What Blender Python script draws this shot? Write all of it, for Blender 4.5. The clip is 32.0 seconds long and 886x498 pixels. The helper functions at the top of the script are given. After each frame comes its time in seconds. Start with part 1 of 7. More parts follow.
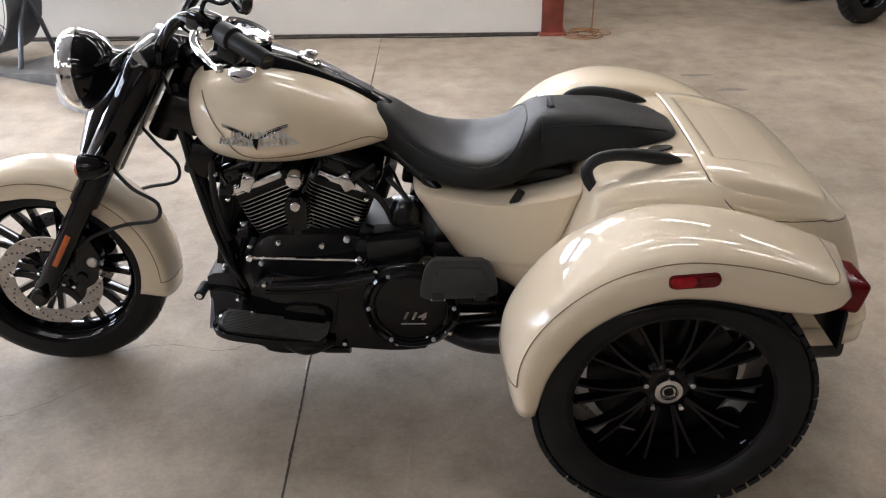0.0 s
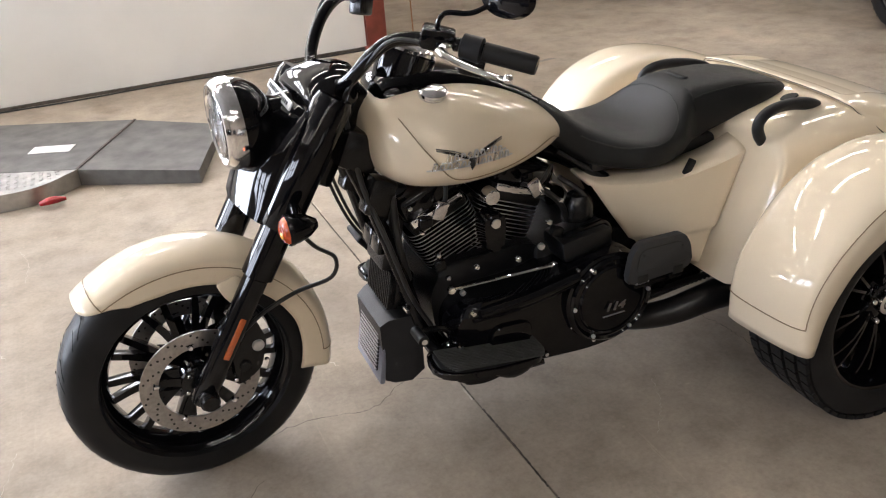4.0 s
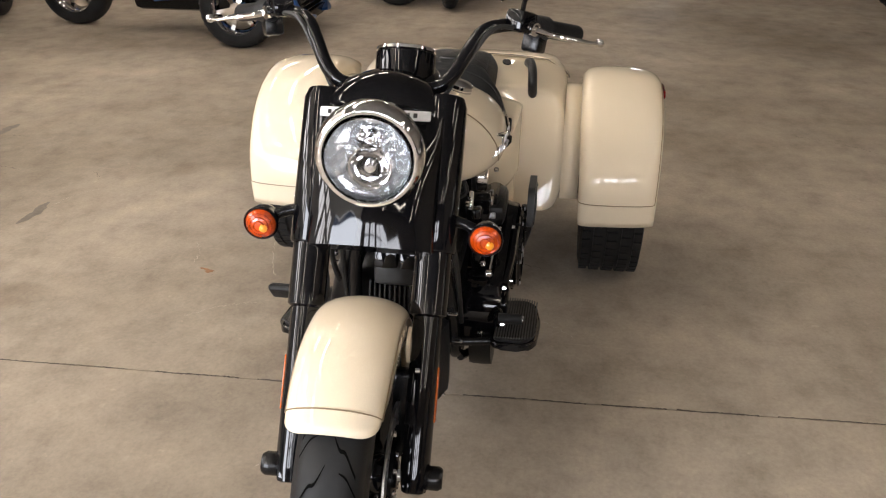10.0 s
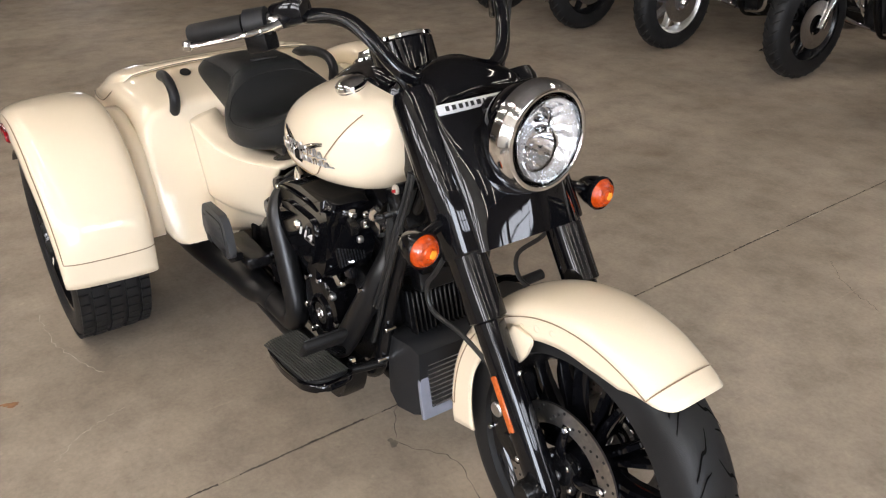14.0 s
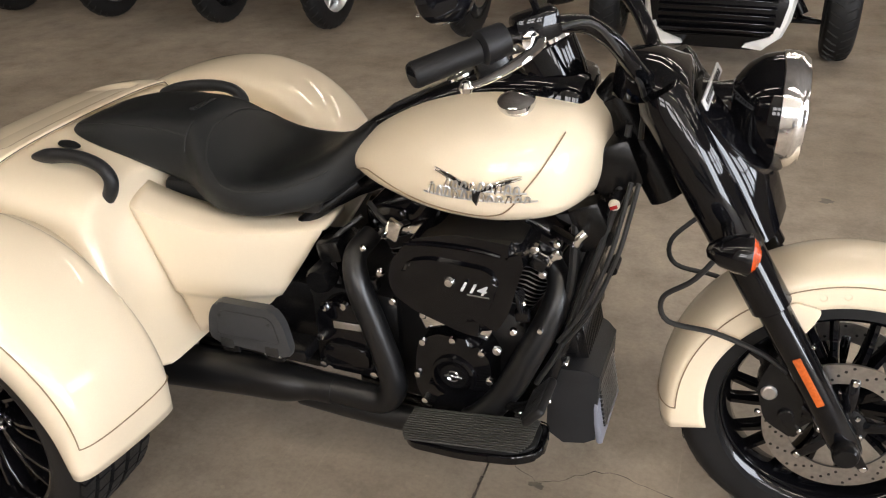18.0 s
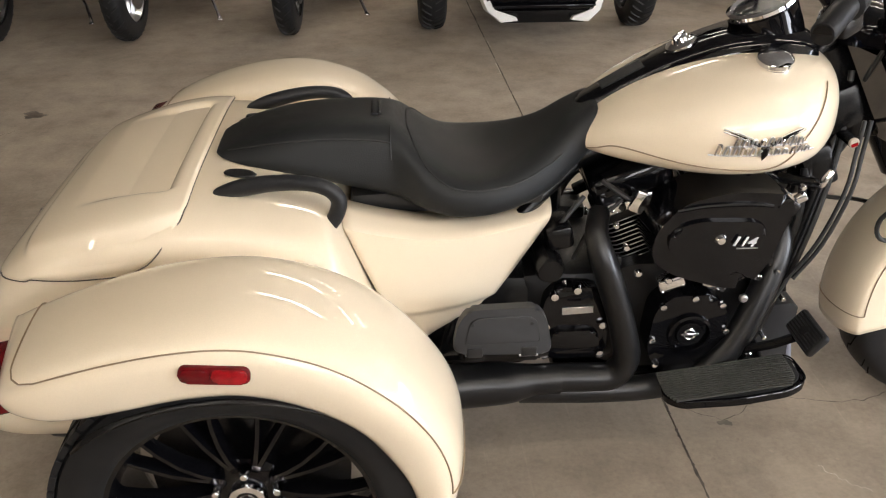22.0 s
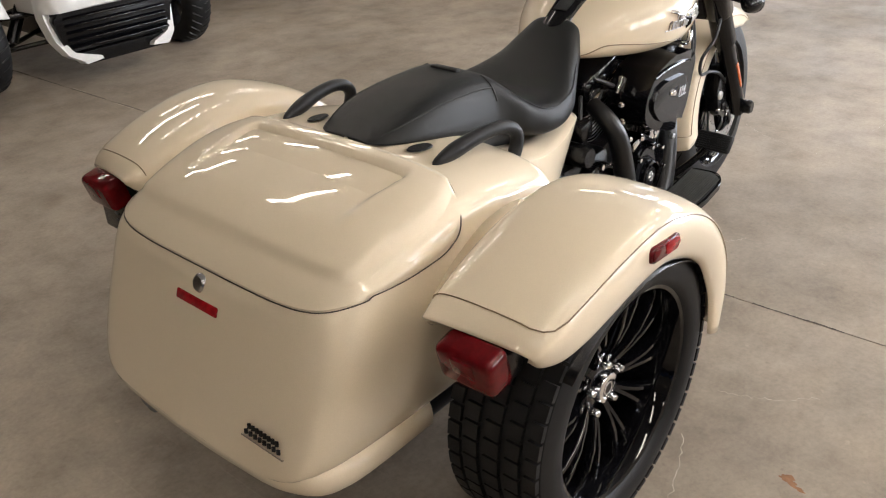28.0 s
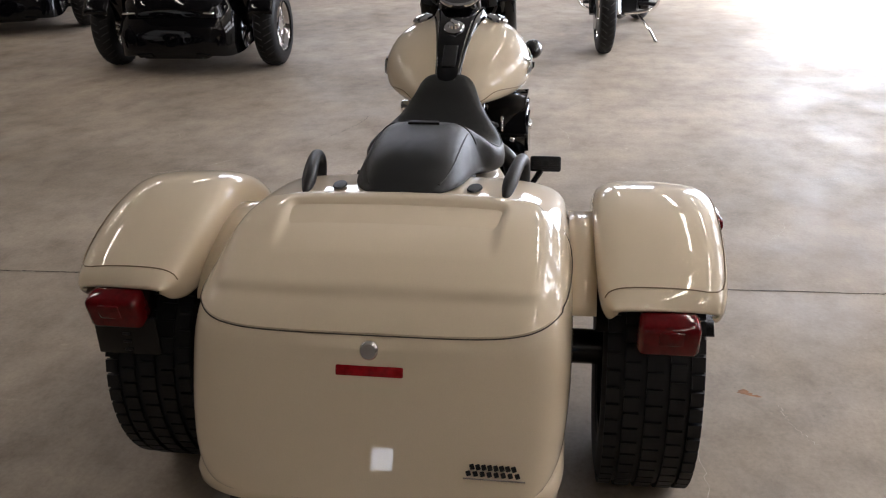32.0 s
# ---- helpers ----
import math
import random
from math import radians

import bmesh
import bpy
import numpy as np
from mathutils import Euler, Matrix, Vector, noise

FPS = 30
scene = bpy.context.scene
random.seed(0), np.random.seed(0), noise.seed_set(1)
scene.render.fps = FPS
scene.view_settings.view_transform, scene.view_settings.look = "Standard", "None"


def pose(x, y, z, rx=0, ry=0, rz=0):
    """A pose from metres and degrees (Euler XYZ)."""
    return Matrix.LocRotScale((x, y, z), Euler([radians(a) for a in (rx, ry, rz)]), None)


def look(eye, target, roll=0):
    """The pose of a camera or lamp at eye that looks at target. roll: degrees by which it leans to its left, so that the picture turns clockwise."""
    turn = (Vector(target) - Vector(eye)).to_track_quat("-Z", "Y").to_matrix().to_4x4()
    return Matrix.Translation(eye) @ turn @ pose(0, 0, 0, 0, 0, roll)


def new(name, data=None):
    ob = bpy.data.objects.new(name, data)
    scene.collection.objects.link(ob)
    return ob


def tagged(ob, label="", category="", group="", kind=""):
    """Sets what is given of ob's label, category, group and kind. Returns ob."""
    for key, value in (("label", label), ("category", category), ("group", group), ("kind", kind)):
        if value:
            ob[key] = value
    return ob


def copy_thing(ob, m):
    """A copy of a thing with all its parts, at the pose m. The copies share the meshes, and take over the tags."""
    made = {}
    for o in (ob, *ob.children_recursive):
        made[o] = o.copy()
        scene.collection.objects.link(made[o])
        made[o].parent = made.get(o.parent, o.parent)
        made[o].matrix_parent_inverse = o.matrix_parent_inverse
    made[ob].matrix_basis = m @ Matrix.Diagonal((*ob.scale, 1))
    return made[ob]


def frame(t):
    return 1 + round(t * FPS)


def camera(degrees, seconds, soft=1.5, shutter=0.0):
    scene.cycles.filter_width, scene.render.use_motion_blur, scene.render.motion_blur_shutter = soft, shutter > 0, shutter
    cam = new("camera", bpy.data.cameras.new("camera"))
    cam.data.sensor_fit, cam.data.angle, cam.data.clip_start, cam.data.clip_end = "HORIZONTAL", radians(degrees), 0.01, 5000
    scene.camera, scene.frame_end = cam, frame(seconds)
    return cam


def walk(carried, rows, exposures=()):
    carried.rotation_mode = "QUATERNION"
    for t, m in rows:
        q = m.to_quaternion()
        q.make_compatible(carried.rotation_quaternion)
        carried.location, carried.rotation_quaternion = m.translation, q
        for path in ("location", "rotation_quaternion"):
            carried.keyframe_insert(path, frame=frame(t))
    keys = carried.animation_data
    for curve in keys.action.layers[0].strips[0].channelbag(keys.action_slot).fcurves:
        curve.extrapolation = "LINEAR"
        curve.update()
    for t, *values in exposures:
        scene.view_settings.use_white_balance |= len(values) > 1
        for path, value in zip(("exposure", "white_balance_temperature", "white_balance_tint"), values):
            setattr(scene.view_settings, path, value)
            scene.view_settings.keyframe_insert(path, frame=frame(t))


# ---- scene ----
cam = camera(55.0, 32.0, 1.15)
PATH = [
    (0, (1.187, -2.264, 1.594), (1.141, -0.501, 0.65), -1.0),
    (0.5, (1.069, -2.23, 1.587), (1.056, -0.459, 0.658), -2.3),
    (1, (0.966, -2.197, 1.586), (1.017, -0.422, 0.666), -2.4),
    (1.5, (0.834, -2.169, 1.592), (0.952, -0.405, 0.657), -3.1),
    (2, (0.666, -2.173, 1.611), (0.861, -0.429, 0.651), -4.4),
    (2.5, (0.468, -2.139, 1.573), (0.72, -0.389, 0.637), -4.1),
    (3, (0.29, -2.064, 1.555), (0.59, -0.304, 0.653), -5.6),
    (3.5, (0.114, -2.007, 1.57), (0.553, -0.283, 0.656), -4.7),
    (4, (-0.098, -1.966, 1.576), (0.546, -0.314, 0.651), -4.3),
    (4.5, (-0.245, -1.917, 1.552), (0.517, -0.309, 0.639), -2.8),
    (6.5, (-0.841, -1.553, 1.537), (0.431, -0.287, 0.653), -1.4),
    (7, (-0.946, -1.376, 1.533), (0.434, -0.231, 0.649), -0.9),
    (7.5, (-1.031, -1.208, 1.547), (0.44, -0.163, 0.684), -0.7),
    (8, (-1.151, -1.059, 1.541), (0.414, -0.154, 0.685), -1.1),
    (8.5, (-1.293, -0.891, 1.549), (0.345, -0.161, 0.664), -1.9),
    (9, (-1.352, -0.741, 1.53), (0.323, -0.124, 0.628), -1.1),
    (9.5, (-1.365, -0.553, 1.526), (0.365, -0.105, 0.627), -0.6),
    (10, (-1.389, -0.389, 1.521), (0.387, -0.125, 0.64), 0.3),
    (10.5, (-1.441, -0.179, 1.525), (0.345, -0.107, 0.627), -0.6),
    (11, (-1.463, 0.008, 1.521), (0.315, -0.065, 0.609), 0.3),
    (11.5, (-1.373, 0.179, 1.497), (0.385, -0.08, 0.58), 0.4),
    (12, (-1.311, 0.345, 1.505), (0.423, -0.056, 0.593), 0.9),
    (12.5, (-1.246, 0.512, 1.497), (0.434, -0.068, 0.58), -0.3),
    (13, (-1.193, 0.701, 1.504), (0.407, -0.058, 0.575), -1.2),
    (13.5, (-1.11, 0.839, 1.495), (0.442, -0.021, 0.573), -1.5),
    (15.5, (-0.633, 1.297, 1.525), (0.51, -0.053, 0.591), -1.5),
    (16, (-0.479, 1.351, 1.52), (0.567, -0.073, 0.583), -2.1),
    (16.5, (-0.311, 1.397, 1.526), (0.651, -0.087, 0.591), -2.4),
    (17, (-0.155, 1.455, 1.523), (0.685, -0.097, 0.582), -2.4),
    (17.5, (0.036, 1.542, 1.53), (0.747, -0.06, 0.566), -3.0),
    (18, (0.2, 1.594, 1.512), (0.84, -0.027, 0.532), -1.7),
    (18.5, (0.367, 1.571, 1.519), (0.986, -0.061, 0.543), -2.1),
    (19, (0.513, 1.572, 1.516), (1.079, -0.07, 0.526), -1.4),
    (19.5, (0.692, 1.631, 1.533), (1.139, -0.032, 0.516), -1.8),
    (20, (0.836, 1.723, 1.528), (1.175, 0.038, 0.506), -1.4),
    (20.5, (0.957, 1.745, 1.509), (1.212, 0.045, 0.488), -0.9),
    (21, (1.111, 1.73, 1.508), (1.263, 0.014, 0.491), -1.5),
    (21.5, (1.227, 1.722, 1.49), (1.26, -0.006, 0.482), 0.0),
    (22, (1.386, 1.757, 1.49), (1.286, 0.025, 0.495), -0.1),
    (22.5, (1.583, 1.807, 1.477), (1.357, 0.083, 0.488), -0.5),
    (23, (1.7, 1.788, 1.465), (1.352, 0.085, 0.475), 0.4),
    (23.5, (1.838, 1.728, 1.473), (1.354, 0.052, 0.495), -0.8),
    (24, (1.883, 1.723, 1.508), (1.314, 0.081, 0.519), -0.7),
    (24.5, (2.025, 1.719, 1.51), (1.296, 0.139, 0.523), -0.7),
    (25, (2.18, 1.724, 1.517), (1.327, 0.209, 0.528), -1.2),
    (25.5, (2.297, 1.704, 1.509), (1.357, 0.233, 0.534), 0.1),
    (27.5, (2.812, 1.394, 1.467), (1.559, 0.162, 0.512), -3.1),
    (28, (2.931, 1.328, 1.449), (1.635, 0.15, 0.483), -2.8),
    (28.5, (3.04, 1.201, 1.429), (1.662, 0.113, 0.471), -2.7),
    (29, (3.15, 1.083, 1.441), (1.676, 0.102, 0.512), -2.3),
    (29.5, (3.262, 0.99, 1.461), (1.708, 0.124, 0.547), -2.6),
    (30, (3.416, 0.901, 1.471), (1.797, 0.156, 0.563), -2.7),
    (30.5, (3.476, 0.789, 1.455), (1.807, 0.124, 0.575), -2.4),
    (31, (3.493, 0.642, 1.466), (1.774, 0.084, 0.609), -2.8),
    (31.5, (3.52, 0.522, 1.46), (1.757, 0.078, 0.628), -1.6),
    (32, (3.569, 0.362, 1.472), (1.773, 0.093, 0.636), -1.5),
]
walk(cam, [(t, look(eye, target, roll)) for t, eye, target, roll in PATH], [(0,0.46,5750,14),(3,0.48,5900,14),(4.5,0.56,5950,14),(7,0.38,6200,14),(9,0.36,6450,14),(11,0.17,6350,14),(13,0.13,6150,14),(17,0.08,6400,13),(20,0.02,6300,13),(23,0.16,6300,13),(28,0.16,6200,13),(30,0.06,6250,14),(32,-0.38,6050,16)])

# world: dim sky outside the doors
world = bpy.data.worlds.new("world")
scene.world = world
world.use_nodes = True
wn = world.node_tree.nodes
sky = wn.new("ShaderNodeTexSky")
sky.sky_type = "NISHITA"
sky.sun_disc = False
sky.sun_elevation, sky.sun_rotation = radians(51), radians(-25)
wn["Background"].inputs[1].default_value = 0.15
world.node_tree.links.new(sky.outputs[0], wn["Background"].inputs[0])
sun_data = bpy.data.lights.new("sun", "SUN")
sun_data.energy, sun_data.angle, sun_data.color = 2.5, radians(0.6), (1.0, 0.95, 0.88)
sun = new("sun", sun_data)
sun.matrix_world = look((-12, 15, 15), (-6.8, 4, 0))


# ---- materials ----
def material(name, color, rough=0.5, metal=0.0, coat=0.0, var=0.0, scale=20.0, bump=0.0, bump_scale=200.0, rough_var=0.0, flake=0.0):
    m = bpy.data.materials.new(name)
    m.use_nodes = True
    nt = m.node_tree
    b = nt.nodes["Principled BSDF"]
    b.inputs["Base Color"].default_value = (*color, 1)
    b.inputs["Roughness"].default_value = rough
    b.inputs["Metallic"].default_value = metal
    b.inputs["Coat Weight"].default_value = coat
    b.inputs["Coat Roughness"].default_value = 0.012
    tc = nt.nodes.new("ShaderNodeTexCoord")
    if var or rough_var:
        n1 = nt.nodes.new("ShaderNodeTexNoise")
        n1.inputs["Scale"].default_value, n1.inputs["Detail"].default_value = scale, 6
        nt.links.new(tc.outputs["Object"], n1.inputs["Vector"])
        if var:
            mr = nt.nodes.new("ShaderNodeMapRange")
            mr.inputs[1].default_value, mr.inputs[2].default_value = 0.3, 0.7
            mr.inputs[3].default_value, mr.inputs[4].default_value = 1 - var, 1 + var
            nt.links.new(n1.outputs[0], mr.inputs[0])
            hs = nt.nodes.new("ShaderNodeHueSaturation")
            hs.inputs["Color"].default_value = (*color, 1)
            nt.links.new(mr.outputs[0], hs.inputs["Value"])
            nt.links.new(hs.outputs[0], b.inputs["Base Color"])
        if rough_var:
            mq = nt.nodes.new("ShaderNodeMapRange")
            mq.inputs[1].default_value, mq.inputs[2].default_value = 0.3, 0.7
            mq.inputs[3].default_value, mq.inputs[4].default_value = max(rough - rough_var, 0.02), rough + rough_var
            nt.links.new(n1.outputs[0], mq.inputs[0])
            nt.links.new(mq.outputs[0], b.inputs["Roughness"])
    if bump:
        n2 = nt.nodes.new("ShaderNodeTexNoise")
        n2.inputs["Scale"].default_value, n2.inputs["Detail"].default_value = bump_scale, 4
        nt.links.new(tc.outputs["Object"], n2.inputs["Vector"])
        bp = nt.nodes.new("ShaderNodeBump")
        bp.inputs["Strength"].default_value, bp.inputs["Distance"].default_value = bump, 0.002
        nt.links.new(n2.outputs[0], bp.inputs["Height"])
        nt.links.new(bp.outputs[0], b.inputs["Normal"])
    return m


def glow(name, color, strength):
    m = bpy.data.materials.new(name)
    m.use_nodes = True
    b = m.node_tree.nodes["Principled BSDF"]
    b.inputs["Base Color"].default_value = (*color, 1)
    b.inputs["Emission Color"].default_value = (*color, 1)
    b.inputs["Emission Strength"].default_value = strength
    return m


def glassy(name, color, rough=0.05, weight=1.0):
    m = material(name, color, rough)
    m.node_tree.nodes["Principled BSDF"].inputs["Transmission Weight"].default_value = weight
    return m


CREAM = material("cream_pearl_paint", (0.75, 0.645, 0.485), 0.5, 0.0, 1.0, 0.03, 500.0)
BLACK = material("gloss_black_paint", (0.003, 0.003, 0.0038), 0.045, 0.0, 0.0, 0.1, 8.0)
SATIN = material("satin_black_metal", (0.004, 0.004, 0.0045), 0.26, 0.0, 0.0, 0.2, 30.0, 0.05, 300.0)
CRINKLE = material("wrinkle_black_paint", (0.004, 0.004, 0.0045), 0.3, 0.0, 0.0, 0.2, 40.0, 0.35, 900.0)
PIPE = material("black_ceramic_exhaust", (0.006, 0.006, 0.0065), 0.34, 0.1, 0.0, 0.25, 25.0, 0.04, 200.0)
CHROME = material("chrome", (0.86, 0.86, 0.87), 0.06, 1.0, 0.0, 0.04, 14.0)
ALU = material("machined_aluminium", (0.62, 0.62, 0.63), 0.28, 1.0, 0.0, 0.12, 60.0)
STEEL = material("brushed_disc_steel", (0.42, 0.40, 0.38), 0.33, 1.0, 0.0, 0.15, 90.0)
GROOVE_SHADE = material("tread_groove_shade", (0.003, 0.003, 0.003), 0.9)
RUBBER = material("tyre_rubber", (0.0125, 0.0125, 0.013), 0.5, 0.0, 0.0, 0.25, 12.0, 0.2, 500.0)
MATRUB = material("black_moulded_rubber", (0.009, 0.009, 0.0095), 0.5, 0.0, 0.0, 0.2, 30.0, 0.25, 400.0)
PLASTIC = material("grey_black_plastic", (0.013, 0.0135, 0.015), 0.42, 0.0, 0.0, 0.12, 30.0, 0.2, 700.0)
# black rubber ribs, lightened to carry the sheen of grazing light
RIBSHEEN = material("sheen_grey_rubber_ribs", (0.055, 0.054, 0.052), 0.5, 0.0, 0.0, 0.2, 40.0)
BOARD = material("grey_board_plastic", (0.034, 0.035, 0.037), 0.46, 0.0, 0.0, 0.12, 30.0, 0.2, 700.0)
LEATHER = material("black_grained_vinyl", (0.0105, 0.0115, 0.012), 0.42, 0.0, 0.0, 0.15, 10.0, 0.45, 700.0, 0.05)
STITCH = material("seat_seam", (0.012, 0.012, 0.012), 0.6)
STRIPE = material("bronze_pinstripe", (0.24, 0.17, 0.095), 0.4)
REDLENS = material("red_lens", (0.30, 0.004, 0.008), 0.10, 0.0, 0.0, 0.35, 60.0)
DARKRED = material("dark_red_lens", (0.11, 0.003, 0.005), 0.08, 0.0, 0.0, 0.2, 60.0)
AMBER = material("amber_lens", (0.46, 0.05, 0.001), 0.2, 0.0, 0.6, 0.45, 70.0, 0.6, 160.0)
AMBERHOT = material("amber_bulb_glint", (0.85, 0.30, 0.015), 0.15, 0.0, 0.5)
PALE = material("chipped_pale_concrete", (0.50, 0.44, 0.36), 0.8, 0.0, 0.0, 0.3, 25.0)
BRIGHT = material("bright_plated_ring", (0.82, 0.82, 0.83), 0.11, 1.0)
SILVER = material("satin_silver_plate", (0.66, 0.66, 0.67), 0.4, 0.25, 0.0, 0.05, 40.0)
LAMPREF = material("headlamp_reflector", (0.92, 0.93, 0.94), 0.26, 1.0)
REFLEX = material("amber_reflex", (0.45, 0.09, 0.012), 0.25, 0.0, 0.5, 0.2, 200.0)
GLASS = glassy("clear_lens_glass", (0.97, 0.98, 1.0), 0.02)
MIRROR = material("mirror_reflector", (0.9, 0.9, 0.92), 0.08, 1.0)
DARKGLASS = material("gauge_face", (0.03, 0.03, 0.035), 0.1, 0.0, 1.0)
# black plastic whose daylight reflection is put into a blue-grey base colour
SHEENRAD = material("sky_sheen_radiator_plastic", (0.19, 0.20, 0.245), 0.32, 0.0, 0.0, 0.08, 30.0)
WHITE = material("white_gloss_paint", (0.78, 0.77, 0.74), 0.3, 0.0, 0.8, 0.04, 3.0)
BLUE = material("metallic_blue_paint", (0.012, 0.07, 0.24), 0.3, 0.4, 1.0, 0.1, 300.0)
WALLWHITE = material("white_wall_panel", (0.86, 0.84, 0.79), 0.55, 0.0, 0.0, 0.04, 2.0, 0.1, 60.0, 0.1)
REDSTEEL = material("red_primer_steel", (0.24, 0.055, 0.035), 0.55, 0.0, 0.0, 0.25, 9.0, 0.2, 80.0)
DARKWALL = material("tan_metal_wall", (0.22, 0.19, 0.155), 0.6, 0.0, 0.0, 0.08, 2.0)
ROOF = material("insulated_roof", (0.20, 0.19, 0.175), 0.8, 0.0, 0.0, 0.15, 1.2)
PLATE = material("galvanised_plate", (0.40, 0.39, 0.37), 0.42, 0.9, 0.0, 0.25, 14.0, 0.3, 120.0)
MATGREY = material("worn_ramp_mat", (0.10, 0.095, 0.088), 0.6, 0.2, 0.0, 0.35, 9.0, 0.3, 150.0)
CABLE = material("black_cable", (0.012, 0.012, 0.012), 0.45)
TAN = material("tan_carton", (0.36, 0.26, 0.16), 0.7, 0.0, 0.0, 0.15, 6.0)
FANGREY = material("grey_fan_steel", (0.12, 0.125, 0.14), 0.45, 0.6, 0.0, 0.15, 12.0)
for dull, level in ((CREAM, 0.15), (DARKRED, 0.35), (BLACK, 0.36), (SATIN, 0.36), (LEATHER, 0.3), (RUBBER, 0.22), (GROOVE_SHADE, 0.05), (MATRUB, 0.25), (PLASTIC, 0.3), (CRINKLE, 0.4)):
    dull.node_tree.nodes["Principled BSDF"].inputs["Specular IOR Level"].default_value = level
TUBE = glow("fluorescent_diffuser", (1.0, 0.895, 0.735), 33.0)


def concrete():
    m = bpy.data.materials.new("polished_concrete")
    m.use_nodes = True
    nt = m.node_tree
    b = nt.nodes["Principled BSDF"]
    tc = nt.nodes.new("ShaderNodeTexCoord")

    def tex(scale, detail, rough=0.55):
        n = nt.nodes.new("ShaderNodeTexNoise")
        n.inputs["Scale"].default_value, n.inputs["Detail"].default_value, n.inputs["Roughness"].default_value = scale, detail, rough
        nt.links.new(tc.outputs["Object"], n.inputs["Vector"])
        return n

    def ramp(src, stops):
        r = nt.nodes.new("ShaderNodeValToRGB")
        while len(r.color_ramp.elements) < len(stops):
            r.color_ramp.elements.new(0.5)
        for e, (p, c) in zip(r.color_ramp.elements, stops):
            e.position, e.color = p, (*c, 1)
        nt.links.new(src.outputs[0], r.inputs[0])
        return r

    def mix(a, c, kind, fac):
        x = nt.nodes.new("ShaderNodeMix")
        x.data_type, x.blend_type = "RGBA", kind
        x.inputs[0].default_value = fac
        nt.links.new(a.outputs[0] if a.bl_idname != "ShaderNodeMix" else a.outputs[2], x.inputs[6])
        nt.links.new(c.outputs[0], x.inputs[7])
        return x

    base = ramp(tex(0.55, 5), [(0.32, (0.235, 0.192, 0.146)), (0.5, (0.34, 0.285, 0.225)), (0.68, (0.44, 0.375, 0.30))])
    mid = ramp(tex(5.0, 8, 0.7), [(0.28, (0.5, 0.49, 0.48)), (0.5, (0.95, 0.95, 0.95)), (0.72, (1.3, 1.29, 1.26))])
    fine = ramp(tex(70.0, 5, 0.7), [(0.25, (0.5, 0.5, 0.5)), (0.5, (1, 1, 1)), (0.75, (1.4, 1.4, 1.38))])
    spots = ramp(tex(2.3, 3, 0.4), [(0.24, (0.55, 0.5, 0.45)), (0.33, (1, 1, 1)), (1.0, (1, 1, 1))])
    def streaks(turn, sx, sy, stops):
        mp = nt.nodes.new("ShaderNodeMapping")
        mp.inputs["Rotation"].default_value[2] = turn
        mp.inputs["Scale"].default_value = (sx, sy, 1)
        nt.links.new(tc.outputs["Object"], mp.inputs["Vector"])
        n = tex(1.0, 5, 0.6)
        nt.links.new(mp.outputs[0], n.inputs["Vector"])
        return ramp(n, stops)
    scr1 = streaks(0.5, 55.0, 1.6, [(0.0, (1, 1, 1)), (0.66, (1, 1, 1)), (0.74, (1.3, 1.29, 1.27))])
    scr2 = streaks(-0.9, 70.0, 2.2, [(0.0, (1, 1, 1)), (0.67, (1, 1, 1)), (0.75, (1.28, 1.28, 1.26))])
    drag = streaks(1.3, 3.0, 0.5, [(0.3, (0.8, 0.79, 0.78)), (0.5, (1, 1, 1)), (0.7, (1.12, 1.12, 1.12))])
    specks = ramp(tex(26.0, 2, 0.4), [(0.0, (1.45, 1.42, 1.36)), (0.24, (1.3, 1.28, 1.25)), (0.28, (1, 1, 1)), (0.74, (1, 1, 1)), (0.78, (0.7, 0.68, 0.66))])
    c = mix(mix(mix(base, mid, "MULTIPLY", 0.65), fine, "MULTIPLY", 0.3), spots, "MULTIPLY", 0.6)
    for layer, fac in ((scr1, 0.55), (scr2, 0.5), (drag, 0.22), (specks, 0.5)):
        c = mix(c, layer, "MULTIPLY", fac)
    nt.links.new(c.outputs[2], b.inputs["Base Color"])
    rr = ramp(tex(3.0, 6), [(0.3, (0.48, 0.48, 0.48)), (0.7, (0.72, 0.72, 0.72))])
    nt.links.new(rr.outputs[0], b.inputs["Roughness"])
    b.inputs["Specular IOR Level"].default_value = 0.27
    bp = nt.nodes.new("ShaderNodeBump")
    bp.inputs["Strength"].default_value, bp.inputs["Distance"].default_value = 0.07, 0.003
    nt.links.new(tex(40.0, 6, 0.7).outputs[0], bp.inputs["Height"])
    nt.links.new(bp.outputs[0], b.inputs["Normal"])
    return m


CONCRETE = concrete()
CRACK = material("crack_dirt", (0.075, 0.062, 0.05), 0.9, 0.0, 0.0, 0.4, 30.0)
STAIN = material("rust_stain", (0.26, 0.12, 0.05), 0.7, 0.0, 0.0, 0.3, 40.0)
OIL = material("dark_floor_stain", (0.13, 0.105, 0.08), 0.4, 0.0, 0.0, 0.3, 40.0)


# ---- mesh helpers ----
def thing(name, label, category, group="", kind="", at=(0, 0, 0), turn=0):
    ob = new(name)
    ob.empty_display_size = 0.1
    ob.matrix_basis = pose(*at, 0, 0, turn)
    return tagged(ob, label, category, group, kind)


def mesh_of(name, bm, mat, angle=38):
    bmesh.ops.recalc_face_normals(bm, faces=bm.faces)
    me = bpy.data.meshes.new(name)
    bm.to_mesh(me)
    bm.free()
    me.materials.append(mat)
    me.polygons.foreach_set("use_smooth", [True] * len(me.polygons))
    me.set_sharp_from_angle(angle=radians(angle))
    return me


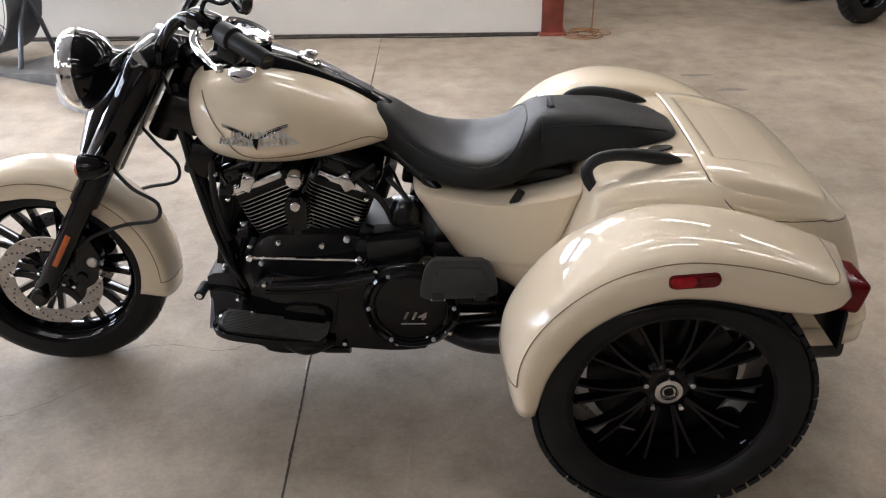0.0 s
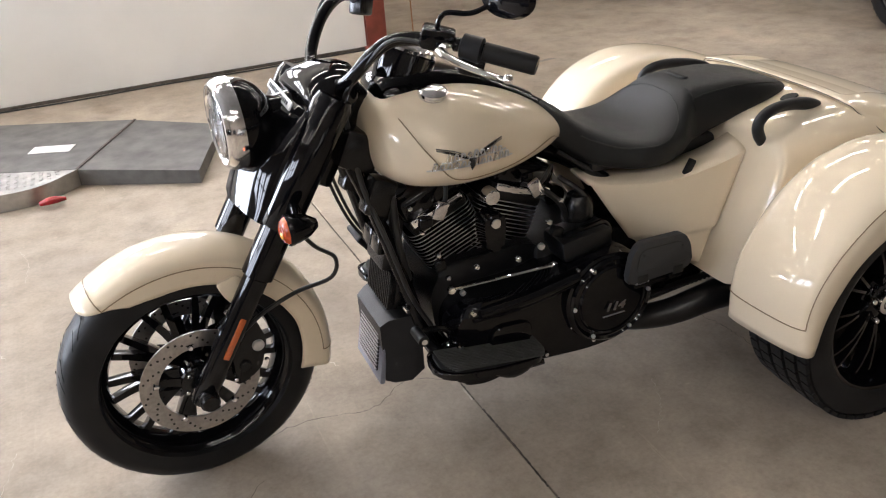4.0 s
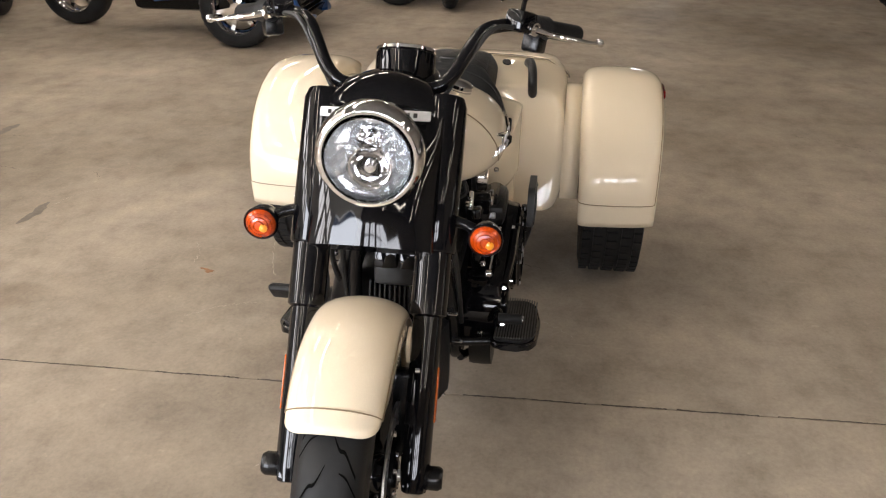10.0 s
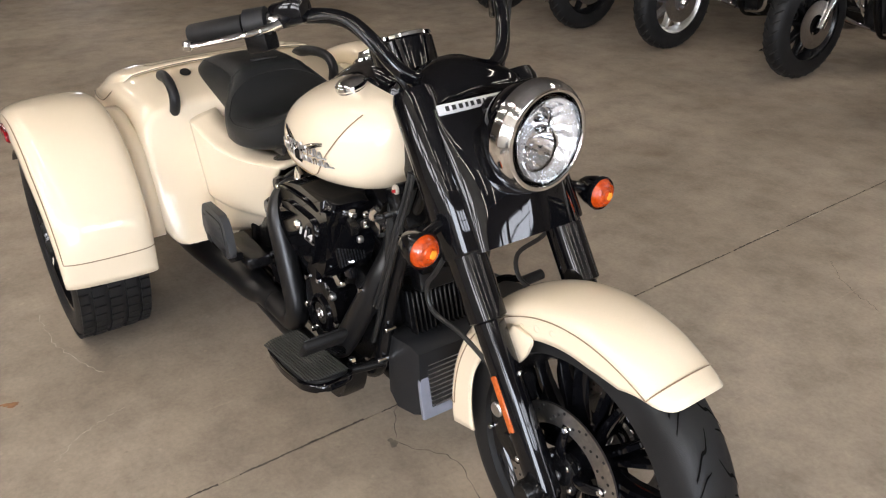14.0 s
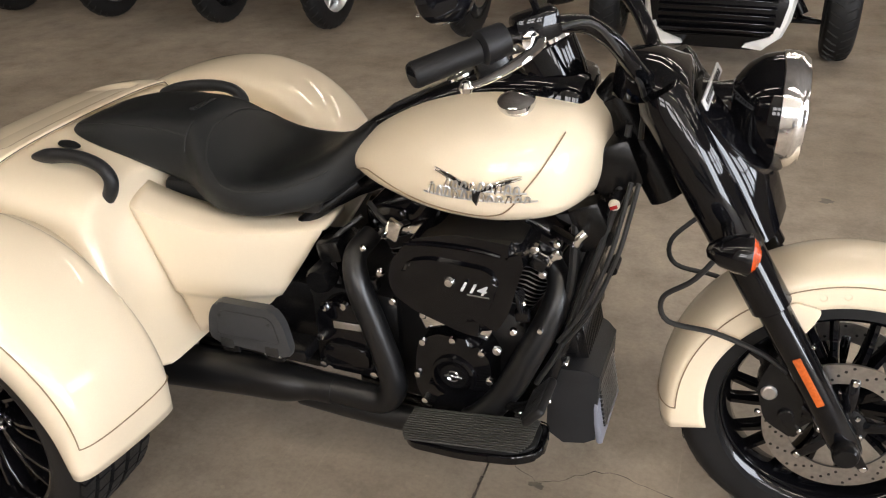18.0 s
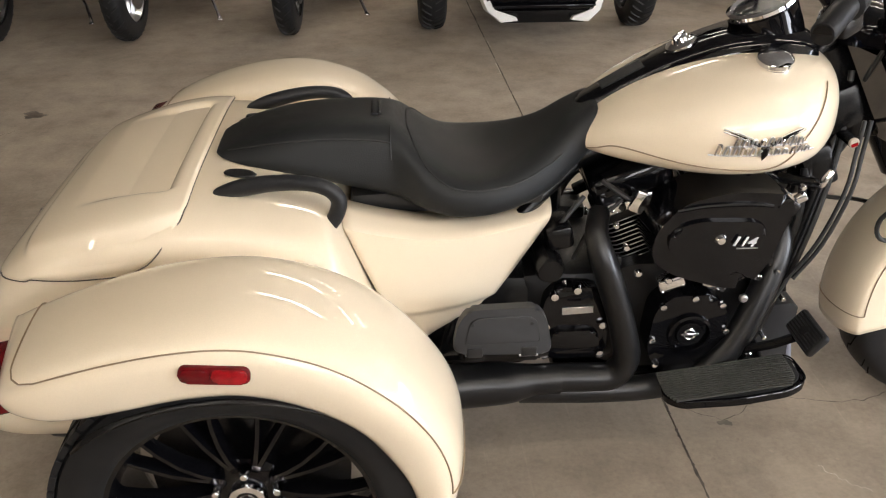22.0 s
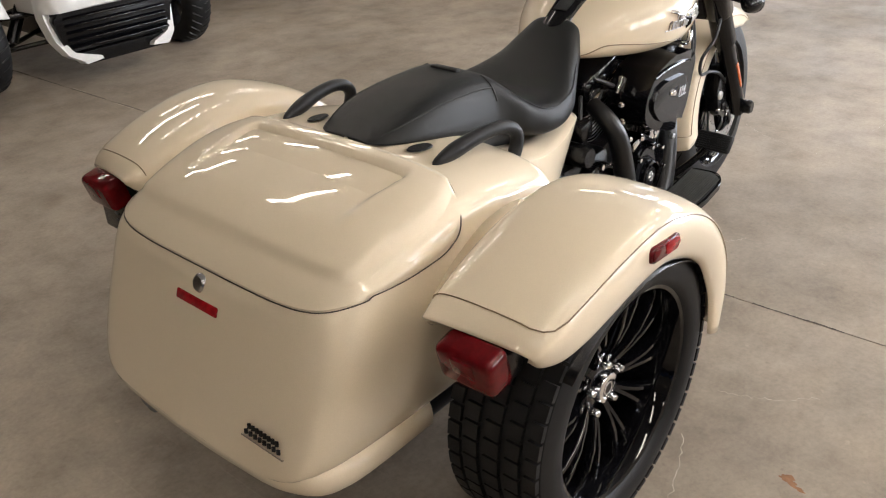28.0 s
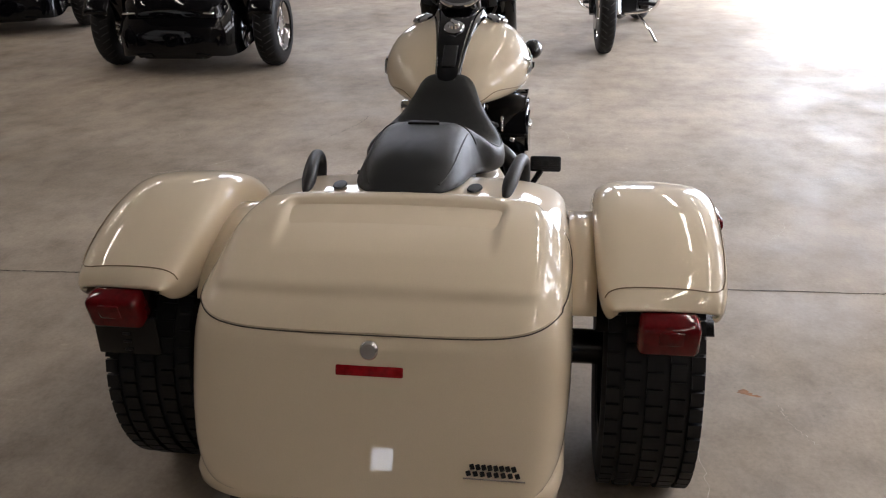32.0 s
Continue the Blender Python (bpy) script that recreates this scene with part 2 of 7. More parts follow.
def part(name, bm, mat, parent, label="", xf=None, angle=38, thick=0.0):
    if xf is not None:
        bm.transform(xf)
    ob = new(name, mesh_of(name, bm, mat, angle))
    ob.parent = parent
    if thick:
        s = ob.modifiers.new("solid", "SOLIDIFY")
        s.thickness, s.offset = thick, -1
    return tagged(ob, label)


def solo(name, bm, mat, label, category, kind="", group="", angle=38):
    return tagged(new(name, mesh_of(name, bm, mat, angle)), label, category, group, kind)


def box(size, at=(0, 0, 0), rot=(0, 0, 0), bevel=0.0, seg=2, bm=None, taper=1.0):
    bm = bm or bmesh.new()
    m = pose(*at, *rot)
    vs = bmesh.ops.create_cube(bm, size=1)["verts"]
    for v in vs:
        k = taper if v.co.z > 0 else 1
        v.co = m @ Vector((v.co.x * size[0] * k, v.co.y * size[1] * k, v.co.z * size[2]))
    if bevel:
        es = list({e for v in vs for e in v.link_edges})
        bmesh.ops.bevel(bm, geom=es, offset=bevel, segments=seg, affect="EDGES", profile=0.5)
    return bm


def loft(rings, cap=True, closed=True, bm=None):
    bm = bm or bmesh.new()
    vv = [[bm.verts.new(p) for p in r] for r in rings]
    n = len(vv[0])
    for a, b in zip(vv, vv[1:]):
        for i in range(n if closed else n - 1):
            j = (i + 1) % n
            try:
                bm.faces.new((a[i], a[j], b[j], b[i]))
            except ValueError:
                pass
    if cap and closed:
        bm.faces.new(vv[0][::-1])
        bm.faces.new(vv[-1])
    return bm


def smooth_path(pts, n=6):
    """Catmull-Rom through points of any dimension."""
    P = [np.array(p, float) for p in pts]
    P = [2 * P[0] - P[1]] + P + [2 * P[-1] - P[-2]]
    out = []
    for i in range(1, len(P) - 2):
        for k in range(n):
            t = k / n
            a, b, c, d = P[i - 1:i + 3]
            out.append(0.5 * (2 * b + (c - a) * t + (2 * a - 5 * b + 4 * c - d) * t * t + (3 * b - a - 3 * c + d) * t ** 3))
    out.append(P[-2])
    return out


def tube(pts, r, n=10, smooth=0, cap=True, bm=None, flat=1.0):
    """A round bar along points; r: one radius or one for each point."""
    rr = list(r) if isinstance(r, (list, tuple)) else [r] * len(pts)
    if smooth:
        q = smooth_path([(*p, s) for p, s in zip(pts, rr)], smooth)
        pts, rr = [p[:3] for p in q], [float(p[3]) for p in q]
    pts = [Vector([float(c) for c in p]) for p in pts]
    up, rings = None, []
    for i, p in enumerate(pts):
        d = (pts[min(i + 1, len(pts) - 1)] - pts[max(i - 1, 0)]).normalized()
        if up is None:
            up = Vector((0, 0, 1)) if abs(d.z) < 0.9 else Vector((1, 0, 0))
        side = d.cross(up).normalized()
        up = side.cross(d).normalized()
        rings.append([p + rr[i] * (math.cos(a) * side + flat * math.sin(a) * up) for a in [2 * math.pi * k / n for k in range(n)]])
    return loft(rings, cap, True, bm)


def lathe(profile, at=(0, 0, 0), axis="y", n=32, bm=None, rot=None):
    """Profile: (radius, along). Closed where the radius is 0."""
    m = {"y": Matrix(((1, 0, 0), (0, 0, 1), (0, -1, 0))).to_4x4(), "z": Matrix.Identity(4), "x": Matrix(((0, 0, 1), (0, 1, 0), (-1, 0, 0))).to_4x4()}[axis]
    m = Matrix.Translation(at) @ (rot or Matrix.Identity(4)) @ m
    bm = bm or bmesh.new()
    rows = []
    for r, h in profile:
        if r < 1e-6:
            rows.append([bm.verts.new(m @ Vector((0, 0, h)))])
        else:
            rows.append([bm.verts.new(m @ Vector((r * math.cos(2 * math.pi * k / n), r * math.sin(2 * math.pi * k / n), h))) for k in range(n)])
    for a, b in zip(rows, rows[1:]):
        for k in range(n):
            j = (k + 1) % n
            if len(a) == 1 and len(b) == 1:
                continue
            if len(a) == 1:
                bm.faces.new((a[0], b[j], b[k]))
            elif len(b) == 1:
                bm.faces.new((a[k], a[j], b[0]))
            else:
                bm.faces.new((a[k], a[j], b[j], b[k]))
    return bm


def disc(r, h, at, axis="y", n=24, bevel=0.0, bm=None, rot=None):
    b = min(bevel, h * 0.45)
    prof = [(0, -h / 2), (r - b, -h / 2), (r, -h / 2 + b), (r, h / 2 - b), (r - b, h / 2), (0, h / 2)]
    return lathe(prof, at, axis, n, bm, rot)


def rod(a, b, r, n=10, bm=None):
    return tube([a, b], r, n, bm=bm)


def prism(outline, y0, y1, bevel=0.0, bm=None, seg=2):
    """A plate from an outline in x and z, between two y."""
    bm = bm or bmesh.new()
    a = [bm.verts.new((x, y0, z)) for x, z in outline]
    b = [bm.verts.new((x, y1, z)) for x, z in outline]
    n = len(a)
    fs = [bm.faces.new(a), bm.faces.new(b[::-1])]
    for i in range(n):
        fs.append(bm.faces.new((a[i], b[i], b[(i + 1) % n], a[(i + 1) % n])))
    if bevel:
        es = list(fs[0].edges) + list(fs[1].edges)
        bmesh.ops.bevel(bm, geom=es, offset=bevel, segments=seg, affect="EDGES", profile=0.5)
    return bm


def rounded(pts, r=0.02, n=5):
    """An outline with its corners rounded."""
    out = []
    m = len(pts)
    for i in range(m):
        p, a, c = Vector(pts[i]), Vector(pts[i - 1]), Vector(pts[(i + 1) % m])
        k = min(r, (a - p).length * 0.45, (c - p).length * 0.45)
        s, e = p + (a - p).normalized() * k, p + (c - p).normalized() * k
        for j in range(n + 1):
            t = j / n
            q = s * (1 - t) ** 2 + p * 2 * t * (1 - t) + e * t * t
            out.append((q.x, q.y))
    return out


def mirrored(bm):
    bm.transform(Matrix.Diagonal((1, -1, 1, 1)))
    return bm


def both(name, make, mat, parent, label="", **kw):
    """A part on the right side and its mirror image on the left."""
    a = part(name, make(), mat, parent, label, **kw)
    b = part(name, mirrored(make()), mat, parent, label, **kw)
    return a, b


def lettering(text, size, mat, parent, m, depth=0.001, name="lettering", label=""):
    cu = bpy.data.curves.new(name, "FONT")
    cu.body, cu.size, cu.extrude, cu.align_x, cu.align_y = text, size, depth, "CENTER", "CENTER"
    cu.offset, cu.shear = size * 0.022, 0.22
    ob = new(name, cu)
    ob.matrix_basis = m
    ob.parent = parent
    cu.materials.append(mat)
    return tagged(ob, label)


# ---- the hall ----
def joint_x(y):
    return 0.695 - 0.038 * y if y < 0 else 0.695 - 0.025 * y


floor = thing("floor", "worn sealed concrete floor with a saw-cut joint", "floor", kind="structure")
part("subfloor", box((40, 34, 0.1), (2, 0, -0.066)), CRACK, floor)
for side in (-1, 1):
    bm = bmesh.new()
    ys = [-17 + 0.5 * k for k in range(69)]
    edge = [(joint_x(y) + side * (0.0024 + 0.0005 * math.sin(y * 9.1) + 0.0003 * math.sin(y * 23)), y) for y in ys]
    far = 22 if side > 0 else -18
    top = [bm.verts.new((x, y, 0)) for x, y in edge]
    out = [bm.verts.new((far, y, 0)) for x, y in edge]
    low = [bm.verts.new((x, y, -0.014)) for x, y in edge]
    for i in range(len(ys) - 1):
        bm.faces.new((top[i], top[i + 1], out[i + 1], out[i]))
        bm.faces.new((low[i], low[i + 1], top[i + 1], top[i]))
    part("slab", bm, CONCRETE, floor)


def crack(pts, w, name="crack", mat=None, wander=0.006):
    """A ragged hairline in the slab."""
    rnd = random.Random(len(pts) * 7 + int(pts[0][0] * 100))
    q = smooth_path(pts, 10)
    bm = bmesh.new()
    rows = []
    for i, p in enumerate(q):
        d = q[min(i + 1, len(q) - 1)] - q[max(i - 1, 0)]
        nrm = np.array((-d[1], d[0])) / (np.hypot(*d) + 1e-9)
        k = w * rnd.uniform(0.4, 1.2)
        c = p + nrm * rnd.uniform(-1, 1) * wander
        rows.append([bm.verts.new((*(c + nrm * k), 0.0012)), bm.verts.new((*(c - nrm * k), 0.0012))])
    for a, b in zip(rows, rows[1:]):
        bm.faces.new((a[0], a[1], b[1], b[0]))
    part(name, bm, mat or CRACK, floor)


crack([(0.02, 0.0), (0.2, 0.05), (0.42, 0.02), (0.55, 0.1), (0.7, 0.02)], 0.0011)
crack([(-0.5, -0.5), (-0.3, -0.35), (-0.12, -0.3), (0.05, -0.14)], 0.0009)



rnd = random.Random(12)
y = -5.0
while y < 6.0:
    n = rnd.uniform(0.15, 0.5)
    crack([(joint_x(y + n * k / 4) + rnd.uniform(-0.002, 0.002), y + n * k / 4) for k in range(5)], rnd.uniform(0.0022, 0.0038), "joint_chip", None, 0.0012)
    if rnd.random() < 0.6:
        o = rnd.choice((-1, 1)) * 0.007
        crack([(joint_x(y + n * k / 8) + o, y + n * k / 8) for k in range(4)], 0.003, "pale_chip", PALE, 0.002)
    y += n + rnd.uniform(0.0, 0.1)
for k in range(26):
    x0, y0, a, ln = rnd.uniform(-1.6, 3.4), rnd.uniform(-2.2, 2.6), rnd.uniform(0, 3.14), rnd.uniform(0.1, 0.5)
    crack([(x0 + ln * f * math.cos(a + 0.3 * f), y0 + ln * f * math.sin(a + 0.3 * f)) for f in (0, 0.33, 0.66, 1)], rnd.uniform(0.0006, 0.0012), "scratch", PALE if k % 3 else CRACK)


def blot(at, rx, ry, mat, seed):
    rnd = random.Random(seed)
    bm = bmesh.new()
    n = 22
    ph = [rnd.uniform(0, 6.28) for _ in range(3)]
    vs = []
    for k in range(n):
        a = 2 * math.pi * k / n
        r = 1 + 0.25 * math.sin(2 * a + ph[0]) + 0.2 * math.sin(3 * a + ph[1]) + 0.15 * math.sin(7 * a + ph[2])
        vs.append(bm.verts.new((at[0] + rx * r * math.cos(a), at[1] + ry * r * math.sin(a), 0.0012)))
    bm.faces.new(vs)
    part("stain", bm, mat, floor)


blot((1.344, 0.926), 0.012, 0.022, STAIN, 1)
blot((1.36, 0.955), 0.006, 0.015, STAIN, 2)
blot((2.81, 2.72), 0.07, 0.035, OIL, 3)
blot((2.66, 3.02), 0.08, 0.03, OIL, 4)
blot((3.14, -2.26), 0.06, 0.04, OIL, 5)
blot((-0.11, -1.73), 0.03, 0.018, OIL, 6)
blot((0.56, 0.113), 0.016, 0.012, OIL, 7)
blot((1.75, 1.9), 0.09, 0.03, OIL, 8)

Z_TOP = 5.2
bm = box((40, 21.2, 0.2), (2, -6.4, Z_TOP + 0.1))
box((20.8, 6.8, 0.2), (11.6, 7.6, Z_TOP + 0.1), bm=bm)
ceiling = solo("ceiling", bm, ROOF, "dull insulated hall ceiling", "ceiling", "structure")

wall_north = thing("wall_north", "white sectional door wall with two rows of windows", "wall", kind="structure")
PANES = [(x, x + 1.1) for x in (-4.4, -2.9, -1.4, 0.1)]
for z0, z1 in ((0.0, 1.6), (2.1, 2.3), (2.8, Z_TOP)):
    part("panel", box((6.78, 0.12, z1 - z0), (-1.61, 4.16, (z0 + z1) / 2)), WALLWHITE, wall_north)
for z0, z1 in ((1.6, 2.1), (2.3, 2.8)):
    x = -5.0
    for a, b in PANES + [(1.78, 1.78)]:
        part("stile", box((a - x, 0.12, z1 - z0), ((a + x) / 2, 4.16, (z0 + z1) / 2)), WALLWHITE, wall_north)
        if b > a:
            part("mullion", box((0.06, 0.08, z1 - z0), ((a + b) / 2, 4.15, (z0 + z1) / 2)), WALLWHITE, wall_north)
        x = b
part("panel", box((9.8, 0.12, Z_TOP), (-13.1, 4.16, Z_TOP / 2)), WALLWHITE, wall_north)
part("lintel", box((3.2, 0.12, Z_TOP - 3.2), (-6.6, 4.16, (Z_TOP + 3.2) / 2)), WALLWHITE, wall_north)
# unseen slab added outside to keep the sun off the panes
part("sun_blocker", box((6.9, 2.6, 0.1), (-1.6, 5.52, 3.3)), WALLWHITE, wall_north)
part("base_strip", box((6.78, 0.02, 0.018), (-1.61, 4.088, 0.009)), CRACK, wall_north)
solo("wall_return", box((0.12, 6.7, Z_TOP), (1.3, 7.6, Z_TOP / 2)), DARKWALL, "tan metal wall behind the partition", "wall", "structure")
post = thing("steel_column", "red primed steel column at the end of the white wall", "column", kind="structure")
part("web", box((0.15, 0.012, Z_TOP), (1.86, 4.16, Z_TOP / 2)), REDSTEEL, post)
for y in (4.07, 4.25):
    part("flange", box((0.15, 0.016, Z_TOP), (1.86, y, Z_TOP / 2), bevel=0.003), REDSTEEL, post)
part("base_plate", box((0.2, 0.26, 0.02), (1.86, 4.16, 0.01), bevel=0.003), REDSTEEL, post)

solo("wall_back", box((20.8, 0.15, Z_TOP), (11.6, 11.0, Z_TOP / 2)), DARKWALL, "tan metal far wall", "wall", "structure")
solo("wall_south", box((40, 0.15, Z_TOP), (2, -10.0, Z_TOP / 2)), DARKWALL, "tan metal side wall", "wall", "structure")


def wall_x(name, x, holes, label, y_end=11.0):
    """A wall across the hall with openings (y0, y1, z0, z1)."""
    w = thing(name, label, "wall", kind="structure")
    y = -10.0
    for y0, y1, z0, z1 in sorted(holes):
        part("panel", box((0.16, y0 - y, Z_TOP), (x, (y0 + y) / 2, Z_TOP / 2)), DARKWALL, w)
        part("lintel", box((0.16, y1 - y0, Z_TOP - z1), (x, (y0 + y1) / 2, (Z_TOP + z1) / 2)), DARKWALL, w)
        if z0 > 0:
            part("apron", box((0.16, y1 - y0, z0), (x, (y0 + y1) / 2, z0 / 2)), DARKWALL, w)
        y = y1
    part("panel", box((0.16, y_end - y, Z_TOP), (x, (y_end + y) / 2, Z_TOP / 2)), DARKWALL, w)
    return w


WEST = [(y, y + 1.7, 2.3, 3.7) for y in (-4.2, -2.0, 0.2)]
west = wall_x("wall_west", -9.2, WEST, "tan metal wall with three high windows", 4.1)
for y0, y1, z0, z1 in WEST:
    part("mullion", box((0.05, 0.06, z1 - z0), (-9.08, (y0 + y1) / 2, (z0 + z1) / 2)), DARKWALL, west)
    part("transom", box((0.05, y1 - y0, 0.06), (-9.085, (y0 + y1) / 2, (z0 + z1) / 2)), DARKWALL, west)
wall_x("wall_east", 12.0, [(-1.85, -1.45, 0.5, 0.8)], "tan metal wall with a low window")
yard = solo("ground", box((60, 40, 0.1), (-18.0, 37.0, -0.06)), CONCRETE, "pale concrete yard outside the open door", "ground", "structure")

# daylight through the openings
for name, at, to, sx, sy, power, col in tuple(("pane_daylight", ((a + b) / 2, 4.2, 2.2), ((a + b) / 2, 0.0, 2.0), 1.08, 1.18, 50, (1.0, 0.97, 0.93)) for a, b in PANES) + (
    ("door_daylight", (-6.6, 4.03, 1.6), (-0.8, 0.2, 0.1), 3.1, 3.1, 540, (0.9, 0.95, 1.0)),
    ("high_window_daylight", (-9.18, -3.35, 3.0), (0, 0.6, 0.9), 1.6, 1.3, 90, (0.93, 0.96, 1.0)),
    ("high_window_daylight", (-9.18, -1.15, 3.0), (0, 0.6, 0.9), 1.6, 1.3, 90, (0.93, 0.96, 1.0)),
    ("high_window_daylight", (-9.18, 1.05, 3.0), (0, 0.6, 0.9), 1.6, 1.3, 90, (0.93, 0.96, 1.0)),
    ("low_window_daylight", (11.85, -1.65, 0.65), (0, -1.0, 0.5), 0.38, 0.28, 3, (0.9, 0.95, 1.0)),
):
    ld = bpy.data.lights.new(name, "AREA")
    ld.shape, ld.size, ld.size_y, ld.energy, ld.color = "RECTANGLE", sx, sy, power, col
    new(name, ld).matrix_world = look(at, to)

# rows of strip lamps under the roof
strip = thing("ceiling_strip_lamp", "white fluorescent strip lamp on the ceiling", "ceiling lamp", "strip lamps", at=(0, 0, 4.6))
part("housing", box((2.5, 0.22, 0.06), (0, 0, 0.04), bevel=0.01), WHITE, strip)
part("diffuser", box((2.4, 0.10, 0.02), (0, 0, 0.0), (0, 0, 0), 0.006), TUBE, strip)
part("rod", rod((-0.9, 0, 0.06), (-0.9, 0, 0.6), 0.006, 6), STEEL, strip)
part("rod", rod((0.9, 0, 0.06), (0.9, 0, 0.6), 0.006, 6), STEEL, strip)
first = True
for y, xs in ((-8.4, (-5.2, -1.6)), (-6.6, (-7.0, -3.4, 0.2)), (-4.2, (-7.0, 0.2)), (0.2, (-7.0, 10.4)),
              (2.0, (-5.2, -1.6, 2.0, 5.6, 9.2)), (3.5, (-7.0, -3.4, 0.2, 3.8, 7.4)), (6.4, (3.6, 7.2, 10.4))):
    for x in xs:
        p = pose(x, y, 4.6)
        if first:
            strip.matrix_basis = p
            first = False
        else:
            copy_thing(strip, p)


# ---- the trike ----
trike = thing("trike_motorcycle", "cream and black three-wheeled cruiser motorcycle parked on the concrete", "trike")
AX = Vector((-0.05, 0, 0.33))
RAKE = Vector((0.53, 0, 0.848)).normalized()
STEER = Matrix.Translation((0.40, 0, 1.0)) @ Matrix.Rotation(radians(4.5), 4, RAKE) @ Matrix.Translation((-0.40, 0, -1.0))


def fk(s, y=0.0, ahead=0.0):
    """A point s metres up the fork from the axle, y to the side and some way ahead of it."""
    p = AX + RAKE * s + Vector((-RAKE.z, 0, RAKE.x)) * ahead
    return (p.x, y, p.z)


def tyre_profile(r, w, rim):
    """Half-round tyre cross-section, as (radius, along)."""
    pts = []
    for k in range(15):
        a = math.pi * k / 14
        c, s = math.cos(a), math.sin(a)
        pts.append((rim + (r - rim) * abs(s) ** 0.55, w / 2 * (abs(c) ** 0.8) * (1 if c >= 0 else -1)))
    return pts


def wheel_spoke(r0, r1, w0, w1, t0, t1, ang, y, bend=0.0, dish=0.0):
    """One tapered spoke from radius r0 to r1 at an angle, in the x-z plane."""
    bm = bmesh.new()
    rings = []
    for k in range(5):
        f = k / 4
        r, w, t = r0 + (r1 - r0) * f, w0 + (w1 - w0) * f, t0 + (t1 - t0) * f
        a = ang + bend * f
        u, v = Vector((math.cos(a), 0, math.sin(a))), Vector((-math.sin(a), 0, math.cos(a)))
        c = u * r + Vector((0, y + 0.012 * math.sin(f * math.pi) + dish * f, 0))
        rings.append([c + v * w * i + Vector((0, t * j, 0)) for i, j in ((-1, -1), (1, -1), (1, 0.4), (0.5, 1), (-0.5, 1), (-1, 0.4))])
    return loft(rings, bm=bm)


def moved(bm, at):
    bm.transform(Matrix.Translation(at))
    return bm


# front wheel
FW = STEER @ Matrix.Translation(AX)
fwheel = part("front_wheel", lathe([(0.0, -0.07), (0.034, -0.07), (0.042, -0.055), (0.042, 0.055), (0.034, 0.07), (0, 0.07)], n=24), BLACK, trike, "gloss black cast front wheel", xf=FW)
part("tyre", lathe(tyre_profile(0.327, 0.135, 0.243) + [(0.235, -0.05), (0.235, 0.05), (0.243, 0.067)], n=72), RUBBER, fwheel, "black front tyre", xf=FW)
part("rim", lathe([(0.243, -0.058), (0.25, -0.052), (0.248, -0.045), (0.232, -0.04), (0.222, -0.02), (0.222, 0.02), (0.232, 0.04), (0.248, 0.045), (0.25, 0.052), (0.243, 0.058), (0.228, 0.05), (0.212, 0.02), (0.212, -0.02), (0.228, -0.05), (0.243, -0.058)], n=72), BLACK, fwheel, xf=FW)
for k in range(10):
    for d in (-0.13, 0.13):
        a = 2 * math.pi * k / 10 + d
        part("spoke", wheel_spoke(0.036, 0.218, 0.010, 0.0085, 0.020, 0.014, a - d * 0.55, 0, d * 0.55), BLACK, fwheel, xf=FW)
# tread cuts: wide flat zig-zag strips laid on the crown, black for groove shade
bm = bmesh.new()


def crown(lat, a, sd):
    q = math.acos(min(1, (lat / 0.0675) ** 1.25))
    r = 0.243 + 0.084 * math.sin(q) ** 0.55 + 0.0022
    return bm.verts.new((r * math.cos(a), sd * lat, r * math.sin(a)))


for k in range(17):
    for sd in (-1, 1):
        a0 = 2 * math.pi * (k + (0.5 if sd > 0 else 0)) / 17
        for line in (((0.003, 0.0), (0.018, 0.10), (0.030, 0.12), (0.050, 0.24)), ((0.022, 0.22), (0.036, 0.25), (0.052, 0.34))):
            rows = []
            for i, (lat, da) in enumerate(smooth_path(line, 4)):
                w = 0.011 * (0.5 + 0.5 * min(1, i / 3)) * (0.7 if line[0][0] > 0.01 else 1)
                rows.append((crown(float(lat), a0 + float(da) - w, sd), crown(float(lat), a0 + float(da) + w, sd)))
            for p, q in zip(rows, rows[1:]):
                bm.faces.new((p[0], p[1], q[1], q[0]))
tagged(part("tread_groove", bm, GROOVE_SHADE, fwheel, xf=FW), kind="stuff")
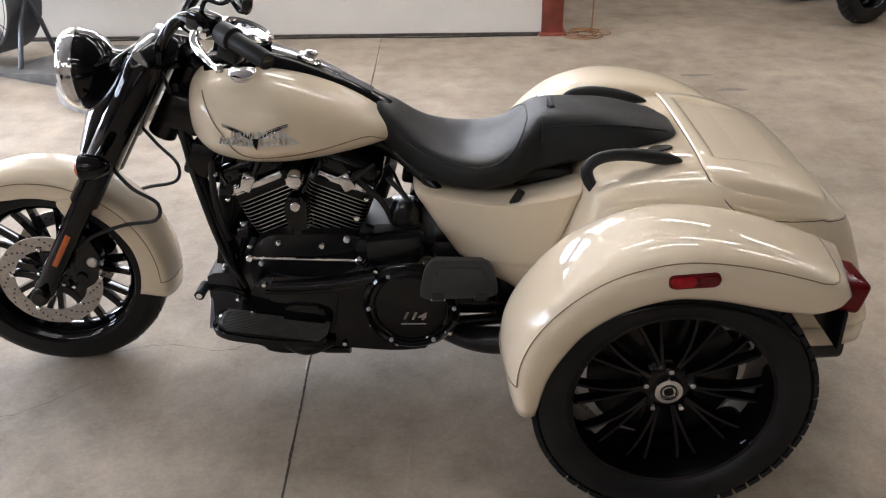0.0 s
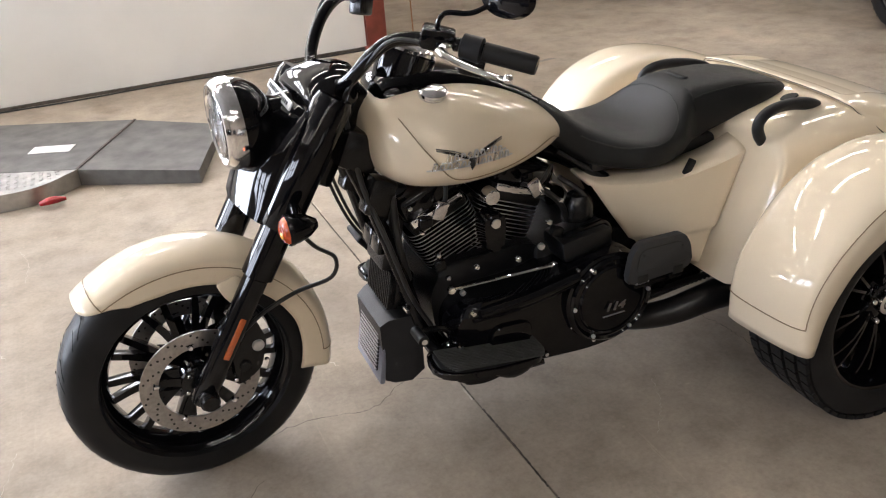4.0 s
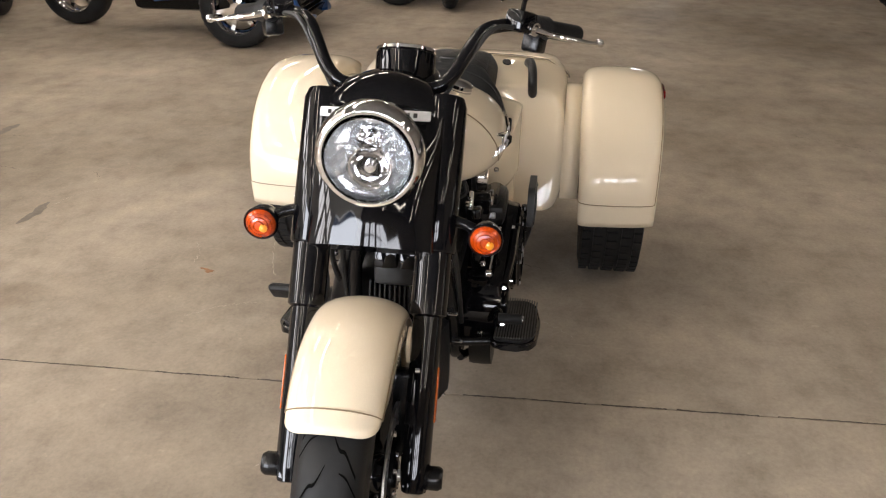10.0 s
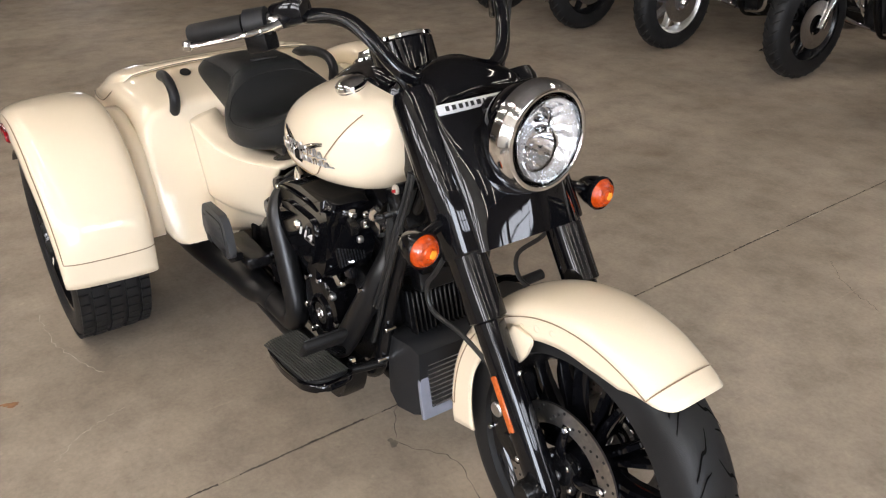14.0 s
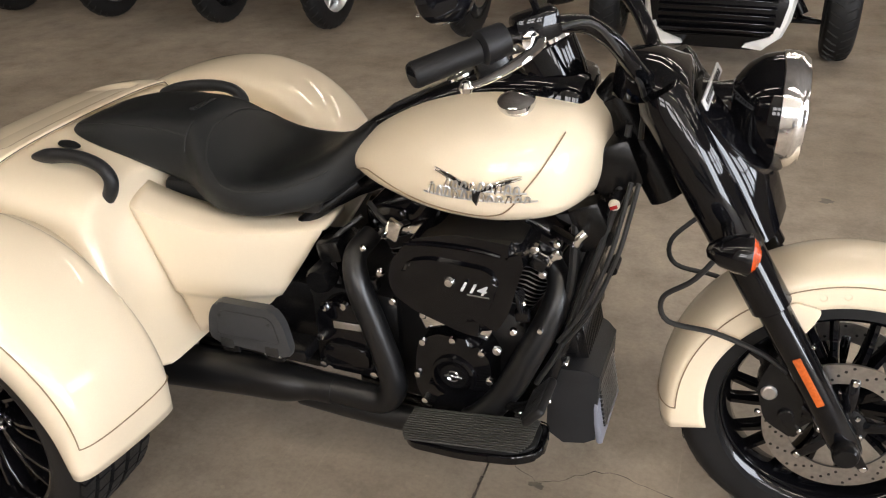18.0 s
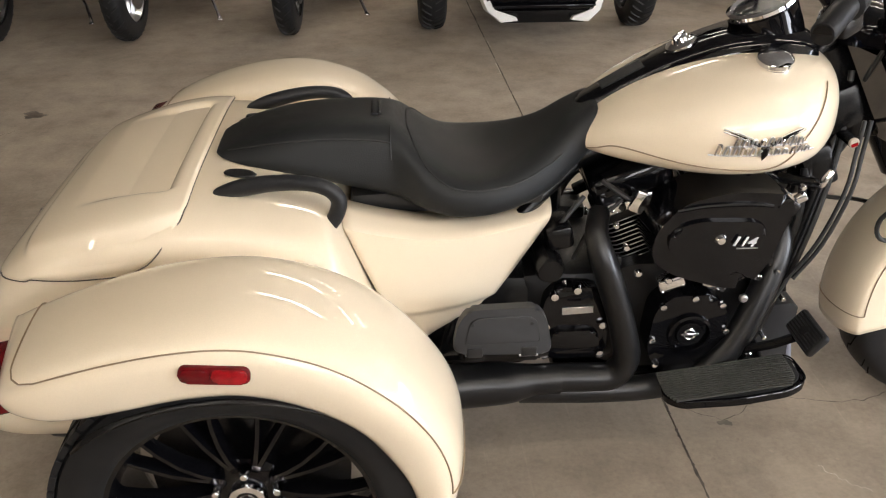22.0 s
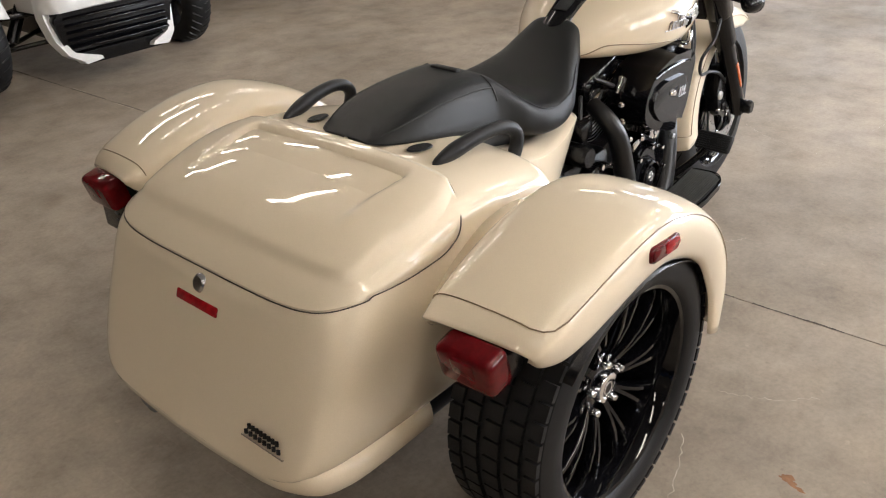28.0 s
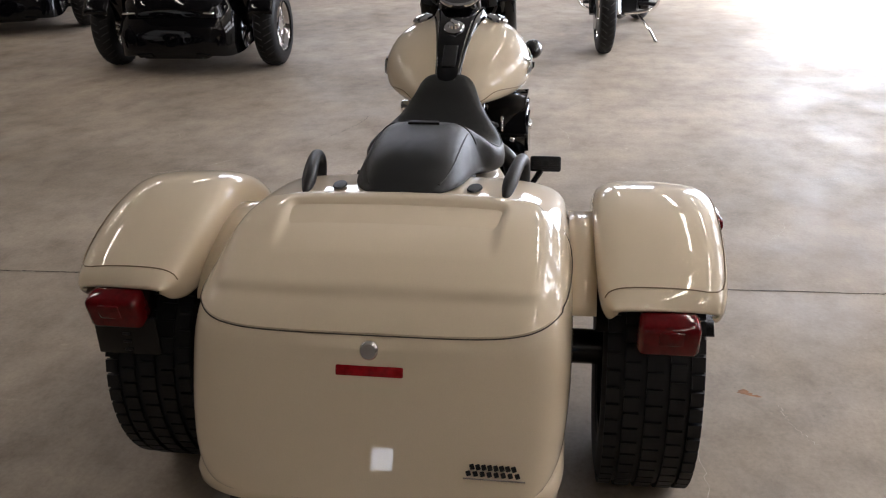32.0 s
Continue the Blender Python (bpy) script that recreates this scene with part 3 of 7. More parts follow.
for sd in (-1, 1):
    y = sd * 0.082
    d = part("brake_disc", lathe([(0.105, -0.0025), (0.15, -0.0025), (0.15, 0.0025), (0.105, 0.0025), (0.105, -0.0025)], (0, y, 0), n=56), STEEL, fwheel, "drilled steel brake disc", xf=FW)
    bm = bmesh.new()
    for k in range(60):
        a = 2 * math.pi * k / 60
        r = (0.113, 0.122, 0.131, 0.14)[k % 4] + 0.002
        disc(0.0032, 0.0065, (r * math.cos(a), y, r * math.sin(a)), n=8, bm=bm)
    tagged(part("drill_holes", bm, CABLE, d, xf=FW), kind="stuff")
    for k in range(5):
        a = 2 * math.pi * (k + 0.3) / 5
        part("disc_arm", wheel_spoke(0.03, 0.118, 0.013, 0.009, 0.004, 0.004, a, y), BLACK, fwheel, xf=FW)
        part("bolt", disc(0.0075, 0.012, (0.11 * math.cos(a), y + sd * 0.004, 0.11 * math.sin(a)), n=8, bevel=0.002), CHROME, fwheel, xf=FW)
    part("hub_ring", lathe([(0.05, 0), (0.05, sd * 0.012), (0.03, sd * 0.02), (0.0, sd * 0.02)], (0, sd * 0.075, 0), n=24), SATIN, fwheel, xf=FW)
    for k in range(5):
        a = 2 * math.pi * (k + 0.8) / 5
        part("bolt", disc(0.006, 0.012, (0.04 * math.cos(a), sd * 0.09, 0.04 * math.sin(a)), n=8, bevel=0.002), CHROME, fwheel, xf=FW)
part("axle", rod((0, -0.15, 0), (0, 0.15, 0), 0.012), ALU, fwheel, xf=FW)


# front fender: crown over the tyre
def front_fender(a, b):
    """Point by angle a round the axle (degrees, 0 to the rear) and b across, -1 to 1."""
    half = 0.089 - 0.008 * max(0, (a - 95) / 39) ** 2
    lip = 0.062 if a > 20 else 0.062 + 0.02 * (20 - a) / 30
    lip *= 1 - 0.75 * min(1.0, max(0.0, (a - 98) / 30)) ** 1.5
    e = abs(b)
    flare = 1.0
    if e < 0.72:
        y, drop = half * math.sin(e / 0.72 * math.pi / 2) * 1.0, 0.045 * (1 - math.cos(e / 0.72 * math.pi / 2))
    else:
        f = (e - 0.72) / 0.28
        y, drop = half + 0.001 * f, 0.045 + lip * f
    r = 0.364 - drop * 0.8 + 0.012 * max(0, (a - 115) / 30) ** 2
    ca, sa = math.cos(radians(a)), math.sin(radians(a))
    return Vector((AX.x + r * ca, math.copysign(y * flare, b), AX.z + r * sa))


def fender_end(b):
    return 130.0 - 16.0 * max(0.0, (abs(b) - 0.3) / 0.7) ** 2.0


bm = loft([[front_fender(-12 + (fender_end(b) + 12) * u, b) for b in np.linspace(-1, 1, 33)] for u in np.linspace(0, 1, 50)], closed=False)
ff = part("front_fender", bm, CREAM, trike, "cream front mudguard with a fine pinstripe", xf=STEER, thick=0.005)


def off_fender(a, b, o=0.0012):
    p = front_fender(a, b)
    n = (front_fender(a + 0.5, b) - p).cross(front_fender(a, b + 0.01) - p).normalized()
    if n.dot(p - Vector((AX.x, 0, AX.z))) < 0:
        n = -n
    return p + n * o


for sd in (-1, 1):
    pts = [off_fender(a, 0.74 * sd) for a in np.linspace(-3, 123, 60)]
    part("pinstripe", tube(pts, 0.0014, 5), STRIPE, ff, xf=STEER)
    for a in (66, 74, 82):
        part("rivet", lathe([(0.0, 0.006), (0.005, 0.004), (0.007, 0.0)], tuple(front_fender(a, 0.86 * sd) + Vector((0, sd * 0.001, 0))), rot=Matrix.Rotation(0 if sd < 0 else math.pi, 4, "X"), n=10), CREAM, ff, xf=STEER)
for a in (123, -3):
    part("pinstripe", tube([off_fender(a, b) for b in np.linspace(-0.74, 0.74, 24)], 0.0014, 5), STRIPE, ff, xf=STEER)
# fender struts to the fork
for sd in (-1, 1):
    o = rounded([(0.03, 0.60), (0.09, 0.61), (0.10, 0.56), (0.085, 0.52), (0.065, 0.53), (0.045, 0.56)], 0.014)
    part("fender_bracket", prism(o, sd * 0.094, sd * 0.102, 0.002), CREAM, ff, xf=STEER)

# fork legs
for sd in (-1, 1):
    y = sd * 0.13
    leg = part("fork_leg", tube([fk(-0.03, y), fk(0.0, y), fk(0.2, y), fk(0.44, y)], [0.026, 0.031, 0.031, 0.031], 20), BLACK, trike, "gloss black fork leg", xf=STEER)
    part("fork_cover", tube([fk(0.33, y), fk(0.335, y), fk(0.47, y), fk(0.475, y)], [0.033, 0.0395, 0.0395, 0.034], 22), BLACK, leg, xf=STEER)
    part("shroud", tube([fk(0.465, y), fk(0.47, y), fk(0.78, y), fk(0.80, y)], [0.044, 0.047, 0.047, 0.040], 22), BLACK, leg, xf=STEER)
    part("axle_clamp", box((0.05, 0.05, 0.06), fk(-0.005, y), (0, 32, 0), 0.012), BLACK, leg, xf=STEER)
    part("axle_nut", lathe([(0, 0), (0.022, 0), (0.025, sd * 0.004), (0.025, sd * 0.03), (0.02, sd * 0.038), (0, sd * 0.038)], (AX.x, sd * 0.15, AX.z), n=20), SATIN, leg, xf=STEER)
    part("reflector", box((0.016, 0.006, 0.115), fk(0.17, y + sd * 0.031), (0, 32, 0), 0.003), REFLEX, leg, "amber fork reflector", xf=STEER)
    for s in (0.566, 0.735):
        part("bolt", lathe([(0, 0.014), (0.008, 0.012), (0.012, 0.004), (0.012, 0)], fk(s, sd * 0.176), rot=Matrix.Rotation(0 if sd < 0 else math.pi, 4, "X"), n=14), CHROME, leg, xf=STEER)
    # caliper
    cal = part("brake_caliper", prism(rounded([(0.03, 0.30), (0.10, 0.34), (0.125, 0.42), (0.10, 0.50), (0.05, 0.52), (0.035, 0.42)], 0.02), sd * 0.07, sd * 0.118, 0.008), SATIN, trike, "black front brake caliper", xf=STEER)
    for p in ((0.06, 0.36), (0.10, 0.41), (0.06, 0.46)):
        part("piston_cap", disc(0.016, 0.01, (p[0], sd * 0.12, p[1]), n=14, bevel=0.003), ALU if p[1] == 0.41 else SATIN, cal, xf=STEER)
    for p in ((0.04, 0.53), (0.075, 0.515), (0.03, 0.33), (0.115, 0.36)):
        part("bolt", disc(0.006, 0.012, (p[0], sd * 0.12, p[1]), n=8, bevel=0.002), CHROME, cal, xf=STEER)

# nacelle between the legs
rings = []
for s in np.linspace(0.46, 0.745, 11):
    f = (s - 0.46) / 0.285
    d = 0.03 + 0.02 * math.sin(f * 2.8) - 0.028 * f ** 3
    rings.append([Vector(fk(s, float(y), float(a))) for y, a in smooth_path(((-0.13, -0.03), (-0.135, 0.04), (-0.10, 0.046 + d * 0.7), (-0.05, 0.05 + d), (0, 0.052 + d * 1.2), (0.05, 0.05 + d), (0.10, 0.046 + d * 0.7), (0.135, 0.04), (0.13, -0.03)), 5)])
nac = part("nacelle", loft(rings), BLACK, trike, "gloss black headlamp nacelle", xf=STEER, angle=70)
rings = []
for k, (x, hw, zt) in enumerate([(0.312, 0.12, 1.0), (0.318, 0.132, 1.014), (0.33, 0.137, 1.034), (0.38, 0.13, 1.05), (0.43, 0.10, 1.052), (0.46, 0.06, 1.04)]):
    rings.append([Vector((x, hw * math.cos(a), 0.975 + (zt - 0.975) * max(0, math.sin(a)) ** 0.7)) for a in np.linspace(0, math.pi, 17)])
part("nacelle_top", loft(rings), BLACK, nac, xf=STEER, angle=60)
# name strip with dark bars
STRIP = pose(0.284, 0.004, 0.993, -33, 0, -91)
badge = part("name_strip", prism(rounded([(-0.118, -0.0105), (0.118, -0.0105), (0.118, 0.0105), (-0.118, 0.0105)], 0.004, 3), -0.002, 0.002, 0.001), SILVER, nac, "silver name strip with black bars", xf=STRIP)
x = -0.103
for k, w in enumerate((0.012, 0.013, 0.013, 0.009, 0.011, 0.014, 0.005, 0.013, 0.013, 0.013, 0.005, 0.011, 0.014, 0.013)):
    part("letter_bar", box((w * 0.66, 0.0012, 0.0095), (x + w / 2, -0.0026, 0)), CABLE, badge, xf=STRIP)
    x += w + 0.0028
# headlamp
HX0 = 0.132
lamp = part("headlamp", lathe([(0.106, 0.02), (0.105, 0.045), (0.099, 0.068), (0.083, 0.092), (0.062, 0.108), (0.05, 0.116), (0.046, 0.135), (0.05, 0.17)], (HX0, 0, 0.951), "x", 40, rot=Matrix.Rotation(math.pi, 4, "Z") @ Matrix.Rotation(math.pi, 4, "Z")), BLACK, trike, "round headlamp in a gloss black bowl", xf=STEER)
part("trim_ring", lathe([(0.088, 0.002), (0.0885, -0.006), (0.091, -0.0095), (0.095, -0.0105), (0.0985, -0.009), (0.1, -0.006), (0.103, -0.003), (0.1075, 0.006), (0.110, 0.019), (0.109, 0.034), (0.106, 0.036), (0.102, 0.012), (0.092, 0.004)], (HX0, 0, 0.951), "x", 56), BRIGHT, lamp, "chrome trim ring", xf=STEER)
# reflector: a bowl of many small mirror facets with flutes at both sides
rnd = random.Random(4)
bm = bmesh.new()
rows = []
for i in range(8):
    f = i / 7
    r = 0.091 * (1 - f) + 0.004
    n = 44
    row = []
    for k in range(n):
        a = 2 * math.pi * (k + 0.5 * (i % 2)) / n
        flute = 0.0035 * (1 if k % 2 else -1) * min(1.0, f * 4) * abs(math.cos(a)) ** 2 * (1 - f)
        d = 0.062 * (1 - (r / 0.095) ** 2) + flute + (rnd.uniform(-0.002, 0.002) if 0 < i < 7 else 0)
        row.append(bm.verts.new((HX0 + max(0.001, d), r * math.cos(a), 0.951 + r * math.sin(a))))
    rows.append(row)
for ra, rb in zip(rows, rows[1:]):
    for k in range(44):
        bm.faces.new((ra[k], ra[(k + 1) % 44], rb[(k + 1) % 44], rb[k]))
bm.faces.new(rows[-1])
part("reflector_bowl", bm, LAMPREF, lamp, "faceted mirror reflector", xf=STEER, angle=1)
for z, r in ((0.985, 0.024), (0.927, 0.043)):
    part("bulb_cup", lathe([(r, 0.0), (r * 1.06, -0.003), (r * 1.1, 0.004), (r * 0.93, 0.006), (r * 0.7, 0.024), (r * 0.3, 0.036), (0.0, 0.038)], (HX0 + 0.014, 0, z), "x", 28), CHROME, lamp, xf=STEER)
    part("bulb", lathe([(0.0, -0.004), (r * 0.22, -0.002), (r * 0.28, 0.006), (r * 0.3, 0.022)], (HX0 + 0.012, 0, z), "x", 16), MIRROR, lamp, xf=STEER)
lamp_lens = part("lens", lathe([(0.089, -0.003), (0.07, -0.010), (0.04, -0.015), (0, -0.017)], (HX0, 0, 0.951), "x", 40), GLASS, lamp, "clear glass lens", xf=STEER, thick=0.003)
lamp_lens.visible_shadow = False
# turn signals
for sd in (-1, 1):
    ts = part("turn_signal", lathe([(0.0, 0.07), (0.012, 0.066), (0.026, 0.045), (0.034, 0.02), (0.036, 0.0), (0.033, -0.002), (0.0, -0.002)], (0.192, sd * 0.238, 0.766), "x", 24), BLACK, trike, "black bullet turn signal", xf=STEER)
    part("amber_lens", lathe([(0.0, -0.018), (0.018, -0.015), (0.029, -0.008), (0.033, 0.0), (0.0, 0.0)], (0.19, sd * 0.238, 0.766), "x", 24), AMBER, ts, "orange lens", xf=STEER)
    # paler bead on the lens, coloured as the glint of its bulb
    part("bulb_glint", lathe([(0.0, -0.021), (0.006, -0.0195), (0.0095, -0.0165), (0.0, -0.014)], (0.19, sd * 0.238 - 0.009, 0.762), "x", 16), AMBERHOT, ts, xf=STEER)
    for r in (0.011, 0.019, 0.026):
        part("lens_rib", lathe([(r - 0.0016, 0), (r, -0.0022), (r + 0.0016, 0)], (0.19 - 0.0178 + 0.011 * (r / 0.03) ** 2, sd * 0.238, 0.766), "x", 24), AMBER, ts, xf=STEER)
    part("signal_rim", lathe([(0.0325, -0.001), (0.0355, -0.004), (0.0375, 0.0), (0.0365, 0.008)], (0.19, sd * 0.238, 0.766), "x", 28), SATIN, ts, xf=STEER)
    part("stalk", tube([(0.21, sd * 0.238, 0.766), (0.225, sd * 0.2, 0.78), (0.23, sd * 0.165, 0.79)], 0.012, 10, 3), BLACK, ts, xf=STEER)

# handlebar, controls
HB = [(0.40, 0.0, 1.02), (0.40, 0.09, 1.02), (0.415, 0.135, 1.045), (0.455, 0.17, 1.10), (0.50, 0.20, 1.133), (0.55, 0.25, 1.138), (0.607, 0.305, 1.128), (0.665, 0.36, 1.112), (0.728, 0.422, 1.09)]
bar = part("handlebar", tube([(x, -y, z) for x, y, z in HB[::-1]] + HB[1:], 0.0155, 14, 5), BLACK, trike, "gloss black handlebar", xf=STEER)
for sd in (-1, 1):
    def g(f, dx=0, dy=0, dz=0, sd=sd):
        a, b = Vector((0.599, 0.295, 1.13)), Vector((0.728, 0.422, 1.09))
        p = a.lerp(b, f) + Vector((dx, dy, dz))
        return (p.x, sd * p.y, p.z)
    part("grip", tube([g(0.36), g(0.37), g(0.97), g(1.0)], [0.017, 0.0215, 0.0215, 0.019], 18), MATRUB, bar, "black rubber grip", xf=STEER)
    part("switch_housing", tube([g(0.08), g(0.1), g(0.33), g(0.35)], [0.02, 0.028, 0.029, 0.022], 14), PLASTIC, bar, xf=STEER)
    part("switch_box", box((0.055, 0.045, 0.05), g(0.2, 0.005, -0.005, -0.035), (0, 15, sd * 26), 0.008), SATIN, bar, xf=STEER)
    part("reservoir", box((0.075, 0.05, 0.05), g(-0.05, -0.025, -0.01, 0.012), (0, 15, sd * 30), 0.01), BLACK, bar, xf=STEER)
    part("lever_perch", tube([g(0.02, -0.02, 0.0), g(0.06, -0.04, 0.012)], 0.016, 10), CHROME, bar, xf=STEER)
    part("lever", tube([g(0.0, -0.045, 0.02, 0), g(0.2, -0.07, 0.025, 0.0), g(0.5, -0.088, 0.036, 0.0), g(0.8, -0.098, 0.044, 0.0), g(0.96, -0.099, 0.046, 0.002)], [0.013, 0.011, 0.010, 0.008, 0.007], 10, 4, flat=0.6), CHROME, bar, "chrome hand lever", xf=STEER)
    part("lever_ball", lathe([(0, -0.011), (0.008, -0.008), (0.011, 0), (0.008, 0.008), (0, 0.011)], g(1.0, -0.099, 0.046, 0.003), "z", 14), CHROME, bar, xf=STEER)
    part("mirror_stem", tube([g(-0.05, -0.03, -0.01, 0.03), g(-0.05, -0.01, 0.0, 0.065), g(0.05, 0.02, 0.025, 0.07), g(0.15, 0.05, 0.05, 0.08 if sd > 0 else 0.10)], 0.006, 8, 4), BLACK, bar, xf=STEER)
    mh = part("mirror_head", lathe([(0.0, 0.03), (0.03, 0.027), (0.055, 0.015), (0.06, 0.0), (0.056, -0.006), (0.0, -0.006)], (0, 0, 0), "x", 28), BLACK, bar, "black oval mirror", xf=STEER @ Matrix.Translation(g(0.2, 0.062, 0.06, 0.083 if sd > 0 else 0.108)) @ pose(0, 0, 0, 0, -8, 180 - sd * 20) @ Matrix.Diagonal((1, 1.15, 0.72, 1)))
    part("mirror_glass", lathe([(0.0, -0.008), (0.052, -0.008), (0.054, -0.006)], (0, 0, 0), "x", 28), MIRROR, mh, xf=STEER @ Matrix.Translation(g(0.2, 0.062, 0.06, 0.083 if sd > 0 else 0.108)) @ pose(0, 0, 0, 0, -8, 180 - sd * 20) @ Matrix.Diagonal((1, 1.15, 0.72, 1)))
    part("clutch_cable" if sd < 0 else "throttle_cable", tube([g(0.0, -0.04, -0.01, 0.0), (0.49, sd * 0.22, 1.14), (0.44, sd * 0.17, 1.08), (0.40, sd * 0.12, 1.0), (0.40, sd * 0.07, 0.9)], 0.0055, 8, 5), CABLE, bar, xf=STEER)
    part("riser", tube([(0.40, sd * 0.055, 0.98), (0.40, sd * 0.055, 1.03)], 0.02, 14), BLACK, bar, xf=STEER)

# steering head and frame
frame_ob = part("frame", tube([(0.45, 0, 0.98), (0.55, 0, 0.86), (0.75, 0, 0.80), (1.05, 0, 0.68), (1.2, 0, 0.55)], 0.03, 12, 4), SATIN, trike, "black tubular steel frame")
part("steering_head", tube([(0.34, 0, 0.76), (0.46, 0, 0.96)], 0.04, 14), SATIN, frame_ob)
for sd in (-1, 1):
    part("down_tube", tube([(0.40, sd * 0.045, 0.86), (0.45, sd * 0.09, 0.70), (0.50, sd * 0.12, 0.5), (0.545, sd * 0.13, 0.32), (0.60, sd * 0.13, 0.22), (0.75, sd * 0.13, 0.19), (1.1, sd * 0.13, 0.2), (1.45, sd * 0.14, 0.24)], 0.018, 10, 4), SATIN, frame_ob)
    part("rear_tube", tube([(1.0, sd * 0.06, 0.72), (1.15, sd * 0.13, 0.60), (1.25, sd * 0.15, 0.45), (1.3, sd * 0.15, 0.25)], 0.016, 10, 4), SATIN, frame_ob)
part("swing_cover", box((0.42, 0.30, 0.26), (1.28, 0, 0.36), (0, 0, 0), 0.04), SATIN, frame_ob)
part("axle_beam", rod((1.67, -0.5, 0.33), (1.67, 0.5, 0.33), 0.045, 14), SATIN, frame_ob)

# tank
TK = [(0.455, 0.055, 0.90, 0.835), (0.462, 0.105, 0.932, 0.80), (0.484, 0.157, 0.955, 0.768), (0.535, 0.208, 0.974, 0.737), (0.62, 0.238, 0.978, 0.722), (0.70, 0.243, 0.967, 0.721), (0.78, 0.229, 0.945, 0.727), (0.86, 0.194, 0.912, 0.737), (0.93, 0.150, 0.872, 0.748), (0.985, 0.10, 0.83, 0.759), (1.01, 0.06, 0.80, 0.768), (1.018, 0.02, 0.785, 0.775)]
TKS = smooth_path(TK, 5)


def tank_ring(q, n=44):
    x, hw, zt, zb = q
    zm = zb + (zt - zb) * 0.42
    r = []
    for k in range(n):
        a = 2 * math.pi * k / n
        c, s = math.cos(a), math.sin(a)
        y = hw * math.copysign(abs(c) ** 0.82, c)
        z = zm + (zt - zm) * abs(s) ** 0.9 if s > 0 else zm - (zm - zb) * abs(s) ** 0.7
        r.append(Vector((x, y, z)))
    return r


tank = part("fuel_tank", loft([tank_ring(q) for q in TKS]), CREAM, trike, "cream teardrop fuel tank", angle=60)


def tank_pt(x, z, sd, o=0.001):
    """A point of the tank's side at x and height z."""
    xs = [q[0] for q in TKS]
    q = [float(np.interp(x, xs, [p[i] for p in TKS])) for i in range(4)]
    zm = q[3] + (q[2] - q[3]) * 0.42
    f = min(1, max(0, (z - zm) / (q[2] - zm) if z > zm else (zm - z) / (zm - q[3])))
    s = f ** (1 / 0.9) if z > zm else f ** (1 / 0.7)
    return Vector((x, sd * (q[1] * max(0, 1 - s * s) ** 0.41 + o), z + (o if z > zm else 0)))


for sd in (-1, 1):
    line = [(0.52, 0.93), (0.535, 0.90), (0.555, 0.865), (0.58, 0.83), (0.605, 0.795), (0.63, 0.778), (0.67, 0.772), (0.75, 0.778), (0.83, 0.787), (0.90, 0.797), (0.94, 0.797), (0.97, 0.782), (0.985, 0.775)]
    part("pinstripe", tube([tank_pt(x, z, sd, 0.0012) for x, z in [tuple(p) for p in smooth_path(line, 5)]], 0.0015, 5), STRIPE, tank)
    # winged emblem: plain shapes laid along the tank's side
    def on_tank(u, z, o=0.003, sd=sd):
        return tank_pt(0.664 - sd * u, z, sd, o)
    em = part("emblem", tube([on_tank(0, 0.832, 0.001), on_tank(0, 0.816, 0.001), on_tank(0, 0.8, 0.001)], [0.014, 0.013, 0.001], 10, flat=0.5), SATIN, tank, "winged chrome tank emblem")
    for w in (-1, 1):
        part("wing", tube([on_tank(w * 0.08, 0.857, 0.002), on_tank(w * 0.055, 0.850, 0.002), on_tank(w * 0.012, 0.832, 0.002)], [0.0025, 0.005, 0.0055], 10, 3, flat=0.6), SATIN, em)
        for dz, u1 in ((0.004, 0.028), (-0.003, 0.034)):
            part("feather", tube([on_tank(w * 0.084, 0.8585 + dz * 0.6, 0.004), on_tank(w * 0.055, 0.850 + dz, 0.005), on_tank(w * u1, 0.840 + dz, 0.005)], 0.0016, 6, 3), CHROME, em)
    rnd = random.Random(5)
    for n, u0, du, z, hh in ((9, -0.062, 0.0165, 0.829, 0.013), (12, -0.096, 0.0168, 0.8125, 0.014)):
        for k in range(n):
            u, h = u0 + k * du, hh * (1.2 if k in (0, n // 2) else rnd.uniform(0.75, 1.05))
            part("script_bar", tube([on_tank(u, z, 0.004), on_tank(u + 0.35 * h, z + h, 0.005), on_tank(u + 0.35 * h + 0.006, z + h * 0.85, 0.005), on_tank(u + 0.010, z + 0.001, 0.004)], [0.0024, 0.003, 0.0024, 0.002], 6, 2), ALU if k % 3 else CHROME, em)
        part("script_link", tube([on_tank(u0 - 0.012 + (n * du + 0.018) * q / 12, z - 0.0005 + 0.003 * q / 12, 0.003) for q in range(13)], 0.002, 6), ALU, em)
    cap = part("tank_cap", lathe([(0.033, -0.022), (0.036, -0.012), (0.034, 0.0), (0.037, 0.004), (0.036, 0.012), (0.028, 0.018), (0.012, 0.021), (0, 0.0215)], (0.622, sd * 0.125, 0.962), "z", 36, rot=Matrix.Rotation(radians(-sd * 16), 4, "X") @ Matrix.Rotation(radians(3), 4, "Y")), CHROME, tank, "chrome tank cap")
# console
rings = []
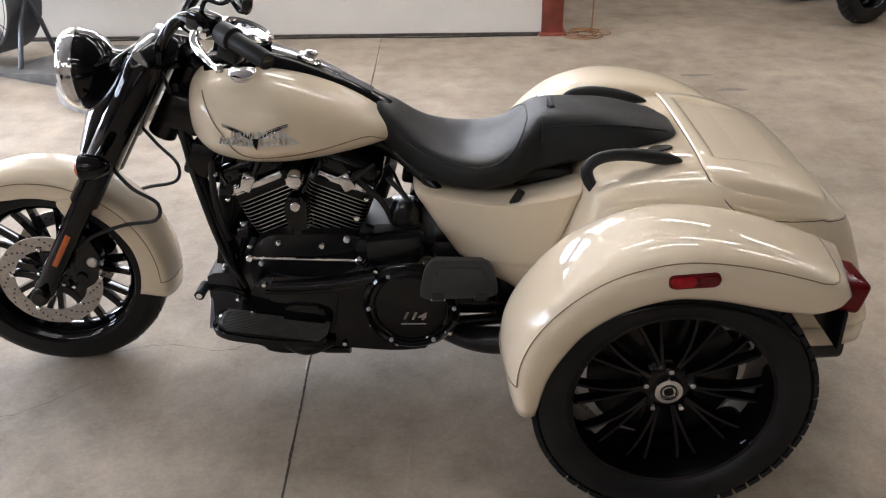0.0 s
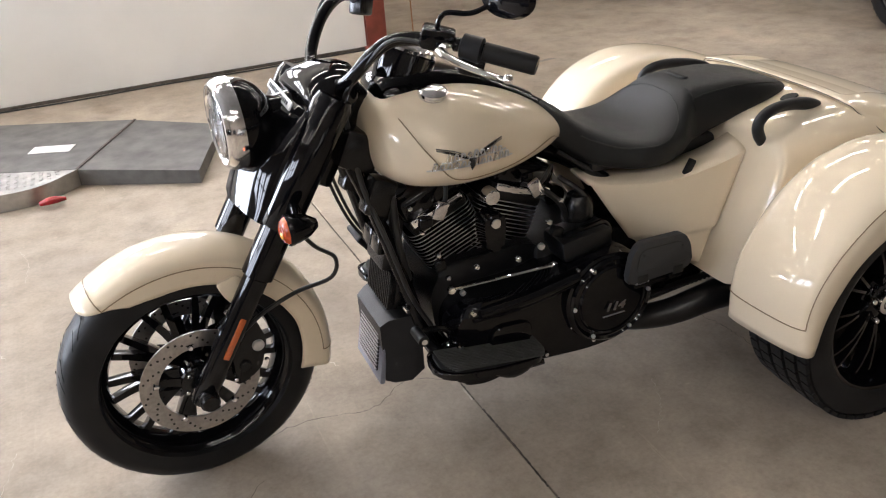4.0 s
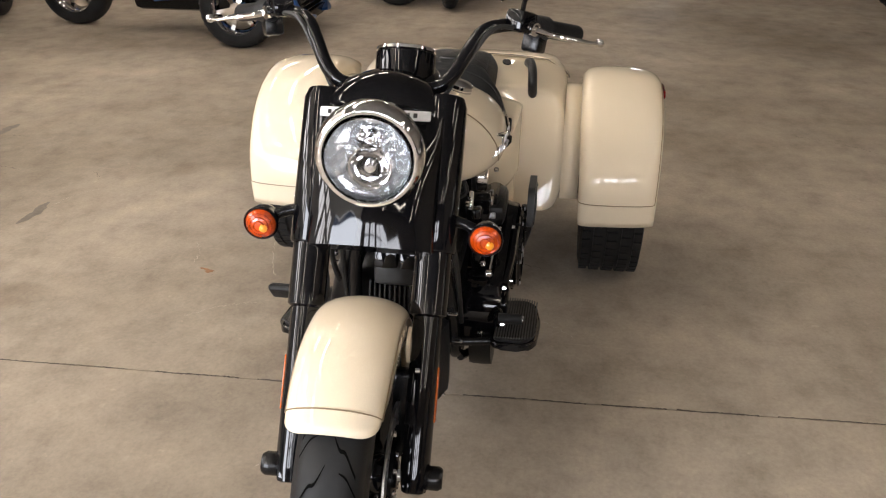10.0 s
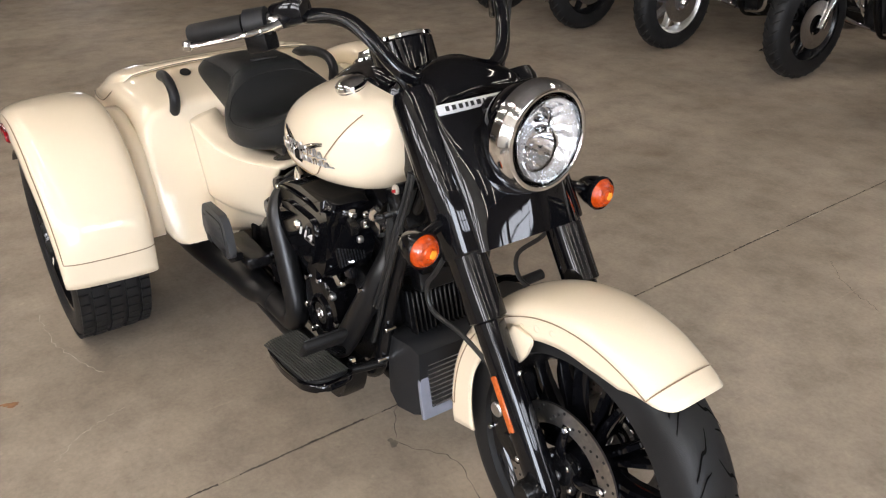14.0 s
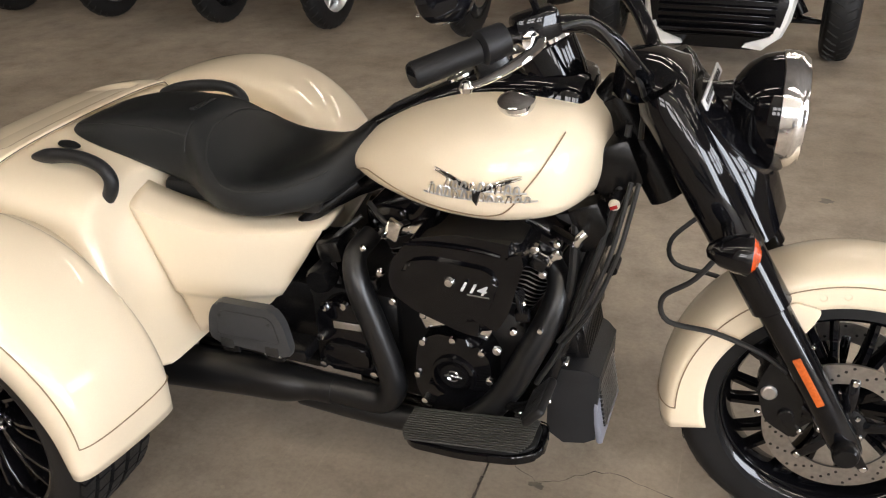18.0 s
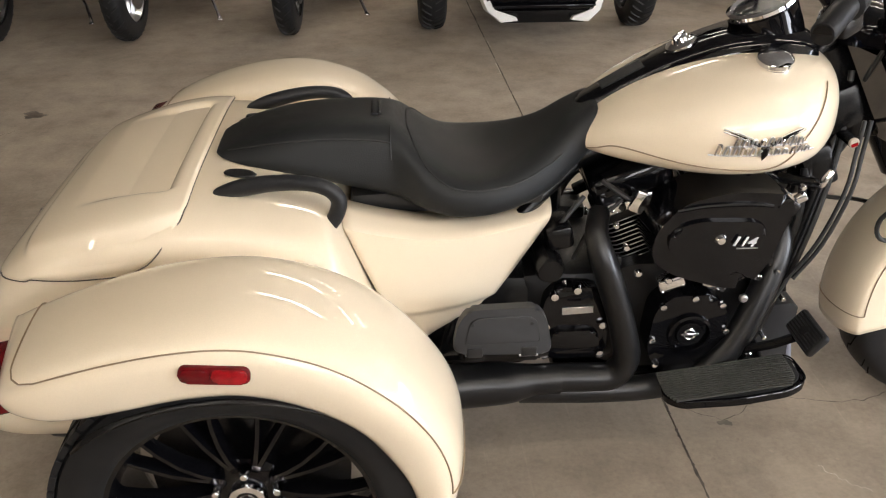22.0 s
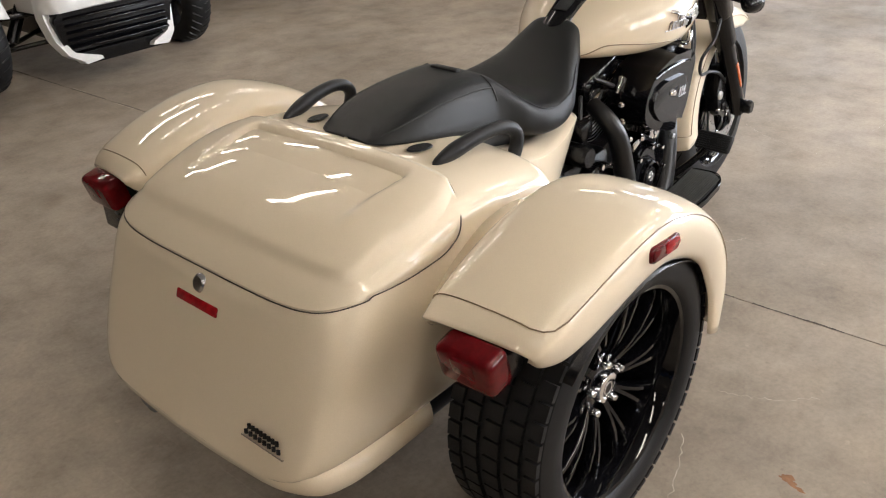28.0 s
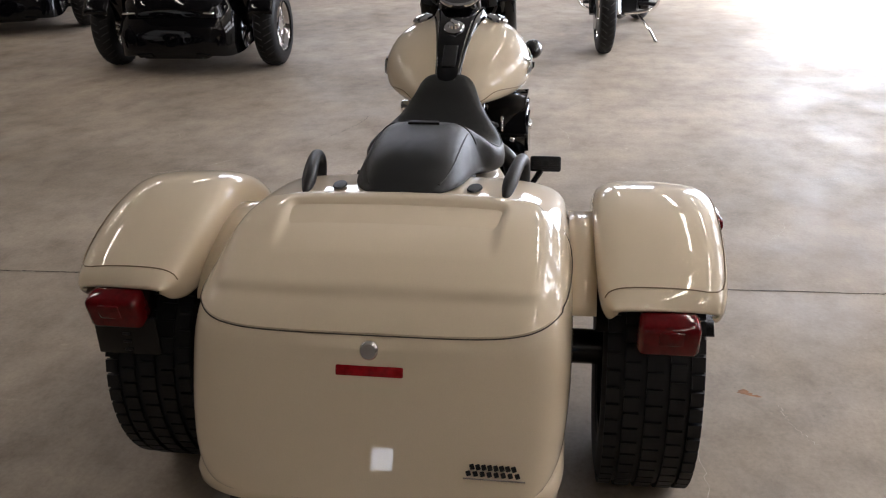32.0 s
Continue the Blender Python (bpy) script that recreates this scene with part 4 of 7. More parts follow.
for x, hw, z in smooth_path([(0.50, 0.05, 0.985), (0.52, 0.075, 1.0), (0.60, 0.08, 1.01), (0.70, 0.066, 0.993), (0.80, 0.054, 0.955), (0.90, 0.044, 0.902), (0.98, 0.036, 0.855), (1.0, 0.02, 0.84)], 4):
    rings.append([Vector((x, hw * c, z - dz)) for c, dz in ((-1.25, 0.065), (-1.12, 0.03), (-1, 0.012), (-0.8, 0.002), (0, 0), (0.8, 0.002), (1, 0.012), (1.12, 0.03), (1.25, 0.065))])
con = part("console", loft(rings), BLACK, trike, "gloss black tank console", angle=50)
gm = Matrix.Translation((0.60, 0, 1.008)) @ pose(0, 0, 0, 0, 24, 0)
part("speedometer_housing", lathe([(0.07, -0.06), (0.073, -0.02), (0.072, 0.035), (0.066, 0.04), (0, 0.04)], (0, 0, 0), "z", 32), BLACK, con, xf=gm)
part("speedometer_rim", lathe([(0.058, 0.04), (0.065, 0.036), (0.072, 0.04), (0.071, 0.047), (0.062, 0.05), (0.057, 0.044)], (0, 0, 0), "z", 36), CHROME, con, "chrome gauge rim", xf=gm)
part("speedometer_face", lathe([(0.0, 0.044), (0.058, 0.044), (0.058, 0.04)], (0, 0, 0), "z", 32), DARKGLASS, con, xf=gm)
im = Matrix.Translation((0.775, 0, 0.966)) @ pose(0, 0, 0, 0, 26, 0)
part("ignition_switch", lathe([(0.034, 0), (0.034, 0.005), (0.028, 0.009), (0.02, 0.01), (0.017, 0.018), (0.0, 0.02)], (0, 0, 0), "z", 28), CHROME, con, "chrome ignition switch", xf=im)
part("switch_lever", box((0.034, 0.011, 0.012), (0, 0, 0.02), (0, 0, 30), 0.003), CHROME, con, xf=im)
part("insert", box((0.10, 0.045, 0.004), (0.90, 0, 0.9025), (0, 28, 0), 0.0015, 1), PLASTIC, con)

# seat
SE = [(0.952, 0.05, 0.845, 0.80), (0.962, 0.084, 0.861, 0.765), (1.005, 0.106, 0.838, 0.72), (1.06, 0.136, 0.797, 0.680), (1.12, 0.170, 0.768, 0.662), (1.19, 0.194, 0.752, 0.652), (1.26, 0.199, 0.753, 0.650), (1.31, 0.188, 0.772, 0.655), (1.35, 0.172, 0.803, 0.665), (1.385, 0.156, 0.829, 0.678), (1.43, 0.149, 0.838, 0.690), (1.50, 0.146, 0.838, 0.708), (1.58, 0.144, 0.832, 0.730), (1.65, 0.138, 0.818, 0.747), (1.71, 0.122, 0.800, 0.758), (1.75, 0.098, 0.784, 0.766), (1.768, 0.07, 0.776, 0.770)]


def seat_ring(q, n=40):
    x, hw, zt, zb = q
    bx = min(1.0, max(0.0, (x - 1.34) / 0.06))
    dish = 0.02 * math.exp(-((x - 1.2) / 0.1) ** 2)
    r = []
    zm = zb + (zt - zb) * 0.38
    for k in range(n):
        a = 2 * math.pi * k / n
        c, s = math.cos(a), math.sin(a)
        y = hw * math.copysign(abs(c) ** (0.62 - 0.2 * bx), c)
        z = zm + (zt - zm) * abs(s) ** (0.75 - 0.3 * bx) if s > 0 else zm - (zm - zb) * abs(s) ** 0.5
        y *= 1 - 0.26 * bx * max(0.0, (z - zb) / (zt - zb)) ** 1.4
        if s > 0:
            z -= dish * (1 - abs(c)) - 0.012 * dish / 0.016 * abs(c) ** 2 * s
        r.append(Vector((x, y, z)))
    return r


SES = smooth_path(SE, 5)
seat = part("seat", loft([seat_ring(q) for q in SES]), LEATHER, trike, "black vinyl two-up seat with stitched seams", angle=60)


def seat_pt(x, a, o=0.0015):
    xs = [q[0] for q in SES]
    q = [float(np.interp(x, xs, [p[i] for p in SES])) for i in range(4)]
    r = seat_ring(q, 180)
    p = r[int(round(a / 2)) % 180]
    c = Vector((x, 0, (q[2] + q[3]) / 2))
    return p + (p - c).normalized() * o


bucket = [(1.04, 20), (1.10, 22), (1.17, 23), (1.24, 25), (1.29, 30), (1.325, 40), (1.345, 55), (1.36, 75), (1.365, 90)]
bucket = [tuple(p) for p in smooth_path(bucket + [(x, 180 - a) for x, a in bucket[-2::-1]], 5)]
for pts in (bucket, [(1.40 + 0.34 * k / 14, 26) for k in range(15)], [(1.40 + 0.34 * k / 14, 154) for k in range(15)]):
    part("seam", tube([seat_pt(x, a, 0.001) for x, a in pts], 0.0019, 6), STITCH, seat)
# black block added to darken the gap under the seat like shadow
part("seat_gap_shade", box((0.42, 0.25, 0.06), (1.28, 0, 0.672), (0, 3, 0), 0.02), CABLE, seat)
for a0, a1 in ((6, 62), (118, 174)):
    part("seam", tube([seat_pt(1.40, a0 + (a1 - a0) * k / 20, 0.001) for k in range(21)], 0.0019, 6), STITCH, seat)
part("seat_pull", box((0.085, 0.016, 0.012), (1.432, 0, 0.838), (0, 0, 90), 0.005), MATRUB, seat)
part("pull_slot", box((0.075, 0.006, 0.004), (1.421, 0, 0.8405), (0, 0, 90), 0.0015), CABLE, seat)
part("strap", box((0.022, 0.014, 0.05), (1.332, -0.205, 0.645), (0, 30, 0), 0.004), MATRUB, seat, "black passenger strap end")

# side covers under the seat
def cover_pt(u, v, sd):
    """u: front to rear, v: bottom to top."""
    z = 0.345 + 0.303 * v
    xf_ = float(np.interp(z, [0.345, 0.40, 0.43, 0.53, 0.64, 0.66], [1.33, 1.225, 1.192, 1.125, 1.052, 1.045]))
    xr = float(np.interp(z, [0.345, 0.49, 0.66], [1.376, 1.43, 1.512]))
    x = xf_ + (xr - xf_) * u
    zz = z + 0.045 * max(0, (x - 1.33) / 0.18) ** 1.5 * v - 0.012 * v * math.sin(min(1, max(0, (x - 1.07) / 0.3)) * math.pi)
    y = 0.162 + 0.075 * u + 0.016 * math.sin(u * math.pi) * (0.4 + 0.6 * v) - 0.022 * (1 - u) ** 3 * v
    if v < 0.36:
        y -= 0.012 * min(1, (0.36 - v) / 0.06)
    if v > 0.93:
        y -= 0.09 * ((v - 0.93) / 0.07) ** 2
        zz += 0.004
    return Vector((x, sd * y, zz))


for sd in (-1, 1):
    vs = list(np.linspace(0, 0.27, 5)) + [0.295, 0.315, 0.335, 0.355, 0.375] + list(np.linspace(0.42, 0.92, 9)) + [0.935, 0.95, 0.965, 0.98, 1.0]
    part("side_cover", loft([[cover_pt(u, v, sd) for u in np.linspace(0, 1, 24)] for v in vs], closed=False), CREAM, trike, "cream side cover under the seat", thick=0.012, angle=50)

# rear body
def half_profile(zt, zb, n=3):
    k = min(1.0, max(0.3, (zt - 0.60) / 0.14))
    half = [(0, zt), (0.10, zt - 0.001 * k), (0.18, zt - 0.003 * k), (0.25, zt - 0.008 * k), (0.31, zt - 0.017 * k), (0.352, zt - 0.034 * k), (0.377, zt - 0.062 * k), (0.390, zt - 0.106 * max(k, 0.4)), (0.397, zt - 0.17 * max(k, 0.5)), (0.400, min(0.50, zt - 0.15)), (0.398, 0.43), (0.388, 0.365), (0.36, 0.325), (0.30, zb + 0.005), (0.15, zb), (0, zb)]
    q = smooth_path(half, n)
    return [(max(0.0, float(y)), float(z)) for y, z in q[:-1]] + [(0.0, zb)]


def tub_ring(xs, w, zt, zb, shear, n=1):
    half = half_profile(zt, zb)
    pts = half + [(-y, z) for y, z in half[-2:0:-1]]
    return [Vector((xs + shear * (0.6 - z), y * w, z)) for y, z in pts]


ST = [(1.475, 0.50, 0.72, 0.33, -0.36), (1.478, 0.86, 0.722, 0.33, -0.36), (1.486, 0.95, 0.73, 0.325, -0.35), (1.505, 0.98, 0.738, 0.32, -0.33), (1.56, 0.985, 0.748, 0.31, -0.25), (1.65, 0.99, 0.758, 0.31, -0.1), (1.75, 1.0, 0.766, 0.31, 0.0), (1.85, 1.0, 0.768, 0.31, 0.06), (1.95, 1.0, 0.754, 0.31, 0.14), (2.03, 0.993, 0.732, 0.31, 0.23), (2.09, 0.978, 0.708, 0.31, 0.30), (2.125, 0.955, 0.689, 0.31, 0.335), (2.15, 0.918, 0.670, 0.31, 0.355), (2.168, 0.86, 0.652, 0.312, 0.37), (2.180, 0.76, 0.634, 0.315, 0.37), (2.187, 0.60, 0.621, 0.317, 0.37), (2.191, 0.36, 0.612, 0.32, 0.37), (2.193, 0.02, 0.608, 0.32, 0.37)]
STS = smooth_path(ST, 3)
tub = part("rear_body", loft([tub_ring(*q) for q in STS]), CREAM, trike, "cream rear body with a trunk", angle=55)


def ss(a, c, t):
    t = min(1, max(0, (t - a) / (c - a)))
    return t * t * (3 - 2 * t)


STF = smooth_path(ST, 8)
LX = [float(q[0]) for q in STF]


SKIN = {}


def ring_at(x):
    key = round(x, 4)
    if key not in SKIN:
        w, zt, zb, sh = [float(np.interp(key, LX, [q[i] for q in STF])) for i in (1, 2, 3, 4)]
        pts = half_profile(zt, zb, 6)[:49]
        SKIN[key] = ([p[0] for p in pts], [p[1] for p in pts], sh, w)
    return SKIN[key]


def skin(x, y):
    """A point of the rear body's upper skin at station x and y to the side."""
    ys, zs, sh, w = ring_at(x)
    z = float(np.interp(abs(y) / w, ys, zs))
    return Vector((x + sh * (0.6 - z), y, z))


def lid_half(x):
    """Half width of the lid at a station: its side seam keeps its height."""
    x = min(x, 2.09)
    ys, zs, sh, w = ring_at(x)
    want = float(np.interp(x, [1.80, 1.815, 1.85, 1.90, 2.0, 2.2], [0.735, 0.722, 0.692, 0.672, 0.662, 0.655]))
    return min(0.391, float(np.interp(-want, [-z for z in zs], ys))) * w


def lid_end(b):
    """Station at which the skin has come down to the rear seam."""
    zs = 0.632 + 0.022 * abs(b) ** 6
    a, c = 1.95, 2.1925
    for _ in range(22):
        m = (a + c) / 2
        a, c = (m, c) if skin(m, b * lid_half(m)).z > zs else (a, m)
    return a


ENDS = {}


def lid_pt(u, b):
    """u: front to rear, b: across. Follows the rear body's skin, a little proud of it."""
    key = round(abs(b), 5)
    if key not in ENDS:
        ENDS[key] = lid_end(key)
    x0 = 1.79 + 0.045 * max(0.0, (abs(b) - 0.84) / 0.16) ** 2.5
    x = x0 + (ENDS[key] - x0) * (1 - (1 - u) ** 1.7)
    y = b * lid_half(x)
    p = skin(x, y)
    n = (skin(x + 0.004, y) - skin(x - 0.004, y)).cross(skin(x, y + 0.004) - skin(x, y - 0.004)).normalized()
    n = n if n.z + n.x > 0 else -n
    return p + n * 0.004


def lid_press(u, b, p):
    """Height of the pressed panel and depth of the scoop in it."""
    x0 = 1.79 + 0.045 * max(0.0, (abs(b) - 0.84) / 0.16) ** 2.5
    x = x0 + (ENDS[round(abs(b), 5)] - x0) * (1 - (1 - u) ** 1.7)
    dx = (x - 1.79) / 0.4
    dip = ss(0.105, 0.15, dx) * max(0.0, 1 - max(0.0, dx - 0.15) / 0.5) * (1 - ss(0.236, 0.250, abs(p[1]) + 0.02 * dx))
    panel = (1 - ss(0.86, 0.93, abs(b))) * (1 - ss(0.85, 0.90, 1 - (1 - u) ** 1.7))
    return 0.009 * panel - 0.022 * dip


us = list(np.linspace(0, 1.0, 64))
bs = list(np.linspace(-1, 1, 121))
grid = np.array([[tuple(lid_pt(u, b)) for b in bs] for u in us])
# even out the rim, which rounds its corners, then the skin inside it
rim = [(0, k) for k in range(120)] + [(k, 120) for k in range(63)] + [(63, k) for k in range(120, 0, -1)] + [(k, 0) for k in range(63, 0, -1)]
ri, rj = np.array([p[0] for p in rim]), np.array([p[1] for p in rim])
for _ in range(8):
    edge = grid[ri, rj]
    grid[ri, rj] = 0.5 * edge + 0.25 * (np.roll(edge, 1, 0) + np.roll(edge, -1, 0))


def even_out(g, times):
    for _ in range(times):
        g[1:-1, 1:-1] = 0.4 * g[1:-1, 1:-1] + 0.15 * (g[:-2, 1:-1] + g[2:, 1:-1] + g[1:-1, :-2] + g[1:-1, 2:])


even_out(grid, 22)
up = np.cross(np.gradient(grid, axis=0), np.gradient(grid, axis=1))
up /= np.linalg.norm(up, axis=2, keepdims=True) + 1e-9
up *= np.sign(up[:, :, 2:3] + up[:, :, 0:1])
grid += up * np.array([[lid_press(u, b, grid[i, k]) for k, b in enumerate(bs)] for i, u in enumerate(us)])[:, :, None]
even_out(grid, 2)
lid = part("trunk_lid", loft([[Vector(p) for p in row] for row in grid], closed=False), CREAM, tub, "cream trunk lid with a pressed panel", thick=0.008, angle=60)
part("lid_gasket", tube([Vector(p) + Vector((0.0, math.copysign(0.002, p[1]) * (abs(p[1]) > 0.3), -0.0042)) for p in list(grid[ri, rj]) + [grid[0, 0]]], 0.0014, 6), CRACK, tub)
# bumper lip round the lower back
rings = []
for y, xo in smooth_path([(-0.385, 1.95), (-0.386, 2.10), (-0.380, 2.18), (-0.355, 2.236), (-0.28, 2.272), (-0.15, 2.284), (0.0, 2.288), (0.15, 2.284), (0.28, 2.272), (0.355, 2.236), (0.380, 2.18), (0.386, 2.10), (0.385, 1.95)], 6):
    cx, cy = xo, y
    n = Vector((0.25 if abs(y) < 0.3 else 0.1, y * 0.6, 0)).normalized()
    rings.append([Vector((cx, cy, 0)) + n * o + Vector((0, 0, z)) for o, z in ((-0.05, 0.285), (-0.012, 0.283), (0.002, 0.295), (0.004, 0.318), (-0.002, 0.333), (-0.014, 0.340), (-0.05, 0.340))])
part("bumper_lip", loft(rings), CREAM, tub, "cream lower bumper lip", angle=50)
part("medallion", lathe([(0, 0.008), (0.015, 0.008), (0.02, 0.004), (0.021, 0)], (2.186, 0.004, 0.604), "x", 24, rot=Matrix.Rotation(radians(-20), 4, "Y")), CHROME, tub, "round chrome medallion")
part("rear_reflector", box((0.012, 0.135, 0.022), (2.201, 0.006, 0.568), (0, -20, 0), 0.004), REDLENS, tub, "red bar reflector")
for k in range(8):
    part("script_bar", box((0.004, 0.009, 0.011), (2.266, 0.212 + 0.0115 * k, 0.406), (18, -20, 0), 0.001, 1), SATIN, tub)
    part("script_bar", box((0.004, 0.009, 0.010), (2.270, 0.205 + 0.0135 * k, 0.393), (18, -20, 0), 0.001, 1), SATIN, tub)
part("script_line", box((0.003, 0.12, 0.003), (2.274, 0.255, 0.384), (0, -20, 0)), CHROME, tub)
part("seat_screw", disc(0.007, 0.012, (1.764, 0, 0.770), "z", 12, 0.002), CHROME, tub)
part("tow_bracket", box((0.12, 0.12, 0.05), (2.2, -0.1, 0.265), (0, 0, 0), 0.01), SATIN, tub)


def oval_plug():
    return lathe([(0.0, 0.003), (0.9, 0.003), (1.0, 0.0)], (0, 0, 0), "z", 28)


for sd in (-1, 1):
    part("plug", oval_plug(), MATRUB, tub, "black oval rubber plug", xf=Matrix.Translation((1.706, sd * 0.162, 0.7645)) @ pose(0, 0, 0, -sd * 3, -4, -sd * 8) @ Matrix.Diagonal((0.034, 0.017, 1, 1)))
    gh = [(1.748, 0.236, 0.756), (1.735, 0.238, 0.761), (1.69, 0.243, 0.771), (1.63, 0.252, 0.783), (1.57, 0.260, 0.786), (1.525, 0.265, 0.776), (1.503, 0.267, 0.752), (1.509, 0.268, 0.720), (1.532, 0.269, 0.686)]
    part("grab_handle", tube([(x, sd * y, z) for x, y, z in gh], [0.003, 0.010, 0.0175, 0.0165, 0.0155, 0.0155, 0.016, 0.016, 0.015], 14, 5), PLASTIC, tub, "black passenger grab handle", angle=60)


# rear fenders
FC = [(1.292, 0.318), (1.280, 0.42), (1.296, 0.505), (1.345, 0.588), (1.412, 0.660), (1.49, 0.713), (1.58, 0.745), (1.66, 0.757), (1.75, 0.752), (1.84, 0.735), (1.92, 0.711), (1.98, 0.687), (2.02, 0.665), (2.043, 0.643)]
FA = [(1.345, 0.318), (1.375, 0.42), (1.425, 0.505), (1.465, 0.552), (1.51, 0.587), (1.56, 0.612), (1.61, 0.628), (1.66, 0.635), (1.74, 0.629), (1.82, 0.612), (1.90, 0.595), (1.96, 0.590), (2.01, 0.603), (2.036, 0.626)]
FCS, FAS = smooth_path(FC, 5), smooth_path(FA, 5)
SEC = smooth_path([(0.446, -0.02), (0.441, 0.25), (0.439, 0.55), (0.447, 0.79), (0.470, 0.93), (0.508, 0.985), (0.555, 1.0), (0.605, 0.99), (0.66, 0.945), (0.699, 0.84), (0.718, 0.66), (0.722, 0.42), (0.716, 0.12), (0.706, 0.0)], 4)


def fend(i, j, sd, o=0.0):
    """A point of a rear fender by station i along and j across (fractions allowed)."""
    i = min(max(i, 0), len(FCS) - 1)
    j = min(max(j, 0), len(SEC) - 1)
    a, b = int(i), int(j)
    c = FCS[a] + (FCS[min(a + 1, len(FCS) - 1)] - FCS[a]) * (i - a)
    e = FAS[a] + (FAS[min(a + 1, len(FAS) - 1)] - FAS[a]) * (i - a)
    y, f = SEC[b] + (SEC[min(b + 1, len(SEC) - 1)] - SEC[b]) * (j - b)
    t = i / (len(FCS) - 1)
    q = max(0, (t - 0.6) / 0.4)
    k = 1 - 0.27 * q ** 2 - 0.09 * max(0, 1 - t / 0.3)
    y = 0.583 + (y - 0.583) * k
    p = e + (c - e) * f
    return Vector((p[0] - 0.17 * (y - 0.583) * q ** 3 + 0.10 * (y - 0.583) * max(0, 1 - t / 0.25) ** 2, sd * y, p[1] - 0.10 * (y - 0.583) * q ** 4))


NI, NJ = len(FCS) - 1, len(SEC) - 1
for sd in (-1, 1):
    fn = part("rear_fender", loft([[fend(i, j, sd) for j in range(NJ + 1)] for i in range(NI + 1)], closed=False), CREAM, trike, "cream rounded rear fender with a pinstripe", thick=0.007, angle=60)

    def lift(i, j, o=0.0012, sd=sd):
        p = fend(i, j, sd)
        n = (fend(i + 0.2, j, sd) - fend(i - 0.2, j, sd)).cross(fend(i, j + 0.2, sd) - fend(i, j - 0.2, sd)).normalized()
        if n.dot(p - Vector((1.67, sd * 0.55, 0.45))) < 0:
            n = -n
        return p + n * o
    jo, ji = NJ * 0.735, NJ * 0.12
    path = [(4, jo)] + [(i, jo) for i in np.linspace(5, 53, 50)] + [(55.5, jo - 0.8), (57, jo - 2.5)] + [(57.8, j) for j in np.linspace(jo - 5, ji + 3, 30)]
    part("pinstripe", tube([lift(i, j) for i, j in path], 0.0015, 5), STRIPE, fn)
    part("pinstripe", tube([lift(4, j) for j in np.linspace(jo, ji, 40)], 0.0015, 5), STRIPE, fn)
    mk = part("side_marker", prism(rounded([(-0.054, -0.016), (0.054, -0.016), (0.054, 0.016), (-0.054, 0.016)], 0.014), 0.0, sd * 0.012, 0.003), DARKRED, fn, "red oval side marker", xf=Matrix.Translation((1.671, sd * 0.715, 0.690)) @ pose(0, 0, 0, 0, -4, 0))
    part("marker_lens", prism(rounded([(-0.050, -0.012), (0.004, -0.012), (0.004, 0.012), (-0.050, 0.012)], 0.011), 0.0, sd * 0.0155, 0.003), REDLENS, mk, xf=Matrix.Translation((1.671, sd * 0.715, 0.690)) @ pose(0, 0, 0, 0, -4, 0))
    part("marker_lens", prism(rounded([(0.006, -0.012), (0.050, -0.012), (0.050, 0.012), (0.006, 0.012)], 0.011), 0.0, sd * 0.0155, 0.003), DARKRED, mk, xf=Matrix.Translation((1.671, sd * 0.715, 0.690)) @ pose(0, 0, 0, 0, -4, 0))
    tl = part("tail_lamp", box((0.07, 0.11, 0.08), (2.012, sd * 0.585, 0.595), (0, 10, 0), 0.014), SATIN, trike, "red tail lamp under the fender tip")
    part("tail_lens", box((0.06, 0.122, 0.080), (2.052, sd * 0.585, 0.596), (0, 14, 0), 0.016, 4), DARKRED, tl, "dark red tail lens")
    part("tail_reflector", box((0.012, 0.05, 0.036), (2.0815, sd * 0.588, 0.603), (0, 14, 0), 0.005), DARKRED, tl)
    # inner bridge between body and fender
    part("bridge", loft([[Vector((x, sd * 0.385, z)), Vector((x, sd * 0.447, z))] for x, z in smooth_path([(1.42, 0.36), (1.45, 0.5), (1.5, 0.6), (1.58, 0.665), (1.68, 0.69), (1.78, 0.68), (1.88, 0.64), (1.945, 0.595), (1.955, 0.575)], 4)], closed=False), CREAM, fn, thick=0.02)
    part("inner_liner", loft([[Vector((1.67 + 0.352 * math.cos(a), sd * y, 0.33 + 0.285 * math.sin(a))) for y in (0.45, 0.70)] for a in np.linspace(0.75, 2.85, 20)], closed=False), SATIN, fn, thick=0.004)

# plate bracket by the left rear lamp
pb = part("plate_bracket", box((0.012, 0.15, 0.10), (2.035, -0.585, 0.520), (0, 0, 0), 0.006), SATIN, trike, "black empty number plate bracket")
for k in range(4):
    part("slot", box((0.004, 0.018, 0.006), (2.042, -0.585, 0.485 + 0.02 * k), (0, 0, 0), 0.001, 1), PLASTIC, pb)

